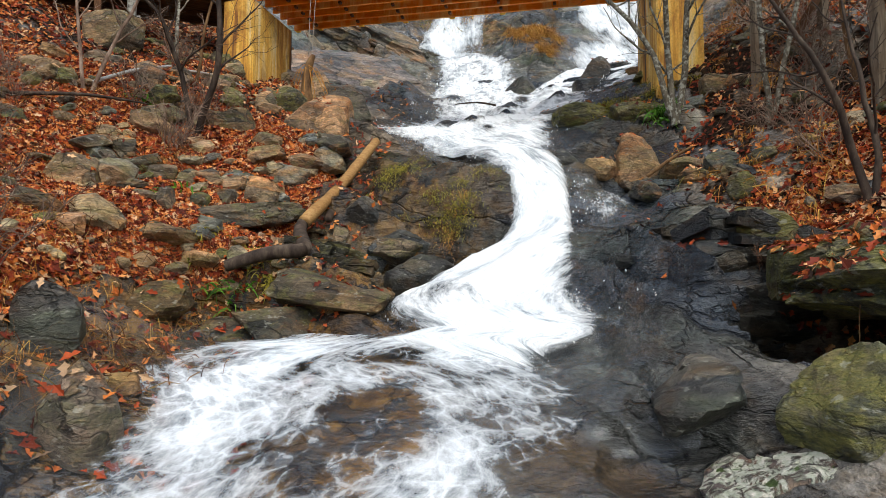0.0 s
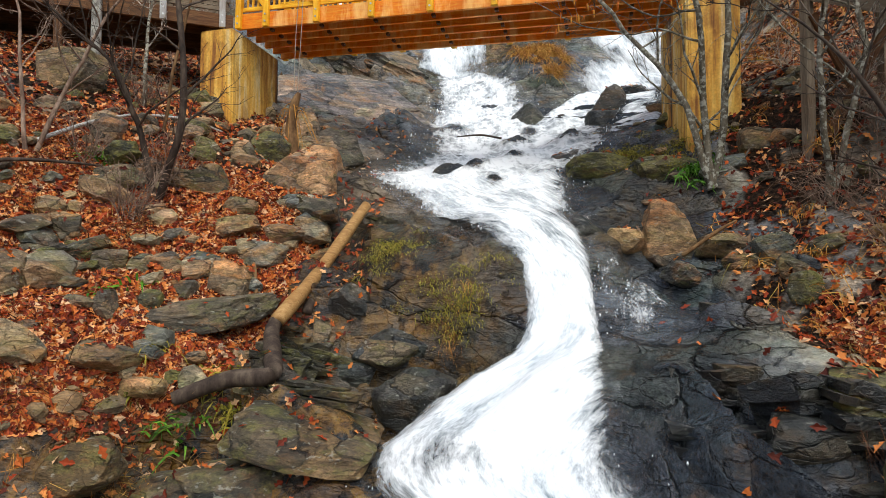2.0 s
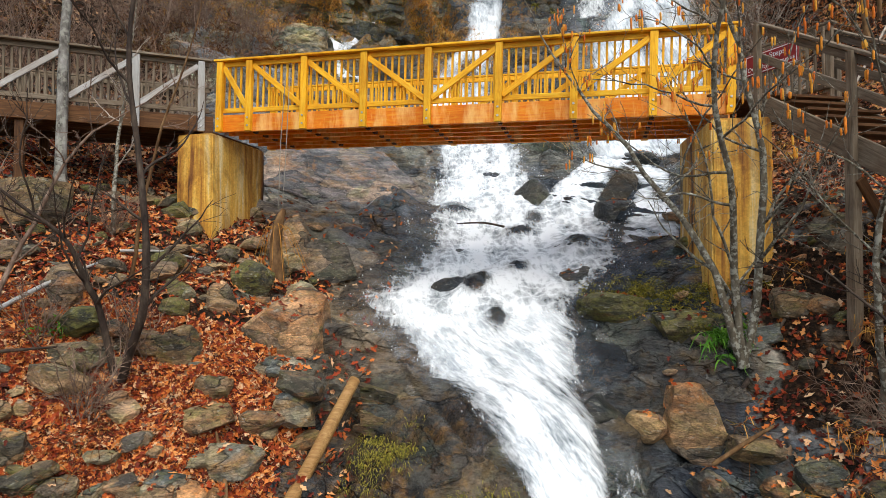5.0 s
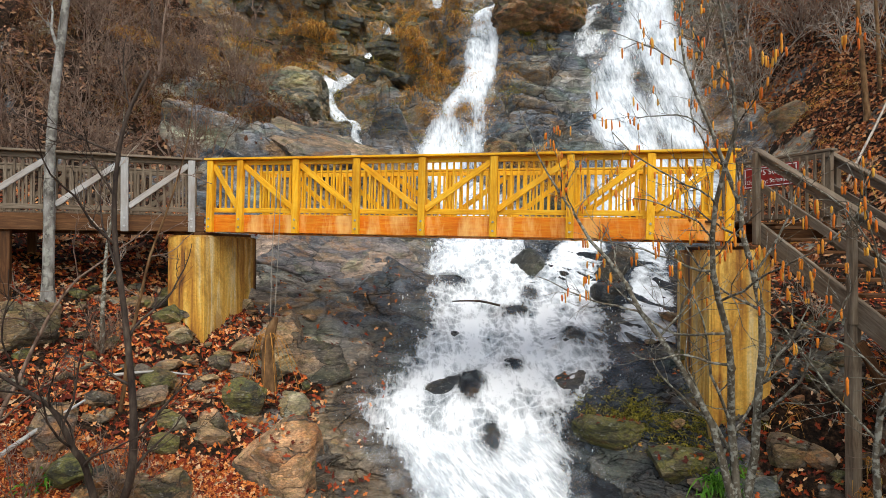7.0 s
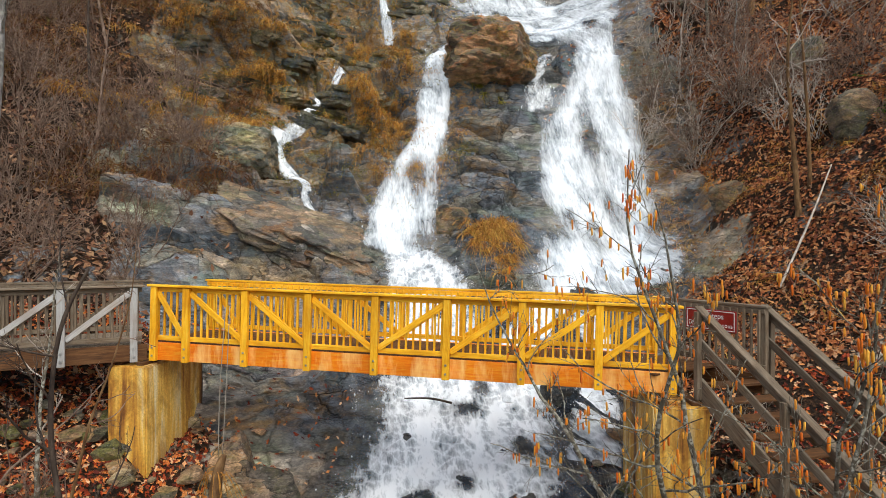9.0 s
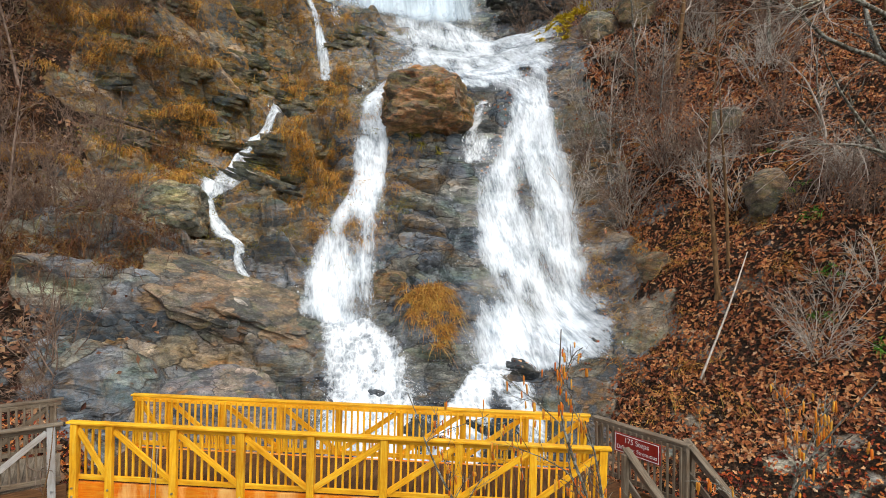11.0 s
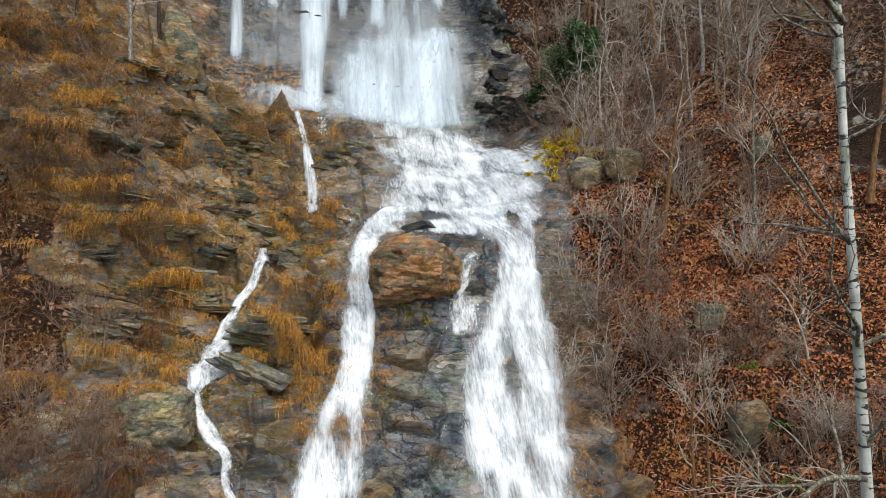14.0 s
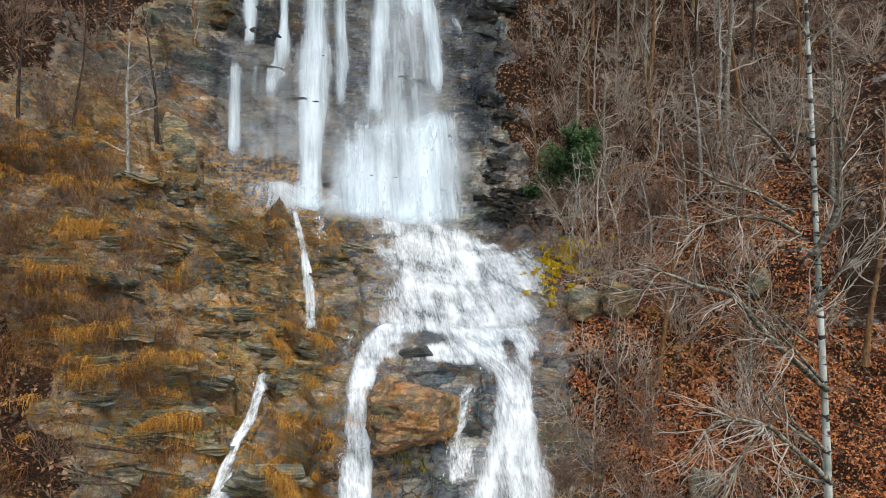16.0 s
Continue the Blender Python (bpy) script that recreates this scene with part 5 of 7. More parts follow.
def rock(x, y, z, w, h, material):
    seed = int(x * 131 + y * 977 + z * 31)
    rng = random.Random(seed)
    worn = material in (STONE_DARK, STONE_HUMP, STONE_SLAB)
    h *= 0.7 if material == STONE_DARK and y > 19 else 1.0
    sink = 0.34 if material == STONE_DARK and y > 9 else 0.12 if worn else 0.0
    ob = new("boulder", rock_mesh(seed, w, w * rng.uniform(0.75, 1.0), h, material, 5 if w > 2 else 4 if w > 0.6 else 3, worn))
    ob.matrix_world = pose(x, y, z - sink * h, rng.uniform(-8, 8), rng.uniform(-10, 10), rng.uniform(-25, 25))
    return tagged(ob, ROCK_LABELS[material.name], "boulder")


rock(-2.30, 11.18, 5.95, 1.08, 0.99, STONE_RUST)
rock(-2.24, 13.93, 6.82, 0.96, 0.85, STONE_RUST)
rock(-2.88, 8.42, 3.84, 1.29, 0.35, STONE)
rock(-2.67, 8.82, 4.18, 0.51, 0.51, STONE_RUST)
rock(-2.46, 9.31, 4.55, 0.62, 0.38, STONE_PALE)
rock(-3.30, 12.35, 6.56, 0.69, 0.54, STONE_MOSS)
rock(-3.10, 8.84, 4.42, 0.42, 0.29, STONE_PALE)
rock(-3.80, 10.62, 5.68, 0.57, 0.57, STONE)
rock(-4.24, 10.60, 5.76, 0.69, 0.42, STONE)
rock(-4.09, 8.55, 4.42, 0.43, 0.32, STONE)
rock(-3.56, 7.54, 3.92, 0.26, 0.37, STONE_RUST)
rock(-3.71, 8.59, 4.35, 0.28, 0.31, STONE_PALE)
rock(-4.80, 9.95, 5.66, 0.68, 0.41, STONE)
rock(-3.49, 11.64, 6.34, 0.39, 0.46, STONE_RUST)
rock(-2.94, 9.68, 4.93, 0.62, 0.33, STONE)
rock(-2.37, 9.94, 4.82, 0.56, 0.30, STONE)
rock(-6.77, 11.89, 7.84, 1.08, 0.94, STONE)
rock(-0.65, 8.49, 3.41, 0.75, 0.40, STONE_DARK)
rock(-2.33, 10.66, 5.42, 0.57, 0.29, STONE_PALE)
rock(-1.50, 8.71, 3.54, 0.25, 0.38, STONE)
rock(-1.14, 8.85, 3.99, 0.52, 0.45, STONE_DARK)
rock(-2.99, 10.10, 5.24, 0.46, 0.35, STONE)
rock(-3.14, 8.42, 4.10, 0.30, 0.27, STONE)
rock(-4.82, 8.80, 4.86, 0.39, 0.39, STONE)
rock(3.37, 10.16, 4.82, 0.99, 0.99, STONE_RUST)
rock(2.66, 10.00, 4.76, 0.53, 0.39, STONE_RUST)
rock(3.82, 9.42, 4.65, 0.63, 0.33, STONE)
rock(4.09, 8.63, 4.60, 0.45, 0.34, STONE_PALE)
rock(4.84, 10.38, 6.33, 0.57, 0.40, STONE)
rock(3.95, 7.68, 4.15, 0.36, 0.39, STONE_MOSS)
rock(3.68, 8.57, 4.45, 0.37, 0.26, STONE)
rock(4.20, 8.07, 4.41, 0.55, 0.19, STONE_DARK)
rock(3.25, 9.24, 4.29, 0.61, 0.31, STONE)
rock(2.12, 10.21, 5.04, 0.66, 0.43, STONE_DARK)
rock(2.80, 11.87, 6.14, 0.93, 0.42, STONE_MOSS)
rock(3.59, 10.93, 6.02, 0.93, 0.42, STONE_MOSS)
rock(2.24, 3.15, 2.24, 0.66, 0.58, STONE_MOSS)
rock(1.92, 3.20, 1.80, 1.00, 0.40, STONE_LICHEN)
rock(2.97, 5.53, 3.35, 0.58, 0.57, STONE_MOSS)
rock(2.58, 5.60, 3.16, 0.59, 0.28, STONE_DARK)
rock(-2.19, 3.58, 2.09, 0.49, 0.66, STONE_RUST)
rock(-2.39, 4.42, 2.19, 0.25, 0.17, STONE_RUST)
rock(-2.93, 6.22, 2.71, 0.64, 0.39, STONE_HUMP)
rock(-4.77, 7.61, 4.26, 0.88, 0.54, STONE)
rock(-3.38, 7.15, 3.46, 0.70, 0.32, STONE)
rock(-2.34, 6.59, 2.37, 0.85, 0.29, STONE_HUMP)
rock(-3.04, 4.47, 2.67, 0.46, 0.48, STONE_DARK)
rock(2.71, 13.54, 6.74, 1.11, 0.63, STONE_DARK)
rock(4.03, 16.02, 8.31, 0.74, 0.67, STONE_DARK)
rock(2.36, 18.41, 8.91, 0.86, 1.07, STONE_DARK)
rock(4.40, 16.95, 8.90, 0.80, 1.10, STONE_DARK)
rock(0.35, 14.01, 6.51, 0.99, 0.93, STONE_DARK)
rock(-3.01, 14.11, 7.20, 0.83, 1.17, STONE_RUST)
rock(5.76, 20.78, 10.38, 0.90, 0.66, STONE_DARK)
rock(6.06, 20.12, 10.21, 0.98, 0.78, STONE_DARK)
rock(8.55, 20.10, 10.75, 1.00, 0.90, STONE_DARK)
rock(2.13, 23.20, 12.55, 1.19, 1.07, STONE)
rock(-5.82, 25.88, 15.39, 2.66, 1.95, STONE_PALE)
rock(-6.75, 25.82, 15.72, 0.82, 0.93, STONE_PALE)
rock(15.37, 23.05, 18.71, 1.22, 1.11, STONE_PALE)
rock(13.71, 30.34, 24.75, 1.85, 1.34, STONE_PALE)
rock(13.86, 30.97, 25.17, 1.74, 1.16, STONE_PALE)
rock(15.01, 29.34, 25.28, 1.94, 1.53, STONE)
rock(21.27, 27.43, 26.09, 0.96, 1.36, STONE)
rock(27.78, 31.69, 34.23, 1.60, 1.03, STONE)
rock(-8.39, 42.43, 34.11, 1.76, 3.51, STONE_PALE)
rock(10.81, 20.65, 13.19, 0.96, 1.15, STONE)
rock(14.40, 19.61, 15.62, 1.13, 1.32, STONE)
rock(-1.24, 7.03, 2.80, 1.55, 0.47, STONE_HUMP)
rock(-1.68, 6.65, 2.48, 1.10, 0.43, STONE_HUMP)
rock(-0.68, 8.51, 3.30, 0.78, 0.32, STONE)
rock(-1.09, 8.38, 3.16, 0.71, 0.39, STONE_DARK)
rock(-0.29, 7.91, 2.98, 0.81, 0.48, STONE_DARK)
rock(4.38, 29.34, 20.04, 4.55, 2.75, STONE_BLOCK)
rock(7.25, 29.53, 19.70, 1.86, 2.12, STONE_DARK)
rock(5.56, 33.20, 22.53, 2.45, 1.12, STONE_DARK)



# ---------------------------------------------------------------- layered ledges of the bedrock
def ledge_mesh(seed, material):
    """A stack of broken plates, one wide, one deep and one high, its front edges stepped and jagged."""
    rng = random.Random(seed)
    vs, fs = [], []
    z = -0.5
    layers = rng.choice((3, 4, 5))
    for k in range(layers):
        thick = (1.0 / layers) * rng.uniform(0.75, 1.2)
        half, front, shift = rng.uniform(0.32, 0.52), rng.uniform(0.25, 0.52), rng.uniform(-0.12, 0.12)
        n = 9
        ring = [(half * (2 * i / (n - 1) - 1) + shift + rng.uniform(-0.02, 0.02), -front * (0.35 + 0.65 * math.sin(math.pi * (i + 0.6) / (n + 0.2)) ** 0.35) + rng.uniform(-0.14, 0.12)) for i in range(n)]
        ring += [(half * 0.8 + shift, 0.5), (-half * 0.8 + shift, 0.5)]
        m, base = len(ring), len(vs)
        lean = rng.uniform(-0.25, 0.25)
        vs += [(x * 0.95, y * 0.9 + 0.03, z + rng.uniform(-0.3, 0.1) * thick + lean * x) for x, y in ring] + [(x, y, z + thick * rng.uniform(0.55, 1.15) + lean * x) for x, y in ring]
        for i in range(m):
            j = (i + 1) % m
            fs.append((base + i, base + j, base + m + j, base + m + i))
        fs.append(tuple(base + m + i for i in range(m)))
        fs.append(tuple(base + i for i in reversed(range(m))))
        z += thick * 0.98
    me = bpy.data.meshes.new("ledge")
    me.from_pydata(vs, [], fs)
    me.materials.append(material)
    return me


LEDGE_TUFTS = []


def ledges(count, seed, zone, wide, tall, material, thr, dip=11.0, freq=0.3, inset=0.22, dry=True):
    rng = np.random.default_rng(seed)
    kinds = [ledge_mesh(seed * 10 + k, material) for k in range(8)]
    b = rng.uniform(zone[0], zone[1], count * 60)
    x = across(rng.uniform(zone[2], zone[3], count * 60), b)
    clear = np.max([bed(x + e, b) for e in (-0.5 * wide[0], 0.0, 0.5 * wide[0])], axis=0) < 0.02
    ok = (fbm(x * freq, b * freq * 1.3, seed, 3) > thr) & clear & (bank(x, b) < 0.6)
    x, b = x[ok][:count], b[ok][:count]
    for p in on_ground(x, b):
        w, h = float(rng.uniform(*wide)), float(rng.uniform(*tall))
        d = w * rng.uniform(0.35, 0.6)
        m = pose(p[0], p[1] + inset * d, p[2] + 0.1 * h, rng.uniform(-14, 10), dip + rng.uniform(-10, 10), rng.uniform(-26, 26)) @ Matrix.Diagonal((w, d, h, 1))
        ob = new("ledge", kinds[int(rng.integers(8))])
        ob.parent = HILL
        ob.matrix_basis = m
        if dry:
            for k in range(int(rng.integers(1, 5))):
                LEDGE_TUFTS.append(tuple(m @ Vector((rng.uniform(-0.45, 0.45), rng.uniform(-0.46, -0.1), 0.5))))


ledges(160, 3, (27, 51, -0.78, -0.10), (0.9, 3.6), (0.3, 1.0), STONE_LEDGE, -0.1, inset=0.36)
ledges(34, 4, (24, 50, 0.24, 0.42), (1.0, 2.6), (0.3, 0.9), STONE_DARK, -0.3, dry=False)
ledges(26, 5, (50, 67, -0.42, -0.2), (1.4, 3.4), (0.4, 0.9), STONE_LEDGE, -0.3)
ledges(24, 6, (50, 67, 0.16, 0.3), (1.2, 3.0), (0.4, 0.9), STONE_DARK, -0.3, dry=False)
ledges(9, 7, (3.0, 6.6, 0.24, 0.42), (0.7, 1.5), (0.2, 0.4), STONE_DARK, -0.4, 6.0, inset=0.46, dry=False)
ledges(12, 8, (3.6, 9.5, -0.34, -0.12), (0.5, 1.1), (0.18, 0.36), STONE_HUMP, -0.4, 6.0, inset=0.42, dry=False)
rock(3.55, 4.20, 2.98, 2.10, 0.50, STONE_MOSS)
rock(2.01, 4.74, 2.46, 0.75, 0.34, STONE_DARK)
rock(1.87, 4.00, 2.32, 0.60, 0.26, STONE_DARK)
rock(2.83, 5.55, 2.58, 0.80, 0.36, STONE_DARK)
rock(1.64, 3.74, 2.26, 0.70, 0.28, STONE_DARK)
rock(3.02, 5.41, 2.74, 0.70, 0.34, STONE_DARK)
rock(2.92, 4.62, 3.02, 0.80, 0.50, STONE_MOSS)
rock(3.45, 4.40, 3.10, 0.95, 0.46, STONE_MOSS)
rock(4.00, 4.20, 3.22, 0.95, 0.55, STONE_MOSS)
slab = tagged(new("rock_slab", rock_mesh(72, 5.0, 3.4, 1.1, STONE_SLAB, 5)), "smooth wet rock slab stained orange and purple", "rock")
slab.matrix_world = pose(-2.88, 18.26, 9.12, 38, 12, 4)
shelf = tagged(new("rock_slab", rock_mesh(75, 5.6, 3.0, 1.5, STONE_FACE, 5)), "thick brown rock slab overhanging an orange stained face", "rock")
shelf.matrix_world = pose(-2.95, 22.35, 12.05, 14, 28, -10)


def hanging_roots():
    rng = random.Random(6)
    rt = thing("hanging_roots", pose(2.7, 3.75, 3.0), "thin brown roots hanging from the mossy overhang", "roots")
    for k in range(9):
        x, ln = rng.uniform(-0.35, 0.5), rng.uniform(0.2, 0.75)
        tube_object("root", [((x, 0.1, 0.12), 0.004), ((x + rng.uniform(-.03, .03), -0.06, 0.0), 0.004), ((x + rng.uniform(-.05, .05), -0.08, -0.5 * ln), 0.003), ((x + rng.uniform(-.07, .07), -0.06, -ln), 0.002)], 4, BARK_BROWN, rt)


def small_stones():
    rng = np.random.default_rng(5)
    mats = (STONE, STONE_RUST, STONE_RUST, STONE_PALE, STONE_MOSS)
    kinds = [rock_mesh(900 + k, 1.0, 0.8, 0.55, mats[k % 5], 2) for k in range(15)]
    count = 0
    while count < 400:
        b = rng.uniform(3.5, 14)
        left = rng.random() < 0.8
        x = rng.uniform(-6.8, -1.6) if left else rng.uniform(2.6, 6.0)
        if float(bank(np.array([x]), np.array([b]))[0]) < 0.3 and rng.random() < 0.7:
            continue
        k = int(rng.integers(15))
        s = float(np.clip(rng.lognormal(-1.35, 0.55), 0.09, 0.7))
        p = on_ground(x, b, 0.05 * s)[0]
        ob = new("stone", kinds[k])
        ob.matrix_world = pose(*p, rng.uniform(-20, 25), rng.uniform(-20, 20), rng.uniform(0, 360)) @ Matrix.Diagonal((s, s, s * rng.uniform(0.6, 1.3), 1))
        tagged(ob, "small angular stone among fallen leaves", "stone", "stones on the banks")
        count += 1


small_stones()


# ---------------------------------------------------------------- fallen log, snag, sticks
def tube_object(name, path, sides, material, parent=None, bend=0.0, seed=1):
    pts = [(Vector(p), r) for p, r in path]
    full = []
    for i in range(len(pts) - 1):
        for k in range(5):
            t = k / 5
            p0, p1, p2, p3 = (pts[max(i - 1, 0)][0], pts[i][0], pts[i + 1][0], pts[min(i + 2, len(pts) - 1)][0])
            q = 0.5 * ((2 * p1) + (p2 - p0) * t + (2 * p0 - 5 * p1 + 4 * p2 - p3) * t * t + (3 * p1 - p0 - 3 * p2 + p3) * t ** 3)
            r = pts[i][1] * (1 - t) + pts[i + 1][1] * t
            full.append((q, r * (1 + 0.12 * noise.noise(q * 3 + Vector((seed, 0, 0))))))
    full.append(pts[-1])
    full = [(full[0][0], full[0][1] * 0.3)] + full + [(full[-1][0], full[-1][1] * 0.3)]
    vs, fs = tubes([full], sides)
    me = mesh_of(name, [tuple(v) for v in vs], fs, material, True)
    ob = new(name, me)
    if parent is not None:
        ob.parent = parent
    return ob


log = thing("fallen_log", pose(0, 0, 0), "bent barkless log, tan above and dark wet below, leaning over rocks", "log")
tube_object("upper_stem", [((-1.17, 10.25, 5.33), 0.075), ((-1.63, 9.2, 4.36), 0.085), ((-1.84, 8.55, 3.94), 0.09), ((-1.96, 8.30, 3.74), 0.09)], 12, LOG_WOOD, log)
tube_object("lower_stem", [((-1.85, 8.52, 3.92), 0.08), ((-1.99, 8.24, 3.66), 0.092), ((-1.82, 7.65, 3.42), 0.095), ((-1.70, 7.15, 3.30), 0.09), ((-2.12, 7.15, 3.26), 0.085), ((-2.58, 7.0, 3.10), 0.07)], 12, BARK_DARK, log)
tagged(tube_object("fallen_branch", [((-1.72, 8.75, 3.80), 0.07), ((-1.66, 9.0, 4.05), 0.075), ((-1.6, 9.35, 4.3), 0.06)], 8, BARK_DARK), "short dark broken branch beside the log", "branch")


def lying_stick(x0, b0, x1, b1, r, material, label, lift=0.08):
    a, c = on_ground(x0, b0, lift)[0], on_ground(x1, b1, lift + 0.1)[0]
    m = 0.5 * (a + c) + np.array((0.05, -0.03, 0.06))
    return tagged(tube_object("fallen_branch", [(tuple(a), r), (tuple(m), r * 0.9), (tuple(c), r * 0.5)], 7, material), label, "branch")


lying_stick(-5.9, 9.1, -5.1, 10.5, 0.035, PALE_WOOD, "pale bare stick lying on leaves")
lying_stick(-2.35, 6.9, -2.75, 8.0, 0.03, BARK_BROWN, "brown fallen stick on the rocks")
lying_stick(3.4, 8.1, 4.6, 9.4, 0.035, BARK_DARK, "dark fallen branch beside the stones")
lying_stick(3.2, 7.6, 3.9, 7.9, 0.03, BARK_BROWN, "weathered stick lying on stones")
lying_stick(9.1, 16.3, 11.6, 19.6, 0.03, TWIG, "pale fallen pole leaning on the slope", 0.3)
lying_stick(-10.2, 33.2, -7.6, 32.8, 0.10, BARK_DARK, "dark fallen trunk on the ledge", 0.25)
lying_stick(-6.4, 8.0, -4.9, 8.9, 0.03, BARK_DARK, "dark fallen stick on leaves")
lying_stick(-5.2, 11.2, -4.2, 11.6, 0.025, PALE_WOOD, "thin pale stick on leaves")
lying_stick(1.5, 15.1, 0.35, 15.3, 0.03, BARK_DARK, "dark branch caught in the stream", 0.25)


def snag():
    z = ground_z(-3.05, 13.0)
    sn = thing("tree_stump", pose(-3.05, 13.0, z - 0.2), "broken brown stump with hanging roots beside the pier", "stump")
    ob = tube_object("trunk", [((0, 0, 0), 0.20), ((0.03, 0, 0.4), 0.13), ((0.0, 0.02, 0.85), 0.11), ((0.06, 0, 1.25), 0.09), ((0.16, -0.02, 1.5), 0.04)], 10, BARK_BROWN, sn)
    rng = random.Random(4)
    for k in range(16):
        a = rng.uniform(0, 6.28)
        r = rng.uniform(0.25, 0.8)
        tube_object("hanging_root", [((0.03, 0, rng.uniform(0.7, 1.3)), 0.008), ((0.4 * r * math.cos(a), 0.4 * r * math.sin(a), 1.15), 0.006), ((r * math.cos(a), r * math.sin(a), rng.uniform(0.0, 0.7)), 0.004)], 4, STRAW, sn)


snag()


def cables():
    cb = thing("hanging_cable", pose(-3.0, 13.0, 7.9), "two thin grey cables hanging below the bridge", "cable")
    for k, dx in enumerate((0.0, 0.07)):
        tube_object("strand", [((dx, 0, 0), 0.008), ((dx * 1.5 + 0.03, 0, 1.2), 0.008), ((dx + 0.12, 0.02, 2.6), 0.008)], 5, CABLE, cb)


cables()


hanging_roots()


# ---------------------------------------------------------------- bare trees
def limb(rng, p, d, length, r0, r1, n, wobble, lift):
    path, q, e = [], Vector(p), Vector(d).normalized()
    for i in range(n + 1):
        t = i / n
        path.append((q.copy(), r0 + (r1 - r0) * t))
        e = (e + Vector((rng.gauss(0, wobble), rng.gauss(0, wobble), rng.gauss(0, wobble) + lift))).normalized()
        q = q + e * (length / n)
    return path


def offshoot(rng, path, f, tilt):
    i = min(int(f * (len(path) - 1)), len(path) - 2)
    p, r = path[i]
    d = (path[i + 1][0] - p).normalized()
    side = d.cross(Vector((rng.gauss(0, 1), rng.gauss(0, 1), rng.gauss(0, 1)))).normalized()
    return p, (d * math.cos(tilt) + side * math.sin(tilt)).normalized(), r


def tree_meshes(seed, height, r, stems, first, limbs, reach, twiggy, bark, twig, wobble=0.06, up=0.03):
    """Trunk, limbs and twigs of a leafless tree, rooted at the origin. stems: directions of the stems."""
    rng = random.Random(seed)
    trunks, boughs, twigs = [], [], []
    for d in stems:
        tr = limb(rng, (rng.uniform(-.04, .04), rng.uniform(-.04, .04), -0.25), d, height * rng.uniform(0.9, 1.05), r * rng.uniform(0.8, 1.0), r * 0.12, 16, wobble, up)
        tr[0] = (tr[0][0], tr[0][1] * 1.5)
        trunks.append(tr)
        for k in range(limbs):
            f = first + (0.97 - first) * (k + rng.random()) / limbs
            p, e, rr = offshoot(rng, tr, f, rng.uniform(0.6, 1.25))
            ln = reach * (1.15 - 0.75 * f) * rng.uniform(0.6, 1.3)
            bo = limb(rng, p, e, ln, rr * 0.5, 0.006, 9, 0.16, 0.05)
            boughs.append(bo)
            for j in range(twiggy):
                p2, e2, r2 = offshoot(rng, bo, rng.uniform(0.15, 0.95), rng.uniform(0.4, 1.0))
                tw = limb(rng, p2, e2, ln * rng.uniform(0.2, 0.5), max(0.005, r2 * 0.5), 0.003, 5, 0.18, 0.02)
                twigs.append(tw)
                for i in range(2):
                    p3, e3, r3 = offshoot(rng, tw, rng.uniform(0.2, 0.9), rng.uniform(0.4, 0.9))
                    twigs.append(limb(rng, p3, e3, ln * rng.uniform(0.1, 0.22), 0.004, 0.002, 3, 0.15, 0.0))
    out = []
    for paths, sides, mat, nm in [([t], 8, bark, "trunk") for t in trunks] + [([p], 5, twig, "limb") for p in boughs] + [(twigs, 3, twig, "crown")]:
        if paths:
            vs, fs = tubes(paths, sides)
            out.append((nm, mesh_of(nm, [tuple(v) for v in vs], fs, mat, True)))
    return out, twigs + boughs


def bare_tree(x, y, height, r, bark, twig, label, seed, stems=((0.03, 0, 1),), first=0.35, limbs=9, reach=1.6, twiggy=5, wobble=0.06, up=0.03, z=None):
    z = ground_z(x, y) if z is None else z
    tr = thing("bare_tree", pose(x, y, z), label, "tree")
    made, tips = tree_meshes(seed, height, r, stems, first, limbs, reach, twiggy, bark, twig, wobble, up)
    for nm, me in made:
        ob = under(nm, me, tr)
        if nm == "crown":
            tagged(ob, kind="stuff")
    return tr, tips


def hang_catkins(tree, tips, count, seed, low=0.0):
    rng = random.Random(seed)
    paths = []
    pool = [p for path in tips for p, r in path[1:] if p.z > low]
    for k in range(count):
        p = rng.choice(pool)
        ln = rng.uniform(0.07, 0.16)
        for j in range(rng.choice((1, 1, 2))):
            q = p + Vector((rng.uniform(-.02, .02), rng.uniform(-.02, .02), 0))
            paths.append([(q, 0.002), (q - Vector((0, 0, ln * 0.15)), 0.012), (q - Vector((rng.uniform(-.008, .008), 0, ln * 0.85)), 0.011), (q - Vector((0, 0, ln)), 0.002)])
    vs, fs = tubes(paths, 4)
    tagged(under("catkin_fringe", mesh_of("catkin_fringe", [tuple(v) for v in vs], fs, CATKIN, True), tree, "hanging orange catkins"), kind="stuff")


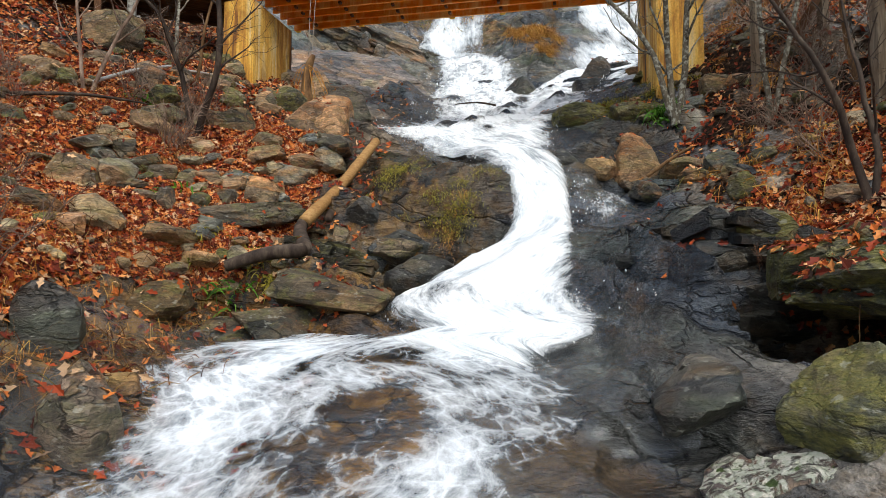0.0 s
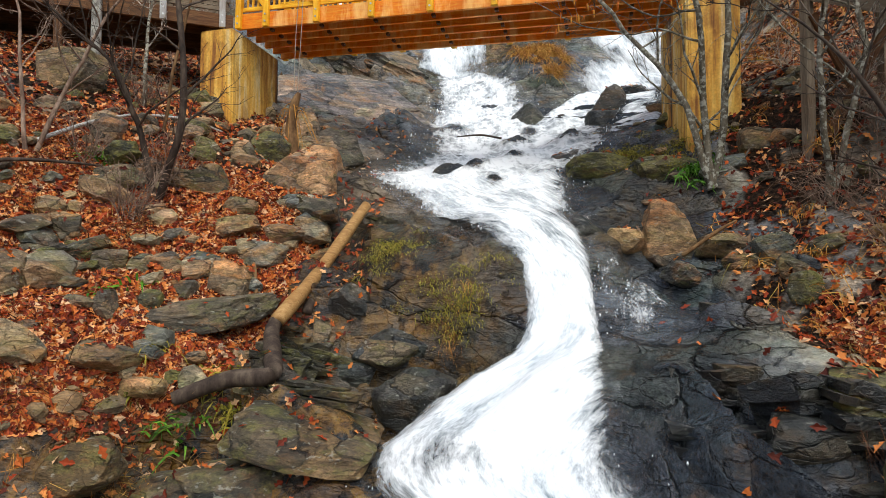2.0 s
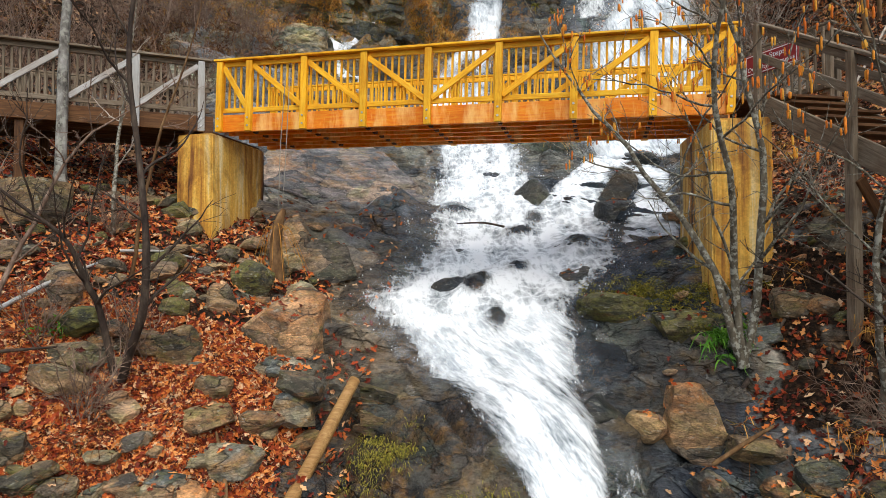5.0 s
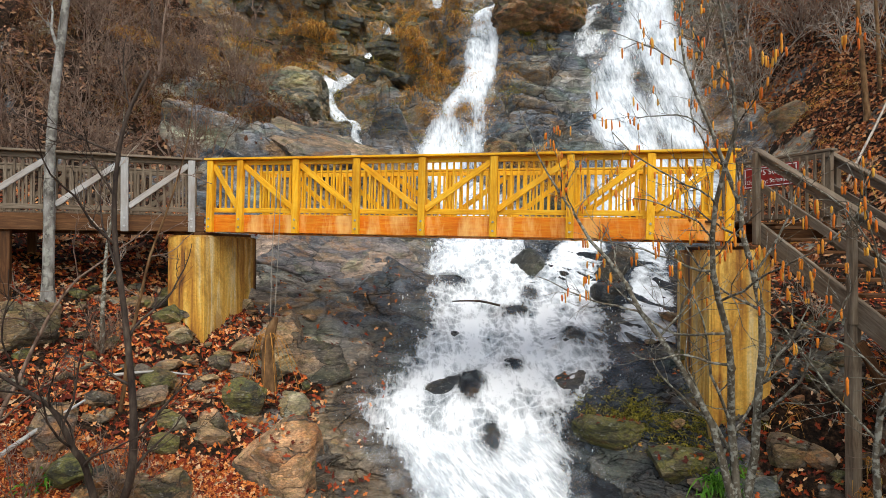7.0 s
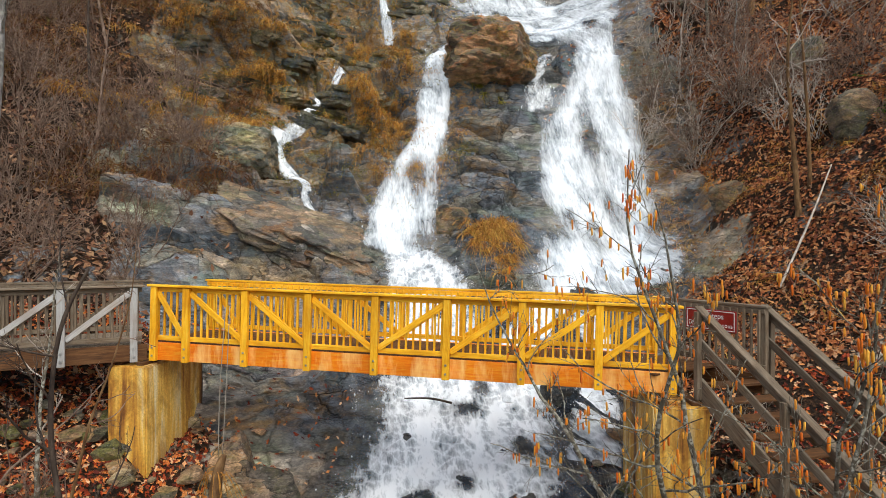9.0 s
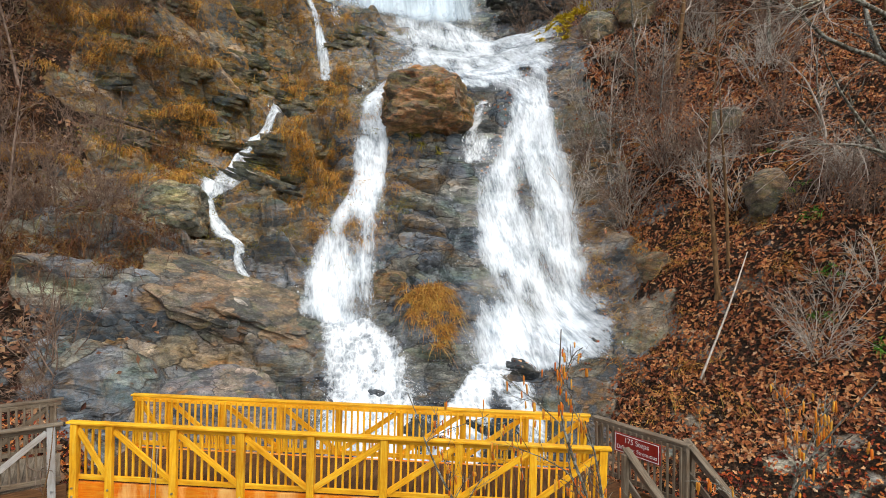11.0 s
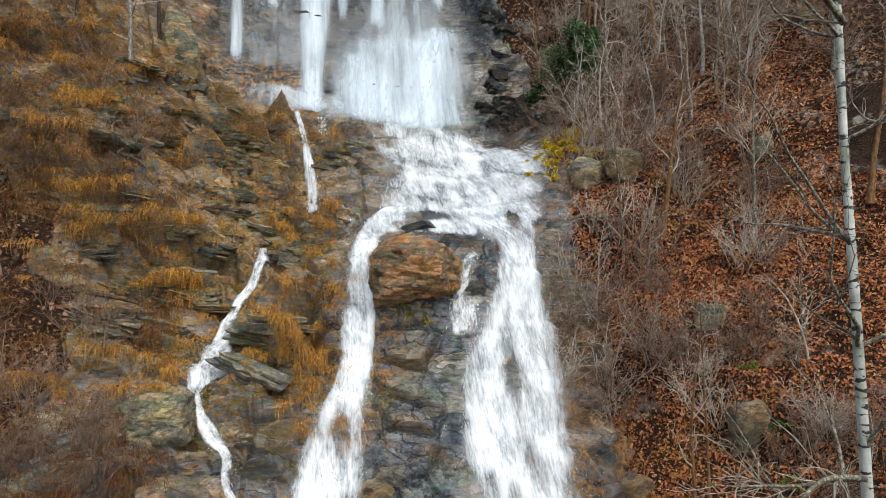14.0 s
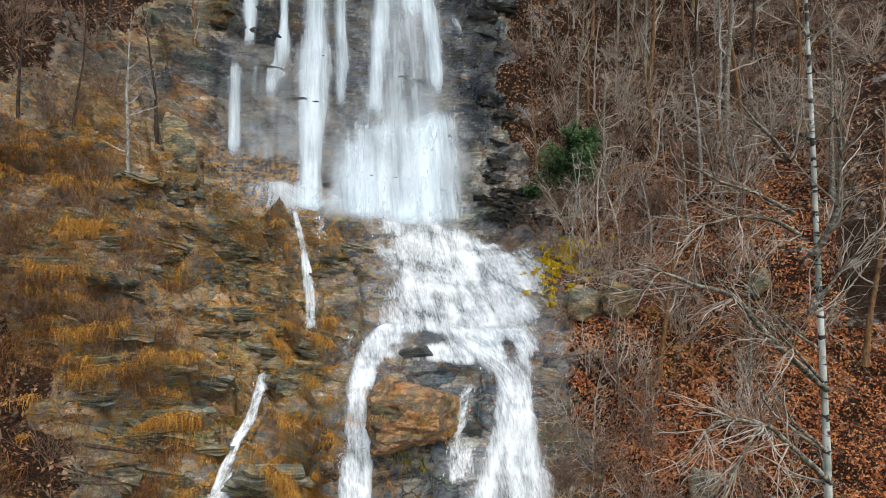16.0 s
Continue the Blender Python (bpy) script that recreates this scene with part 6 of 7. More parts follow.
# by the bridge
def drawn_tree(base, stems, bark, twig, label, seed, boughs=9, reach=1.5):
    """A leafless tree whose crooked stems follow the given points; each stem: points and its radius at the foot."""
    rng = random.Random(seed)
    tr = thing("bare_tree", pose(*base), label, "tree")
    twigs = []
    for points, r in stems:
        pts = [(Vector(p) - Vector(base), r * (1 - 0.72 * i / (len(points) - 1))) for i, p in enumerate(points)]
        tube_object("trunk", [(tuple(p), q) for p, q in pts], 8, bark, tr, seed=seed)
        fine = [(a.lerp(b, k / 4), q) for (a, q), (b, q2) in zip(pts, pts[1:]) for k in range(4)] + [pts[-1]]
        for k in range(boughs):
            p, e, q = offshoot(rng, fine, 0.28 + 0.70 * (k + rng.random()) / boughs, rng.uniform(0.5, 1.1))
            bo = limb(rng, p, e, reach * rng.uniform(0.5, 1.2), 0.5 * q, 0.005, 9, 0.15, 0.05)
            vs, fs = tubes([bo], 5)
            under("limb", mesh_of("limb", [tuple(v) for v in vs], fs, twig, True), tr)
            for j in range(6):
                p2, e2, q2 = offshoot(rng, bo, rng.uniform(0.2, 0.97), rng.uniform(0.4, 0.9))
                tw = limb(rng, p2, e2, reach * rng.uniform(0.2, 0.45), max(0.005, 0.5 * q2), 0.003, 5, 0.16, 0.02)
                twigs.append(tw)
                for i in range(2):
                    p3, e3, q3 = offshoot(rng, tw, rng.uniform(0.2, 0.9), rng.uniform(0.4, 0.9))
                    twigs.append(limb(rng, p3, e3, reach * rng.uniform(0.08, 0.2), 0.004, 0.002, 3, 0.15, 0.0))
    vs, fs = tubes(twigs, 3)
    tagged(under("crown", mesh_of("crown", [tuple(v) for v in vs], fs, twig, True), tr), kind="stuff")
    return tr, twigs


drawn_tree((-4.22, 9.95, 5.35), (
    (((-4.22, 9.95, 5.2), (-3.98, 9.75, 5.75), (-3.72, 9.58, 6.33), (-3.66, 9.52, 7.15), (-3.78, 9.55, 8.25), (-3.92, 9.55, 9.43), (-3.82, 9.55, 10.55), (-3.5, 9.55, 11.3)), 0.062),
    (((-4.22, 9.95, 5.2), (-4.36, 9.75, 6.3), (-4.44, 9.6, 6.65), (-4.59, 9.4, 7.2), (-4.97, 9.2, 7.58), (-5.37, 9.0, 7.97)), 0.05),
), BARK_DARK, BARK_DARK, "slender dark forked sapling rooted in the leafy bank", 11)
bare_tree(-4.75, 11.2, 5.2, 0.04, BARK_BROWN, TWIG_RED, "thin rusty brown sapling on the leafy bank", 12, ((0.02, 0, 1),), 0.25, 8, 0.9, 3)
bare_tree(-6.75, 12.6, 13.0, 0.105, BARK_PALE, BARK_PALE, "tall pale grey birch trunk beside the boardwalk", 13, ((-0.02, 0.0, 1),), 0.4, 9, 1.8, 4, 0.03, 0.02)
bare_tree(-5.6, 12.2, 4.6, 0.045, BARK_LICHEN, TWIG, "small lichen-spotted sapling in front of the boardwalk", 14, ((0.12, 0, 1),), 0.3, 8, 1.0, 4)
bare_tree(-5.9, 9.6, 4.8, 0.04, TWIG_RED, TWIG_RED, "thin bare sapling with reddish twigs on the bank", 15, ((-0.1, -0.1, 1), (0.2, 0.1, 1)), 0.2, 9, 1.3, 5, 0.08)
tree_d, tips_d = bare_tree(4.0, 10.0, 7.2, 0.062, BARK_LICHEN, BARK_LICHEN, "lichen-spotted many-stemmed alder with orange catkins beside the pier", 16,
                           ((-0.24, -0.10, 1), (-0.08, 0.0, 1), (0.30, -0.1, 1)), 0.16, 12, 2.2, 6, 0.11, 0.02)
hang_catkins(tree_d, tips_d, 330, 3, 2.6)
tree_e, tips_e = bare_tree(4.9, 8.8, 7.6, 0.05, BARK_LICHEN, BARK_LICHEN, "lichen-spotted alder with pale branches and orange catkins by the stairs", 17,
                           ((0.15, -0.1, 1), (-0.15, -0.2, 1)), 0.18, 13, 2.2, 6, 0.11, 0.02)
hang_catkins(tree_e, tips_e, 330, 4, 2.4)
bare_tree(4.5, 6.1, 3.6, 0.05, BARK_DARK, BARK_DARK, "dark bare sapling with drooping branches on the rocky bank", 18, ((0.25, 0.05, 1), (-0.1, 0.2, 0.9)), 0.3, 7, 1.4, 5, 0.1)
bare_tree(5.9, 8.2, 5.0, 0.06, BARK_BROWN, TWIG, "brown bare sapling under the stairs", 19, ((0.1, 0.1, 1),), 0.4, 8, 1.2, 4)

# tall tree close to the climb, and trees of the slopes
birch, birch_tips = bare_tree(9.85, 10.2, 27.5, 0.15, BIRCH, BARK_LICHEN, "tall pale birch with dark-marked bark on the bank", 21, ((-0.075, 0.0, 1),), 0.28, 24, 4.4, 7, 0.012, 0.004)
# long boughs of the birch, reaching out over the slope
def bough(points, r, seed):
    rng = random.Random(seed)
    base = birch.matrix_world.translation
    pts = [(Vector(p) - base, r * (1 - 0.8 * i / (len(points) - 1))) for i, p in enumerate(points)]
    ob = tube_object("limb", [(tuple(p), q) for p, q in pts], 6, BARK_LICHEN, birch)
    twigs = []
    for k in range(15):
        p, e, q = offshoot(rng, pts, rng.uniform(0.2, 0.99), rng.uniform(0.35, 0.9))
        tw = limb(rng, p + (pts[-1][0] - pts[0][0]) * 0.0, e, rng.uniform(0.5, 1.5), max(0.008, 0.45 * q), 0.004, 7, 0.16, -0.01)
        twigs.append(tw)
        for j in range(3):
            p2, e2, q2 = offshoot(rng, tw, rng.uniform(0.2, 0.95), rng.uniform(0.4, 0.9))
            twigs.append(limb(rng, p2, e2, rng.uniform(0.2, 0.6), 0.006, 0.003, 4, 0.15, 0.0))
    vs, fs = tubes(twigs, 3)
    tagged(under("crown", mesh_of("crown", [tuple(v) for v in vs], fs, TWIG, True), birch), kind="stuff")


bough(((8.08, 10.10, 26.63), (6.95, 9.95, 27.48), (6.19, 9.80, 28.14), (5.48, 9.65, 28.35), (4.88, 9.50, 28.55), (4.28, 9.35, 28.73)), 0.055, 300)
bough(((7.88, 10.25, 28.69), (7.99, 10.10, 29.02), (8.01, 9.95, 29.46), (7.89, 9.80, 30.19), (7.62, 9.65, 30.87)), 0.070, 301)
bough(((7.42, 10.00, 29.02), (6.82, 9.85, 29.24), (6.15, 9.70, 29.28), (5.52, 9.55, 29.18), (4.87, 9.40, 29.10)), 0.035, 302)
bough(((7.40, 10.10, 29.34), (6.61, 9.95, 29.63), (5.88, 9.80, 29.79), (5.13, 9.65, 30.11)), 0.035, 303)
bough(((8.00, 9.90, 25.27), (7.11, 9.75, 25.98), (6.55, 9.60, 26.35), (6.04, 9.45, 25.94), (5.68, 9.30, 25.52)), 0.050, 304)
bough(((6.86, 9.80, 26.21), (6.12, 9.65, 26.45), (5.55, 9.50, 26.37), (5.08, 9.35, 25.89)), 0.035, 305)
bough(((7.31, 10.10, 30.11), (6.87, 9.95, 30.42), (6.46, 9.80, 30.62), (6.07, 9.65, 30.87)), 0.040, 306)
bough(((7.80, 9.90, 26.83), (7.13, 9.75, 27.39), (6.54, 9.60, 27.81), (6.11, 9.45, 28.02)), 0.030, 307)
bough(((7.73, 10.10, 27.81), (8.09, 9.95, 28.45), (8.29, 9.80, 28.77), (8.64, 9.65, 28.96)), 0.030, 308)
bough(((8.77, 10.10, 18.19), (8.13, 9.95, 18.33), (7.60, 9.80, 18.35), (6.95, 9.65, 18.05), (6.26, 9.50, 17.80), (5.68, 9.35, 17.62)), 0.050, 309)
bough(((8.59, 10.00, 17.54), (7.66, 9.85, 17.72), (7.15, 9.70, 17.56), (6.59, 9.55, 17.32), (6.12, 9.40, 17.16)), 0.040, 310)
bough(((8.80, 10.20, 18.13), (8.08, 10.05, 18.24), (7.33, 9.90, 18.29), (6.61, 9.75, 18.42), (6.07, 9.60, 18.52), (5.55, 9.45, 18.66)), 0.040, 311)
bough(((8.82, 10.10, 15.39), (8.02, 9.95, 15.50), (7.35, 9.80, 15.47), (6.70, 9.65, 15.42)), 0.030, 312)


bare_tree(10.9, 17.3, 8.2, 0.085, BARK_BROWN, TWIG, "slim orange-brown tree on the leafy slope", 22, ((-0.06, 0, 1),), 0.45, 9, 2.0, 5, 0.03)
bare_tree(11.4, 17.5, 7.5, 0.07, BARK_BROWN, TWIG, "slim brown tree on the leafy slope", 23, ((0.0, 0, 1),), 0.45, 9, 1.8, 5, 0.03)
for k, (x, y, hgt, r, bark) in enumerate(((15.9, 27.3, 11, 0.15, BARK_BROWN), (17.5, 36.0, 10, 0.15, BARK_LICHEN), (14.2, 33.6, 6.5, 0.08, BARK_PALE), (15.0, 33.2, 6, 0.07, BARK_PALE), (24.0, 33.6, 13, 0.22, BARK_LICHEN), (22.5, 31.6, 9, 0.12, BARK_BROWN),
                                           (27.4, 41.8, 12, 0.2, BARK_DARK), (23.5, 41.3, 12, 0.2, BARK_BROWN), (29.0, 33.5, 12, 0.2, BARK_BROWN), (26.5, 28.6, 13, 0.16, BARK_LICHEN), (22.4, 22.6, 12, 0.15, BARK_BROWN),
                                           (18.6, 24.6, 9, 0.1, BARK_LICHEN), (20.0, 44.0, 9, 0.15, BARK_BROWN), (16.8, 46.8, 7, 0.12, BARK_LICHEN), (31.0, 40.0, 12, 0.2, BARK_DARK), (25.5, 47.5, 10, 0.16, BARK_LICHEN), (19.5, 30.5, 9, 0.1, BARK_LICHEN), (21.0, 36.5, 10, 0.13, BARK_BROWN))):
    bare_tree(x, y, hgt, r, bark, TWIG, "leafless grey-brown tree on the steep leafy slope", 30 + k, ((random.Random(k).uniform(-.1, .1), 0, 1),), 0.3, 11, hgt * 0.26, 6, 0.03, 0.015)
for k, (x, y, hgt, r, bark) in enumerate(((-10.4, 39.9, 12, 0.16, BARK_PALE), (-9.5, 42.3, 9, 0.16, BARK_DARK), (-8.0, 46.8, 8, 0.2, BARK_BROWN), (-13.5, 40.0, 9, 0.12, BARK_DARK), (-15.6, 38.8, 9, 0.12, BARK_DARK), (-9.2, 33.2, 6, 0.13, BARK_BROWN),
                                           (-12.5, 43.5, 9, 0.14, BARK_DARK), (-11.0, 25.0, 6, 0.07, BARK_DARK), (-9.4, 22.0, 5, 0.06, TWIG_RED), (-12.5, 29.5, 6, 0.08, TWIG_RED))):
    bare_tree(x, y, hgt, r, bark, TWIG_RED if k > 2 else TWIG, "leafless tree on the upper bank above the ledges", 60 + k, ((random.Random(k + 9).uniform(-.08, .08), 0, 1),), 0.3, 10, hgt * 0.24, 6, 0.03, 0.015)


rng_s = random.Random(77)
for k in range(22):
    b, u = rng_s.uniform(24, 56), rng_s.uniform(0.46, 0.9)
    x = float(across(u, b))
    p = on_ground(x, b)[0]
    hgt = rng_s.uniform(3.5, 8)
    bare_tree(float(p[0]), float(p[1]), hgt, 0.035 + 0.006 * hgt, rng_s.choice((BARK_LICHEN, BARK_PALE, TWIG)), TWIG, "thin pale leafless sapling on the steep slope", 200 + k,
              ((rng_s.uniform(-.25, .15), rng_s.uniform(-.2, .1), 1),), 0.2, 10, hgt * 0.36, 6, 0.06, 0.01, float(p[2]))


for k in range(12):
    b, u = rng_s.uniform(42, 66), rng_s.uniform(0.34, 0.85)
    p = on_ground(float(across(u, b)), b)[0]
    hgt = rng_s.uniform(9, 14)
    bare_tree(float(p[0]), float(p[1]), hgt, 0.07 + 0.007 * hgt, rng_s.choice((BARK_LICHEN, BARK_PALE, BARK_BROWN)), TWIG, "tall straight leafless tree on the upper slope", 260 + k,
              ((rng_s.uniform(-.08, .08), rng_s.uniform(-.05, .05), 1),), 0.4, 9, hgt * 0.22, 5, 0.025, 0.01, float(p[2]))


# ---------------------------------------------------------------- brush
def shrub_mesh(seed, material, stems=13, tall=2.2):
    rng = random.Random(seed)
    paths = []
    for k in range(stems):
        d = Vector((rng.gauss(0, 0.45), rng.gauss(0, 0.45), 1)).normalized()
        st = limb(rng, (rng.uniform(-.25, .25), rng.uniform(-.25, .25), -0.15), d, tall * rng.uniform(0.55, 1.1), 0.016, 0.005, 7, 0.12, 0.0)
        paths.append(st)
        for j in range(7):
            p, e, r = offshoot(rng, st, rng.uniform(0.25, 0.95), rng.uniform(0.4, 1.1))
            tw = limb(rng, p, e, tall * rng.uniform(0.12, 0.38), 0.009, 0.004, 4, 0.2, -0.02)
            paths.append(tw)
            p, e, r = offshoot(rng, tw, rng.uniform(0.2, 0.8), rng.uniform(0.4, 1.0))
            paths.append(limb(rng, p, e, tall * rng.uniform(0.06, 0.16), 0.006, 0.003, 2, 0.1, 0.0))
    vs, fs = tubes(paths, 3)
    return mesh_of("crown", [tuple(v) for v in vs], fs, material, True)


def brush(count, seed, zone, materials, label, size, group):
    """Leafless bushes over a zone: (b from, b to, lane from, lane to)."""
    rng = np.random.default_rng(seed)
    kinds = []
    for k, mat in enumerate(materials * 2):
        t = thing("bare_bush", pose(0, 0, -40), label, "bush", group)
        tagged(under("crown", shrub_mesh(seed * 7 + k, mat), t), kind="stuff")
        kinds.append(t)
    used = set()
    for k in range(count):
        b = rng.uniform(zone[0], zone[1])
        u = rng.uniform(zone[2], zone[3])
        x = float(across(u, b))
        p = on_ground(x, b)[0]
        s = rng.uniform(*size)
        m = pose(*p, rng.uniform(-12, 12), rng.uniform(-12, 12), rng.uniform(0, 360))
        i = k % len(kinds)
        if i in used:
            ob = copy_thing(kinds[i], m)
        else:
            ob = kinds[i]
            ob.matrix_basis = m
            used.add(i)
        ob.scale = (s, s, s)


brush(80, 2, (25, 46, 0.42, 0.85), (TWIG_RED, TWIG_RED, TWIG), "dense leafless grey bush on the steep slope", (0.8, 1.7), "bushes on the slope")
brush(130, 3, (40, 69, 0.30, 1.12), (TWIG, TWIG_RED, TWIG_RED), "leafless brown bush on the upper slope", (0.9, 1.8), "bushes on the slope")
brush(24, 4, (15, 27, 0.62, 1.0), (TWIG_RED, TWIG), "sparse leafless bush among fallen leaves", (0.5, 1.1), "bushes on the slope")
brush(60, 5, (17, 36, -1.0, -0.58), (TWIG_RED, TWIG_RED), "dense reddish leafless bush above the boardwalk", (0.6, 1.3), "bushes left of the falls")
brush(60, 6, (36, 64, -1.0, -0.55), (TWIG_RED, TWIG_RED), "dense leafless bush on the upper bank", (0.8, 1.6), "bushes left of the falls")
brush(16, 7, (3, 13, -0.85, -0.5), (TWIG_RED,), "small leafless bush on the leafy bank", (0.35, 0.7), "bushes on the bank")
brush(14, 8, (6, 12, 0.42, 0.75), (TWIG_RED, TWIG), "small leafless bush on the rocky bank", (0.35, 0.7), "bushes on the bank")


# ---------------------------------------------------------------- fallen leaves
def normals(x, b, e=0.12):
    gx = on_ground(x + e, b) - on_ground(x - e, b)
    gb = on_ground(x, b + e) - on_ground(x, b - e)
    n = np.cross(gx, gb)
    return n / np.linalg.norm(n, axis=1, keepdims=True)


def leaf_frames(rng, n, tilt):
    """Random axes across and along each leaf, lying roughly on the ground."""
    k = len(n)
    n = n + rng.normal(0, tilt, (k, 3))
    n /= np.linalg.norm(n, axis=1, keepdims=True)
    r = rng.normal(0, 1, (k, 3))
    a = np.cross(n, r)
    a /= np.linalg.norm(a, axis=1, keepdims=True)
    return a, np.cross(n, a), n


HALF = ((0.0, 0.02), (0.22, 0.20), (0.38, 0.11), (0.58, 0.30), (0.74, 0.13), (1.0, 0.0))


def leaf_litter(name, count, zone, size, material, seed, keep, label, lobed=True, tilt=0.45):
    rng = np.random.default_rng(seed)
    b = rng.uniform(zone[0], zone[1], count * 4)
    u = rng.uniform(zone[2], zone[3], count * 4)
    x = across(u, b)
    d = keep(x, b, rng)
    x, b = x[d][:count], b[d][:count]
    c = on_ground(x, b, 0.02) + rng.normal(0, 0.008, (len(x), 3))
    a, s, n = leaf_frames(rng, normals(x, b), tilt)
    L = rng.uniform(size[0], size[1], len(x))[:, None]
    fold = rng.uniform(0.1, 0.8, len(x))[:, None]
    curl = rng.uniform(-0.3, 0.5, len(x))[:, None]
    if lobed:
        out = [(0.0, 0.0)] + [(p, q) for p, q in HALF[1:-1]] + [(1.0, 0.0)] + [(p, -q) for p, q in HALF[-2:0:-1]]
        faces = np.array([(0, 1, 2, 3, 4, 5), (0, 5, 6, 7, 8, 9)])
    else:
        out = [(0.0, 0.0), (0.5, 0.28), (1.0, 0.0), (0.5, -0.28)]
        faces = np.array([(0, 1, 2), (0, 2, 3)])
    vs = np.stack([c + L * ((p - 0.5) * a + q * s + (abs(q) * fold + curl * (p - 0.5) ** 2) * n) for p, q in out], axis=1)
    idx = (np.arange(len(x))[:, None, None] * len(out) + faces[None]).reshape(-1, faces.shape[1])
    ob = new(name, mesh_of(name, vs.reshape(-1, 3), idx, material))
    return tagged(ob, label, "fallen leaves", kind="stuff")


def on_banks(x, b, rng):
    m = bank(x, b) * (0.55 + 0.9 * fbm(x * 0.9, b * 0.9, 71, 3) + 0.25) + 0.03
    return rng.random(len(x)) < m


leaf_litter("fallen_leaves", 110000, (1.5, 10, -1.05, -0.2), (0.065, 0.145), LEAVES, 1, on_banks, "orange and red fallen oak leaves covering the bank")
leaf_litter("fallen_leaves", 15000, (9, 17, -1.0, -0.2), (0.08, 0.15), LEAVES, 2, on_banks, "red-brown fallen oak leaves under the boardwalk")
leaf_litter("fallen_leaves", 9000, (3.3, 7.5, 0.38, 0.95), (0.07, 0.15), LEAVES, 31, lambda x, b, rng: rng.random(len(x)) < 0.45 + 1.2 * fbm(x * 0.9, b * 0.9, 75, 2), "orange fallen leaves heaped on the rocky bank")
leaf_litter("fallen_leaves", 11000, (3, 14, 0.2, 0.95), (0.07, 0.14), LEAVES, 3, on_banks, "red-brown fallen leaves among stones")
leaf_litter("fallen_leaves", 36000, (14, 32, 0.36, 1.1), (0.09, 0.19), LEAVES_MID, 4, on_banks, "brown and rust fallen leaves covering the steep slope")
leaf_litter("fallen_leaves", 30000, (28, 48, 0.2, 1.0), (0.12, 0.24), LEAVES_MID, 9, on_banks, "rust fallen leaves covering the slope", False)
leaf_litter("fallen_leaves", 36000, (38, 71, 0.2, 1.2), (0.14, 0.28), LEAVES_FAR, 5, on_banks, "brown fallen leaves covering the upper slope", False)
leaf_litter("fallen_leaves", 13000, (15, 66, -1.05, -0.4), (0.14, 0.27), LEAVES_FAR, 6, on_banks, "brown fallen leaves on the upper bank", False)


# ---------------------------------------------------------------- grass, moss and ferns
def blades(rng, roots, length, width, droop, spread, per):
    """Curved blades in tufts round the roots; returns points and quads."""
    k = len(roots) * per
    base = np.repeat(roots, per, axis=0) + rng.normal(0, spread, (k, 3)) * (1, 1, 0.5)
    d = rng.normal(0, 0.55, (k, 3)) + (0, -0.45, 0.75)
    d /= np.linalg.norm(d, axis=1, keepdims=True)
    L = rng.uniform(length[0], length[1], k)[:, None]
    side = np.cross(d, rng.normal(0, 1, (k, 3)))
    side /= np.linalg.norm(side, axis=1, keepdims=True)
    g = np.array((0, -0.1, -1.0))
    rows = []
    for t, w in ((0.0, 1.0), (0.35, 0.9), (0.7, 0.6), (1.0, 0.12)):
        p = base + d * L * t + g * L * droop * t * t
        rows += [p - side * width * w, p + side * width * w]
    vs = np.stack(rows, axis=1).reshape(-1, 3)
    f = np.array([(0, 1, 3, 2), (2, 3, 5, 4), (4, 5, 7, 6)])
    return vs, (np.arange(k)[:, None, None] * 8 + f[None]).reshape(-1, 4)


def grass(name, x, b, length, width, droop, spread, per, material, seed, label, category="grass"):
    rng = np.random.default_rng(seed)
    roots = on_ground(np.asarray(x, float), np.asarray(b, float), 0.02)
    vs, fs = blades(rng, roots, length, width, droop, spread, per)
    return tagged(new(name, mesh_of(name, vs, fs, material)), label, category, kind="stuff")


def scatter(seed, count, zone, thr, freq=0.35):
    rng = np.random.default_rng(seed)
    b = rng.uniform(zone[0], zone[1], count * 8)
    x = across(rng.uniform(zone[2], zone[3], count * 8), b)
    ok = fbm(x * freq, b * freq, seed, 3) > thr
    return x[ok][:count], b[ok][:count]


def shelves(seed, count, zone):
    """Places along the lips of the bedding steps, where grass takes hold."""
    rng = np.random.default_rng(seed)
    b = rng.uniform(zone[0], zone[1], count * 30)
    x = across(rng.uniform(zone[2], zone[3], count * 30), b)
    h0 = macro(x, b)
    keep = np.zeros(len(x), bool)
    for thick, p, patch in bedding(x, b, h0)[:2]:
        keep |= (p > 0.80) & (p < 0.95) & (patch > 0.75)
    keep &= (fbm(x * 0.28, b * 0.28, seed, 3) > -0.14) & (bed(x, b) < 0.1)
    return x[keep][:count], b[keep][:count]


grass("dry_grass", *shelves(101, 1500, (27, 52, -0.85, -0.12)), (0.18, 0.55), 0.009, 1.4, 0.14, 38, STRAW, 1, "tufts of drooping golden dry grass on the ledges")
grass("dry_grass", *scatter(107, 900, (22, 50, -1.0, -0.48), -0.06), (0.3, 0.8), 0.011, 1.2, 0.3, 60, RUSSET, 21, "dark russet grass over the rocky bank")
grass("dry_grass", *scatter(102, 60, (24, 38, -0.20, 0.02), 0.08), (0.25, 0.6), 0.007, 1.1, 0.16, 60, STRAW, 2, "tufts of dry grass between the falls")
grass("dry_grass", *scatter(103, 200, (2, 9, -0.95, -0.32), 0.0, 0.8), (0.2, 0.6), 0.004, 0.7, 0.14, 20, RUSSET, 3, "thin dry grass stems on the leafy bank")
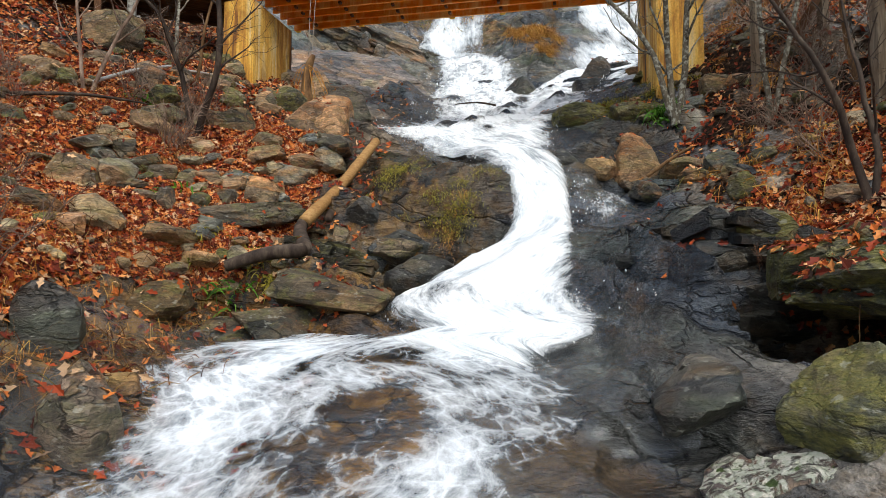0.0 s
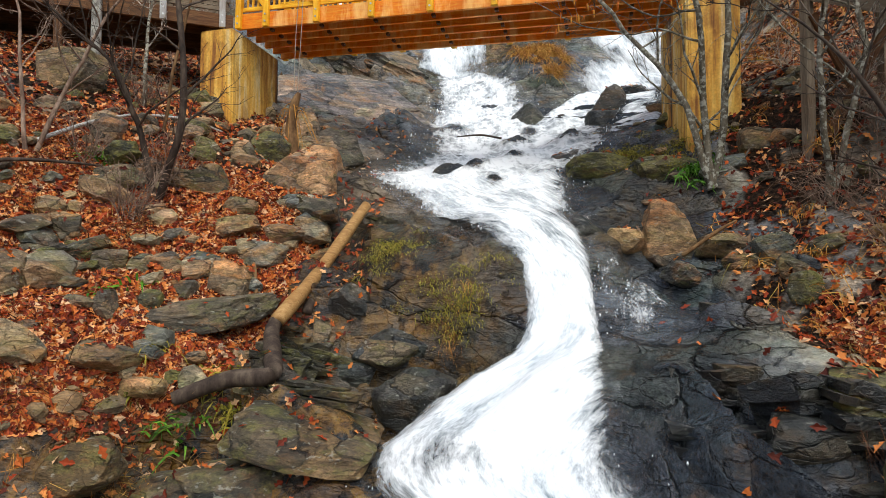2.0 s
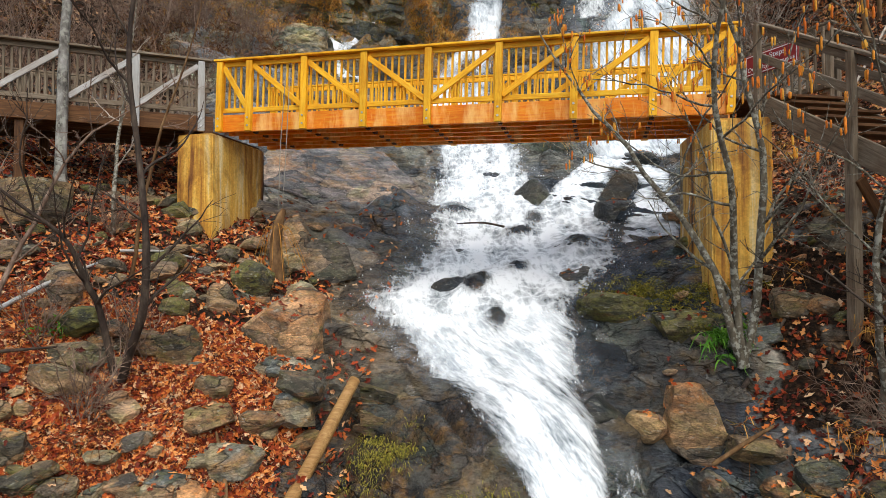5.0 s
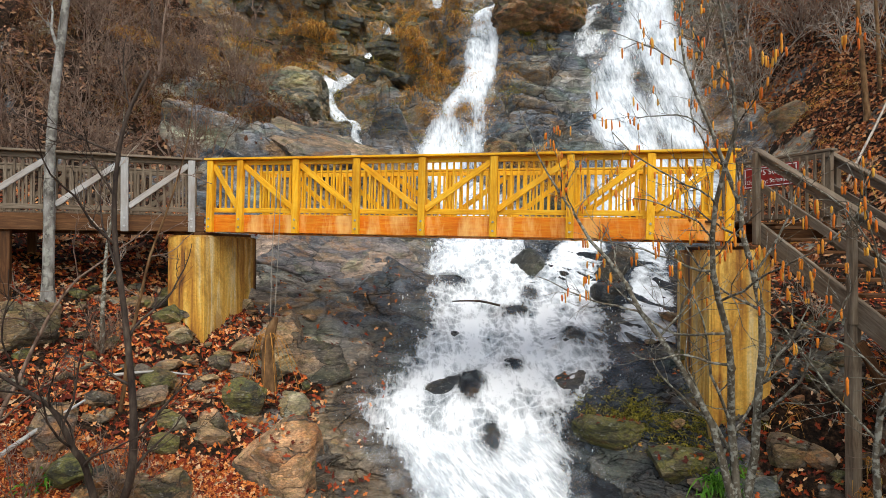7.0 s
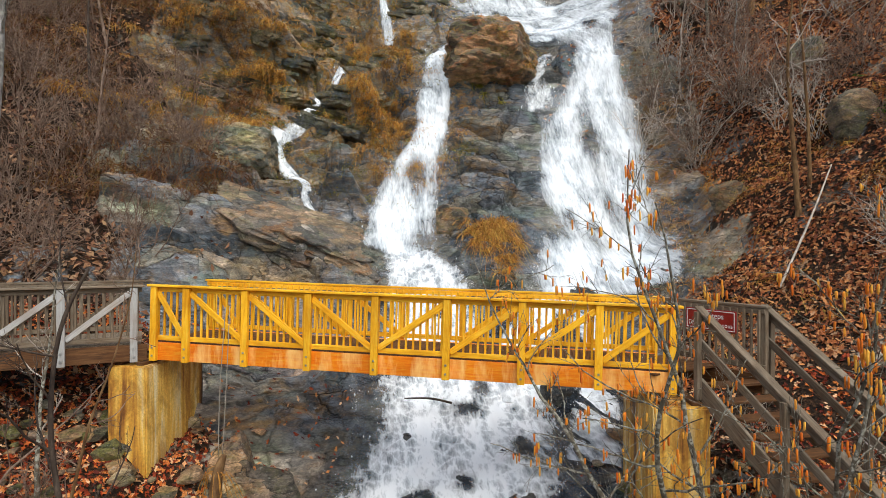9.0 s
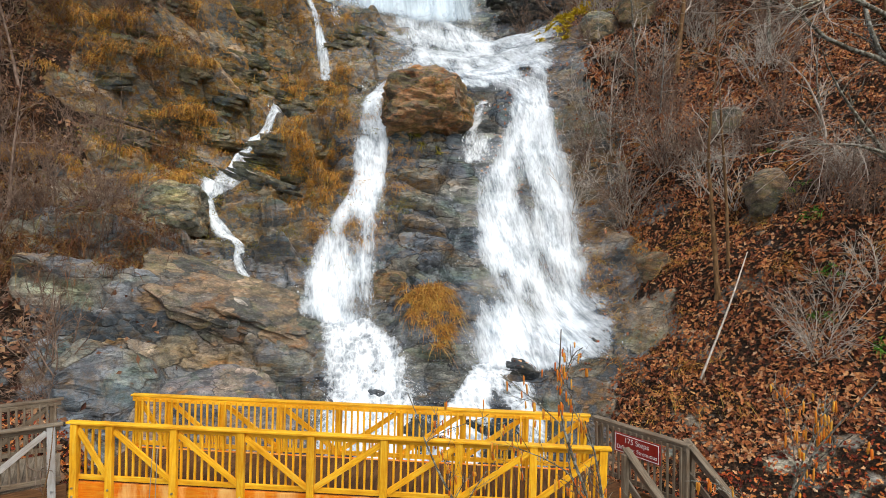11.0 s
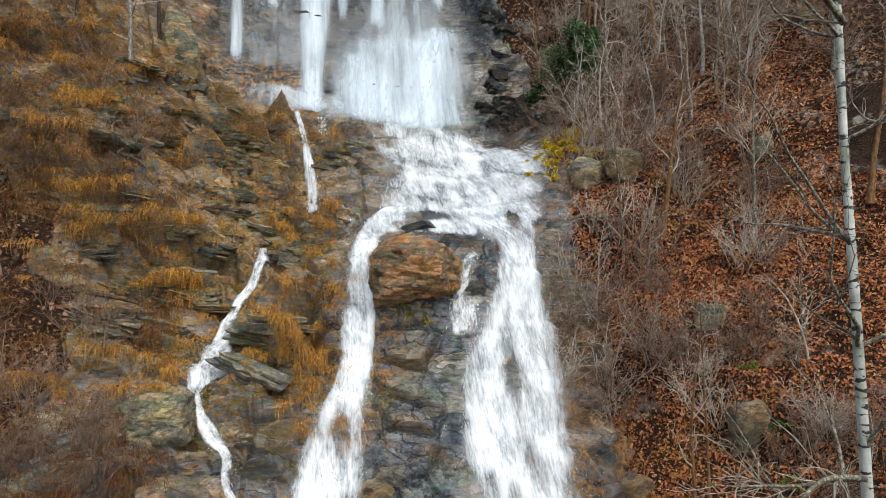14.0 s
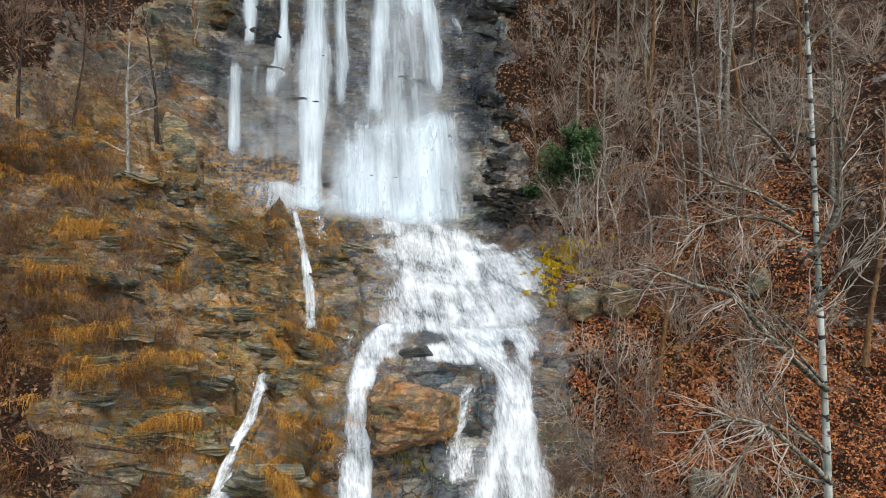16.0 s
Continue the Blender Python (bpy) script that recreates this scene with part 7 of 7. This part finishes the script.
grass("dry_grass", *scatter(104, 150, (14, 40, 0.46, 0.9), 0.06), (0.25, 0.6), 0.007, 0.9, 0.18, 40, STRAW, 4, "tufts of dry grass on the leafy slope")
grass("dry_grass", *scatter(105, 40, (4, 12, 0.3, 0.7), 0.05, 0.8), (0.2, 0.5), 0.006, 1.0, 0.10, 26, STRAW, 5, "dry grass hanging over the rocks")
grass("moss", *scatter(106, 420, (24, 50, -0.70, 0.02), 0.10, 0.5), (0.05, 0.14), 0.012, 0.5, 0.25, 60, MOSSY, 6, "yellow-green moss on the ledges", "moss")


def tufts(roots, length, width, droop, spread, per, material, seed, label, category="grass", name="dry_grass"):
    vs, fs = blades(np.random.default_rng(seed), np.array(roots, float), length, width, droop, spread, per)
    return tagged(new(name, mesh_of(name, vs, fs, material)), label, category, kind="stuff")


tufts(LEDGE_TUFTS, (0.2, 0.55), 0.008, 1.3, 0.13, 32, STRAW, 7, "golden dry grass drooping from the rock ledges")
tufts(LEDGE_TUFTS[::3], (0.06, 0.2), 0.016, 0.5, 0.3, 50, MOSSY, 8, "yellow-green moss along the rock ledges", "moss", "moss")
for ob in [o for o in scene.objects if o.name.startswith("boulder") and o.data.materials[0] == STONE_BLOCK]:
    pts = [tuple(ob.matrix_world @ v.co) for v in ob.data.vertices if v.normal.y < -0.25 and v.normal.z > -0.3]
    pick = random.Random(5).sample(pts, min(24, len(pts)))
    tufts(pick[:14], (0.12, 0.4), 0.009, 1.4, 0.14, 45, STRAW, 9, "golden dry grass on the wedged block")
    tufts(pick[14:], (0.05, 0.16), 0.012, 0.5, 0.2, 45, MOSSY, 10, "yellow-green moss on the wedged block", "moss", "moss")


def clump(x, b, radius, n, length, droop, material, seed, label, category="grass", per=34, width=0.010, name="dry_grass"):
    rng = np.random.default_rng(seed)
    grass(name, x + rng.normal(0, radius, n), b + rng.normal(0, radius, n), length, width, droop, 0.08, per, material, seed, label, category)


clump(3.45, 22.2, 0.45, 26, (0.4, 1.1), 1.0, STRAW, 11, "large hanging clump of golden dry grass between the falls", width=0.008, per=80)
clump(3.4, 20.9, 0.5, 12, (0.3, 0.8), 1.0, STRAW, 12, "hanging clump of golden dry grass over the rock", width=0.008, per=80)
clump(-0.78, 7.75, 0.24, 50, (0.02, 0.06), 1.3, MOSSY, 13, "yellow-green hanging grass on the dark rock", width=0.006, per=44)
clump(0.15, 6.75, 0.24, 60, (0.02, 0.06), 1.3, MOSSY, 14, "yellow-green hanging grass on the wet rock", width=0.006, per=44)
clump(0.2, 6.45, 0.16, 5, (0.06, 0.15), 1.7, STRAW, 15, "straw grass hanging on the wet rock", width=0.003, per=40)
clump(3.1, 10.9, 0.28, 40, (0.03, 0.08), 0.5, MOSSY, 16, "bright green moss on the rock by the stream", "moss", 60, 0.008, "moss")
clump(3.9, 10.5, 0.35, 70, (0.05, 0.13), 0.5, MOSSY, 24, "olive moss on the bank rocks", "moss", 60, 0.006, "moss")
clump(4.05, 9.35, 0.13, 14, (0.15, 0.36), 0.9, GREEN, 17, "bright green fern clump on the bank", "fern", 26, 0.016, "fern")
clump(14.3, 42.0, 0.9, 60, (0.2, 0.45), 0.5, GOLD_MOSS, 18, "bright yellow moss mound on the outcrop", "moss", 60, 0.03, "moss")
clump(13.7, 40.3, 0.9, 60, (0.2, 0.45), 0.5, GOLD_MOSS, 19, "bright yellow moss mound on the outcrop", "moss", 60, 0.03, "moss")
clump(-0.7, 30.6, 0.6, 14, (0.3, 0.8), 1.0, STRAW, 20, "golden dry grass on the rock beside the fall", width=0.008, per=80)
clump(-0.2, 33.9, 0.6, 12, (0.2, 0.5), 0.9, STRAW, 21, "golden dry grass on the rock beside the fall", width=0.008, per=80)
clump(4.3, 31.6, 0.5, 10, (0.2, 0.5), 0.9, MOSSY, 22, "yellow moss under the block", "moss", 40, 0.02, "moss")
for k, (x, b) in enumerate(((-3.2, 3.1), (-3.6, 3.8), (-2.9, 2.6), (-3.0, 3.9), (-4.2, 4.6), (-2.7, 4.2), (-3.9, 2.8))):
    clump(x, b, 0.2, 8, (0.25, 0.6), 1.1, STRAW, 60 + k, "thin dry grass hanging over the stream bank", width=0.0022, per=16)
for k, (x, b) in enumerate(((3.3, 3.9), (3.7, 4.2), (4.1, 4.6), (3.0, 4.3), (3.6, 5.0))):
    clump(x, b, 0.2, 8, (0.15, 0.45), 1.3, RUSSET, 70 + k, "brown grass hanging over the mossy overhang", width=0.003, per=18)
clump(-2.3, 5.2, 0.3, 8, (0.1, 0.25), 0.8, MOSSY, 23, "mossy grass on the low rocks", "moss")
for k, (x, b) in enumerate(((-3.6, 6.4), (-5.2, 9.4), (-2.6, 5.0), (12.5, 18.0), (13.6, 20.3), (12.2, 15.6), (14.8, 22.4), (15.6, 25.0), (11.8, 17.0))):
    clump(x, b, 0.12, 4, (0.12, 0.28) if b < 12 else (0.2, 0.4), 0.7, GREEN, 40 + k, "small green fern among fallen leaves", "fern", 16, 0.014, "fern")


def leaves_on_rocks():
    """Leaves that came to rest on top of the boulders of the banks."""
    rng = np.random.default_rng(12)
    pts, nor = [], []
    for ob in [o for o in scene.objects if o.name.startswith("boulder")]:
        at = ob.matrix_world.translation
        if at.z > 11 or abs(at.x - 0.9) < 1.6:
            continue
        top = [v for v in ob.data.vertices if v.normal.z > 0.55]
        dens = 260 if at.x > 2.4 and at.y < 5 else 20
        for k in rng.integers(len(top), size=int(dens * min(2.0, ob.dimensions.x)) + 1) if top else ():
            pts.append(tuple(ob.matrix_world @ top[k].co))
            nor.append(tuple(top[k].normal))
    c = np.array(pts) + rng.normal(0, 0.03, (len(pts), 3)) * (1, 1, 0.1) + (0, 0, 0.012)
    a, s, n = leaf_frames(rng, np.array(nor), 0.35)
    L = rng.uniform(0.07, 0.14, len(c))[:, None]
    fold = rng.uniform(0.1, 0.7, len(c))[:, None]
    out = [(0.0, 0.0)] + [(p, q) for p, q in HALF[1:-1]] + [(1.0, 0.0)] + [(p, -q) for p, q in HALF[-2:0:-1]]
    faces = np.array([(0, 1, 2, 3, 4, 5), (0, 5, 6, 7, 8, 9)])
    vs = np.stack([c + L * ((p - 0.5) * a + q * s + abs(q) * fold * n) for p, q in out], axis=1)
    idx = (np.arange(len(c))[:, None, None] * len(out) + faces[None]).reshape(-1, 6)
    tagged(new("fallen_leaves", mesh_of("fallen_leaves", vs.reshape(-1, 3), idx, LEAVES)), "fallen oak leaves lying on the boulders", "fallen leaves", kind="stuff")


leaves_on_rocks()


def evergreen(x, y, wide, tall):
    z = ground_z(x, y)
    ev = thing("evergreen_bush", pose(x, y, z), "dense dark green evergreen bush on the slope", "bush")
    rng = np.random.default_rng(8)
    made, tips = tree_meshes(77, tall, 0.05, ((0.3, 0, 1), (-0.4, -0.2, 1), (0.1, -0.4, 1), (-0.1, 0.3, 1)), 0.2, 9, wide * 0.55, 5, BARK_BROWN, BARK_BROWN)
    for nm, me in made[:-1]:
        under(nm, me, ev)
    pts = np.array([tuple(p) for path in tips for p, r in path[1:]])
    c = pts[rng.integers(len(pts), size=11000)] + rng.normal(0, 0.09, (11000, 3))
    a, s, n = leaf_frames(rng, np.tile((0, -0.4, 0.8), (11000, 1)), 0.5)
    L = rng.uniform(0.16, 0.30, 11000)[:, None]
    vs = np.stack([c + L * (p * a + q * s) for p, q in ((0, 0), (0.5, 0.2), (1, 0), (0.5, -0.2))], axis=1).reshape(-1, 3)
    fs = (np.arange(11000)[:, None] * 4 + np.arange(4)[None])
    under("foliage", mesh_of("foliage", vs, fs, EVERGREEN), ev)


evergreen(17.0, 38.4, 5.6, 5.0)
evergreen(15.4, 41.0, 2.4, 2.2)
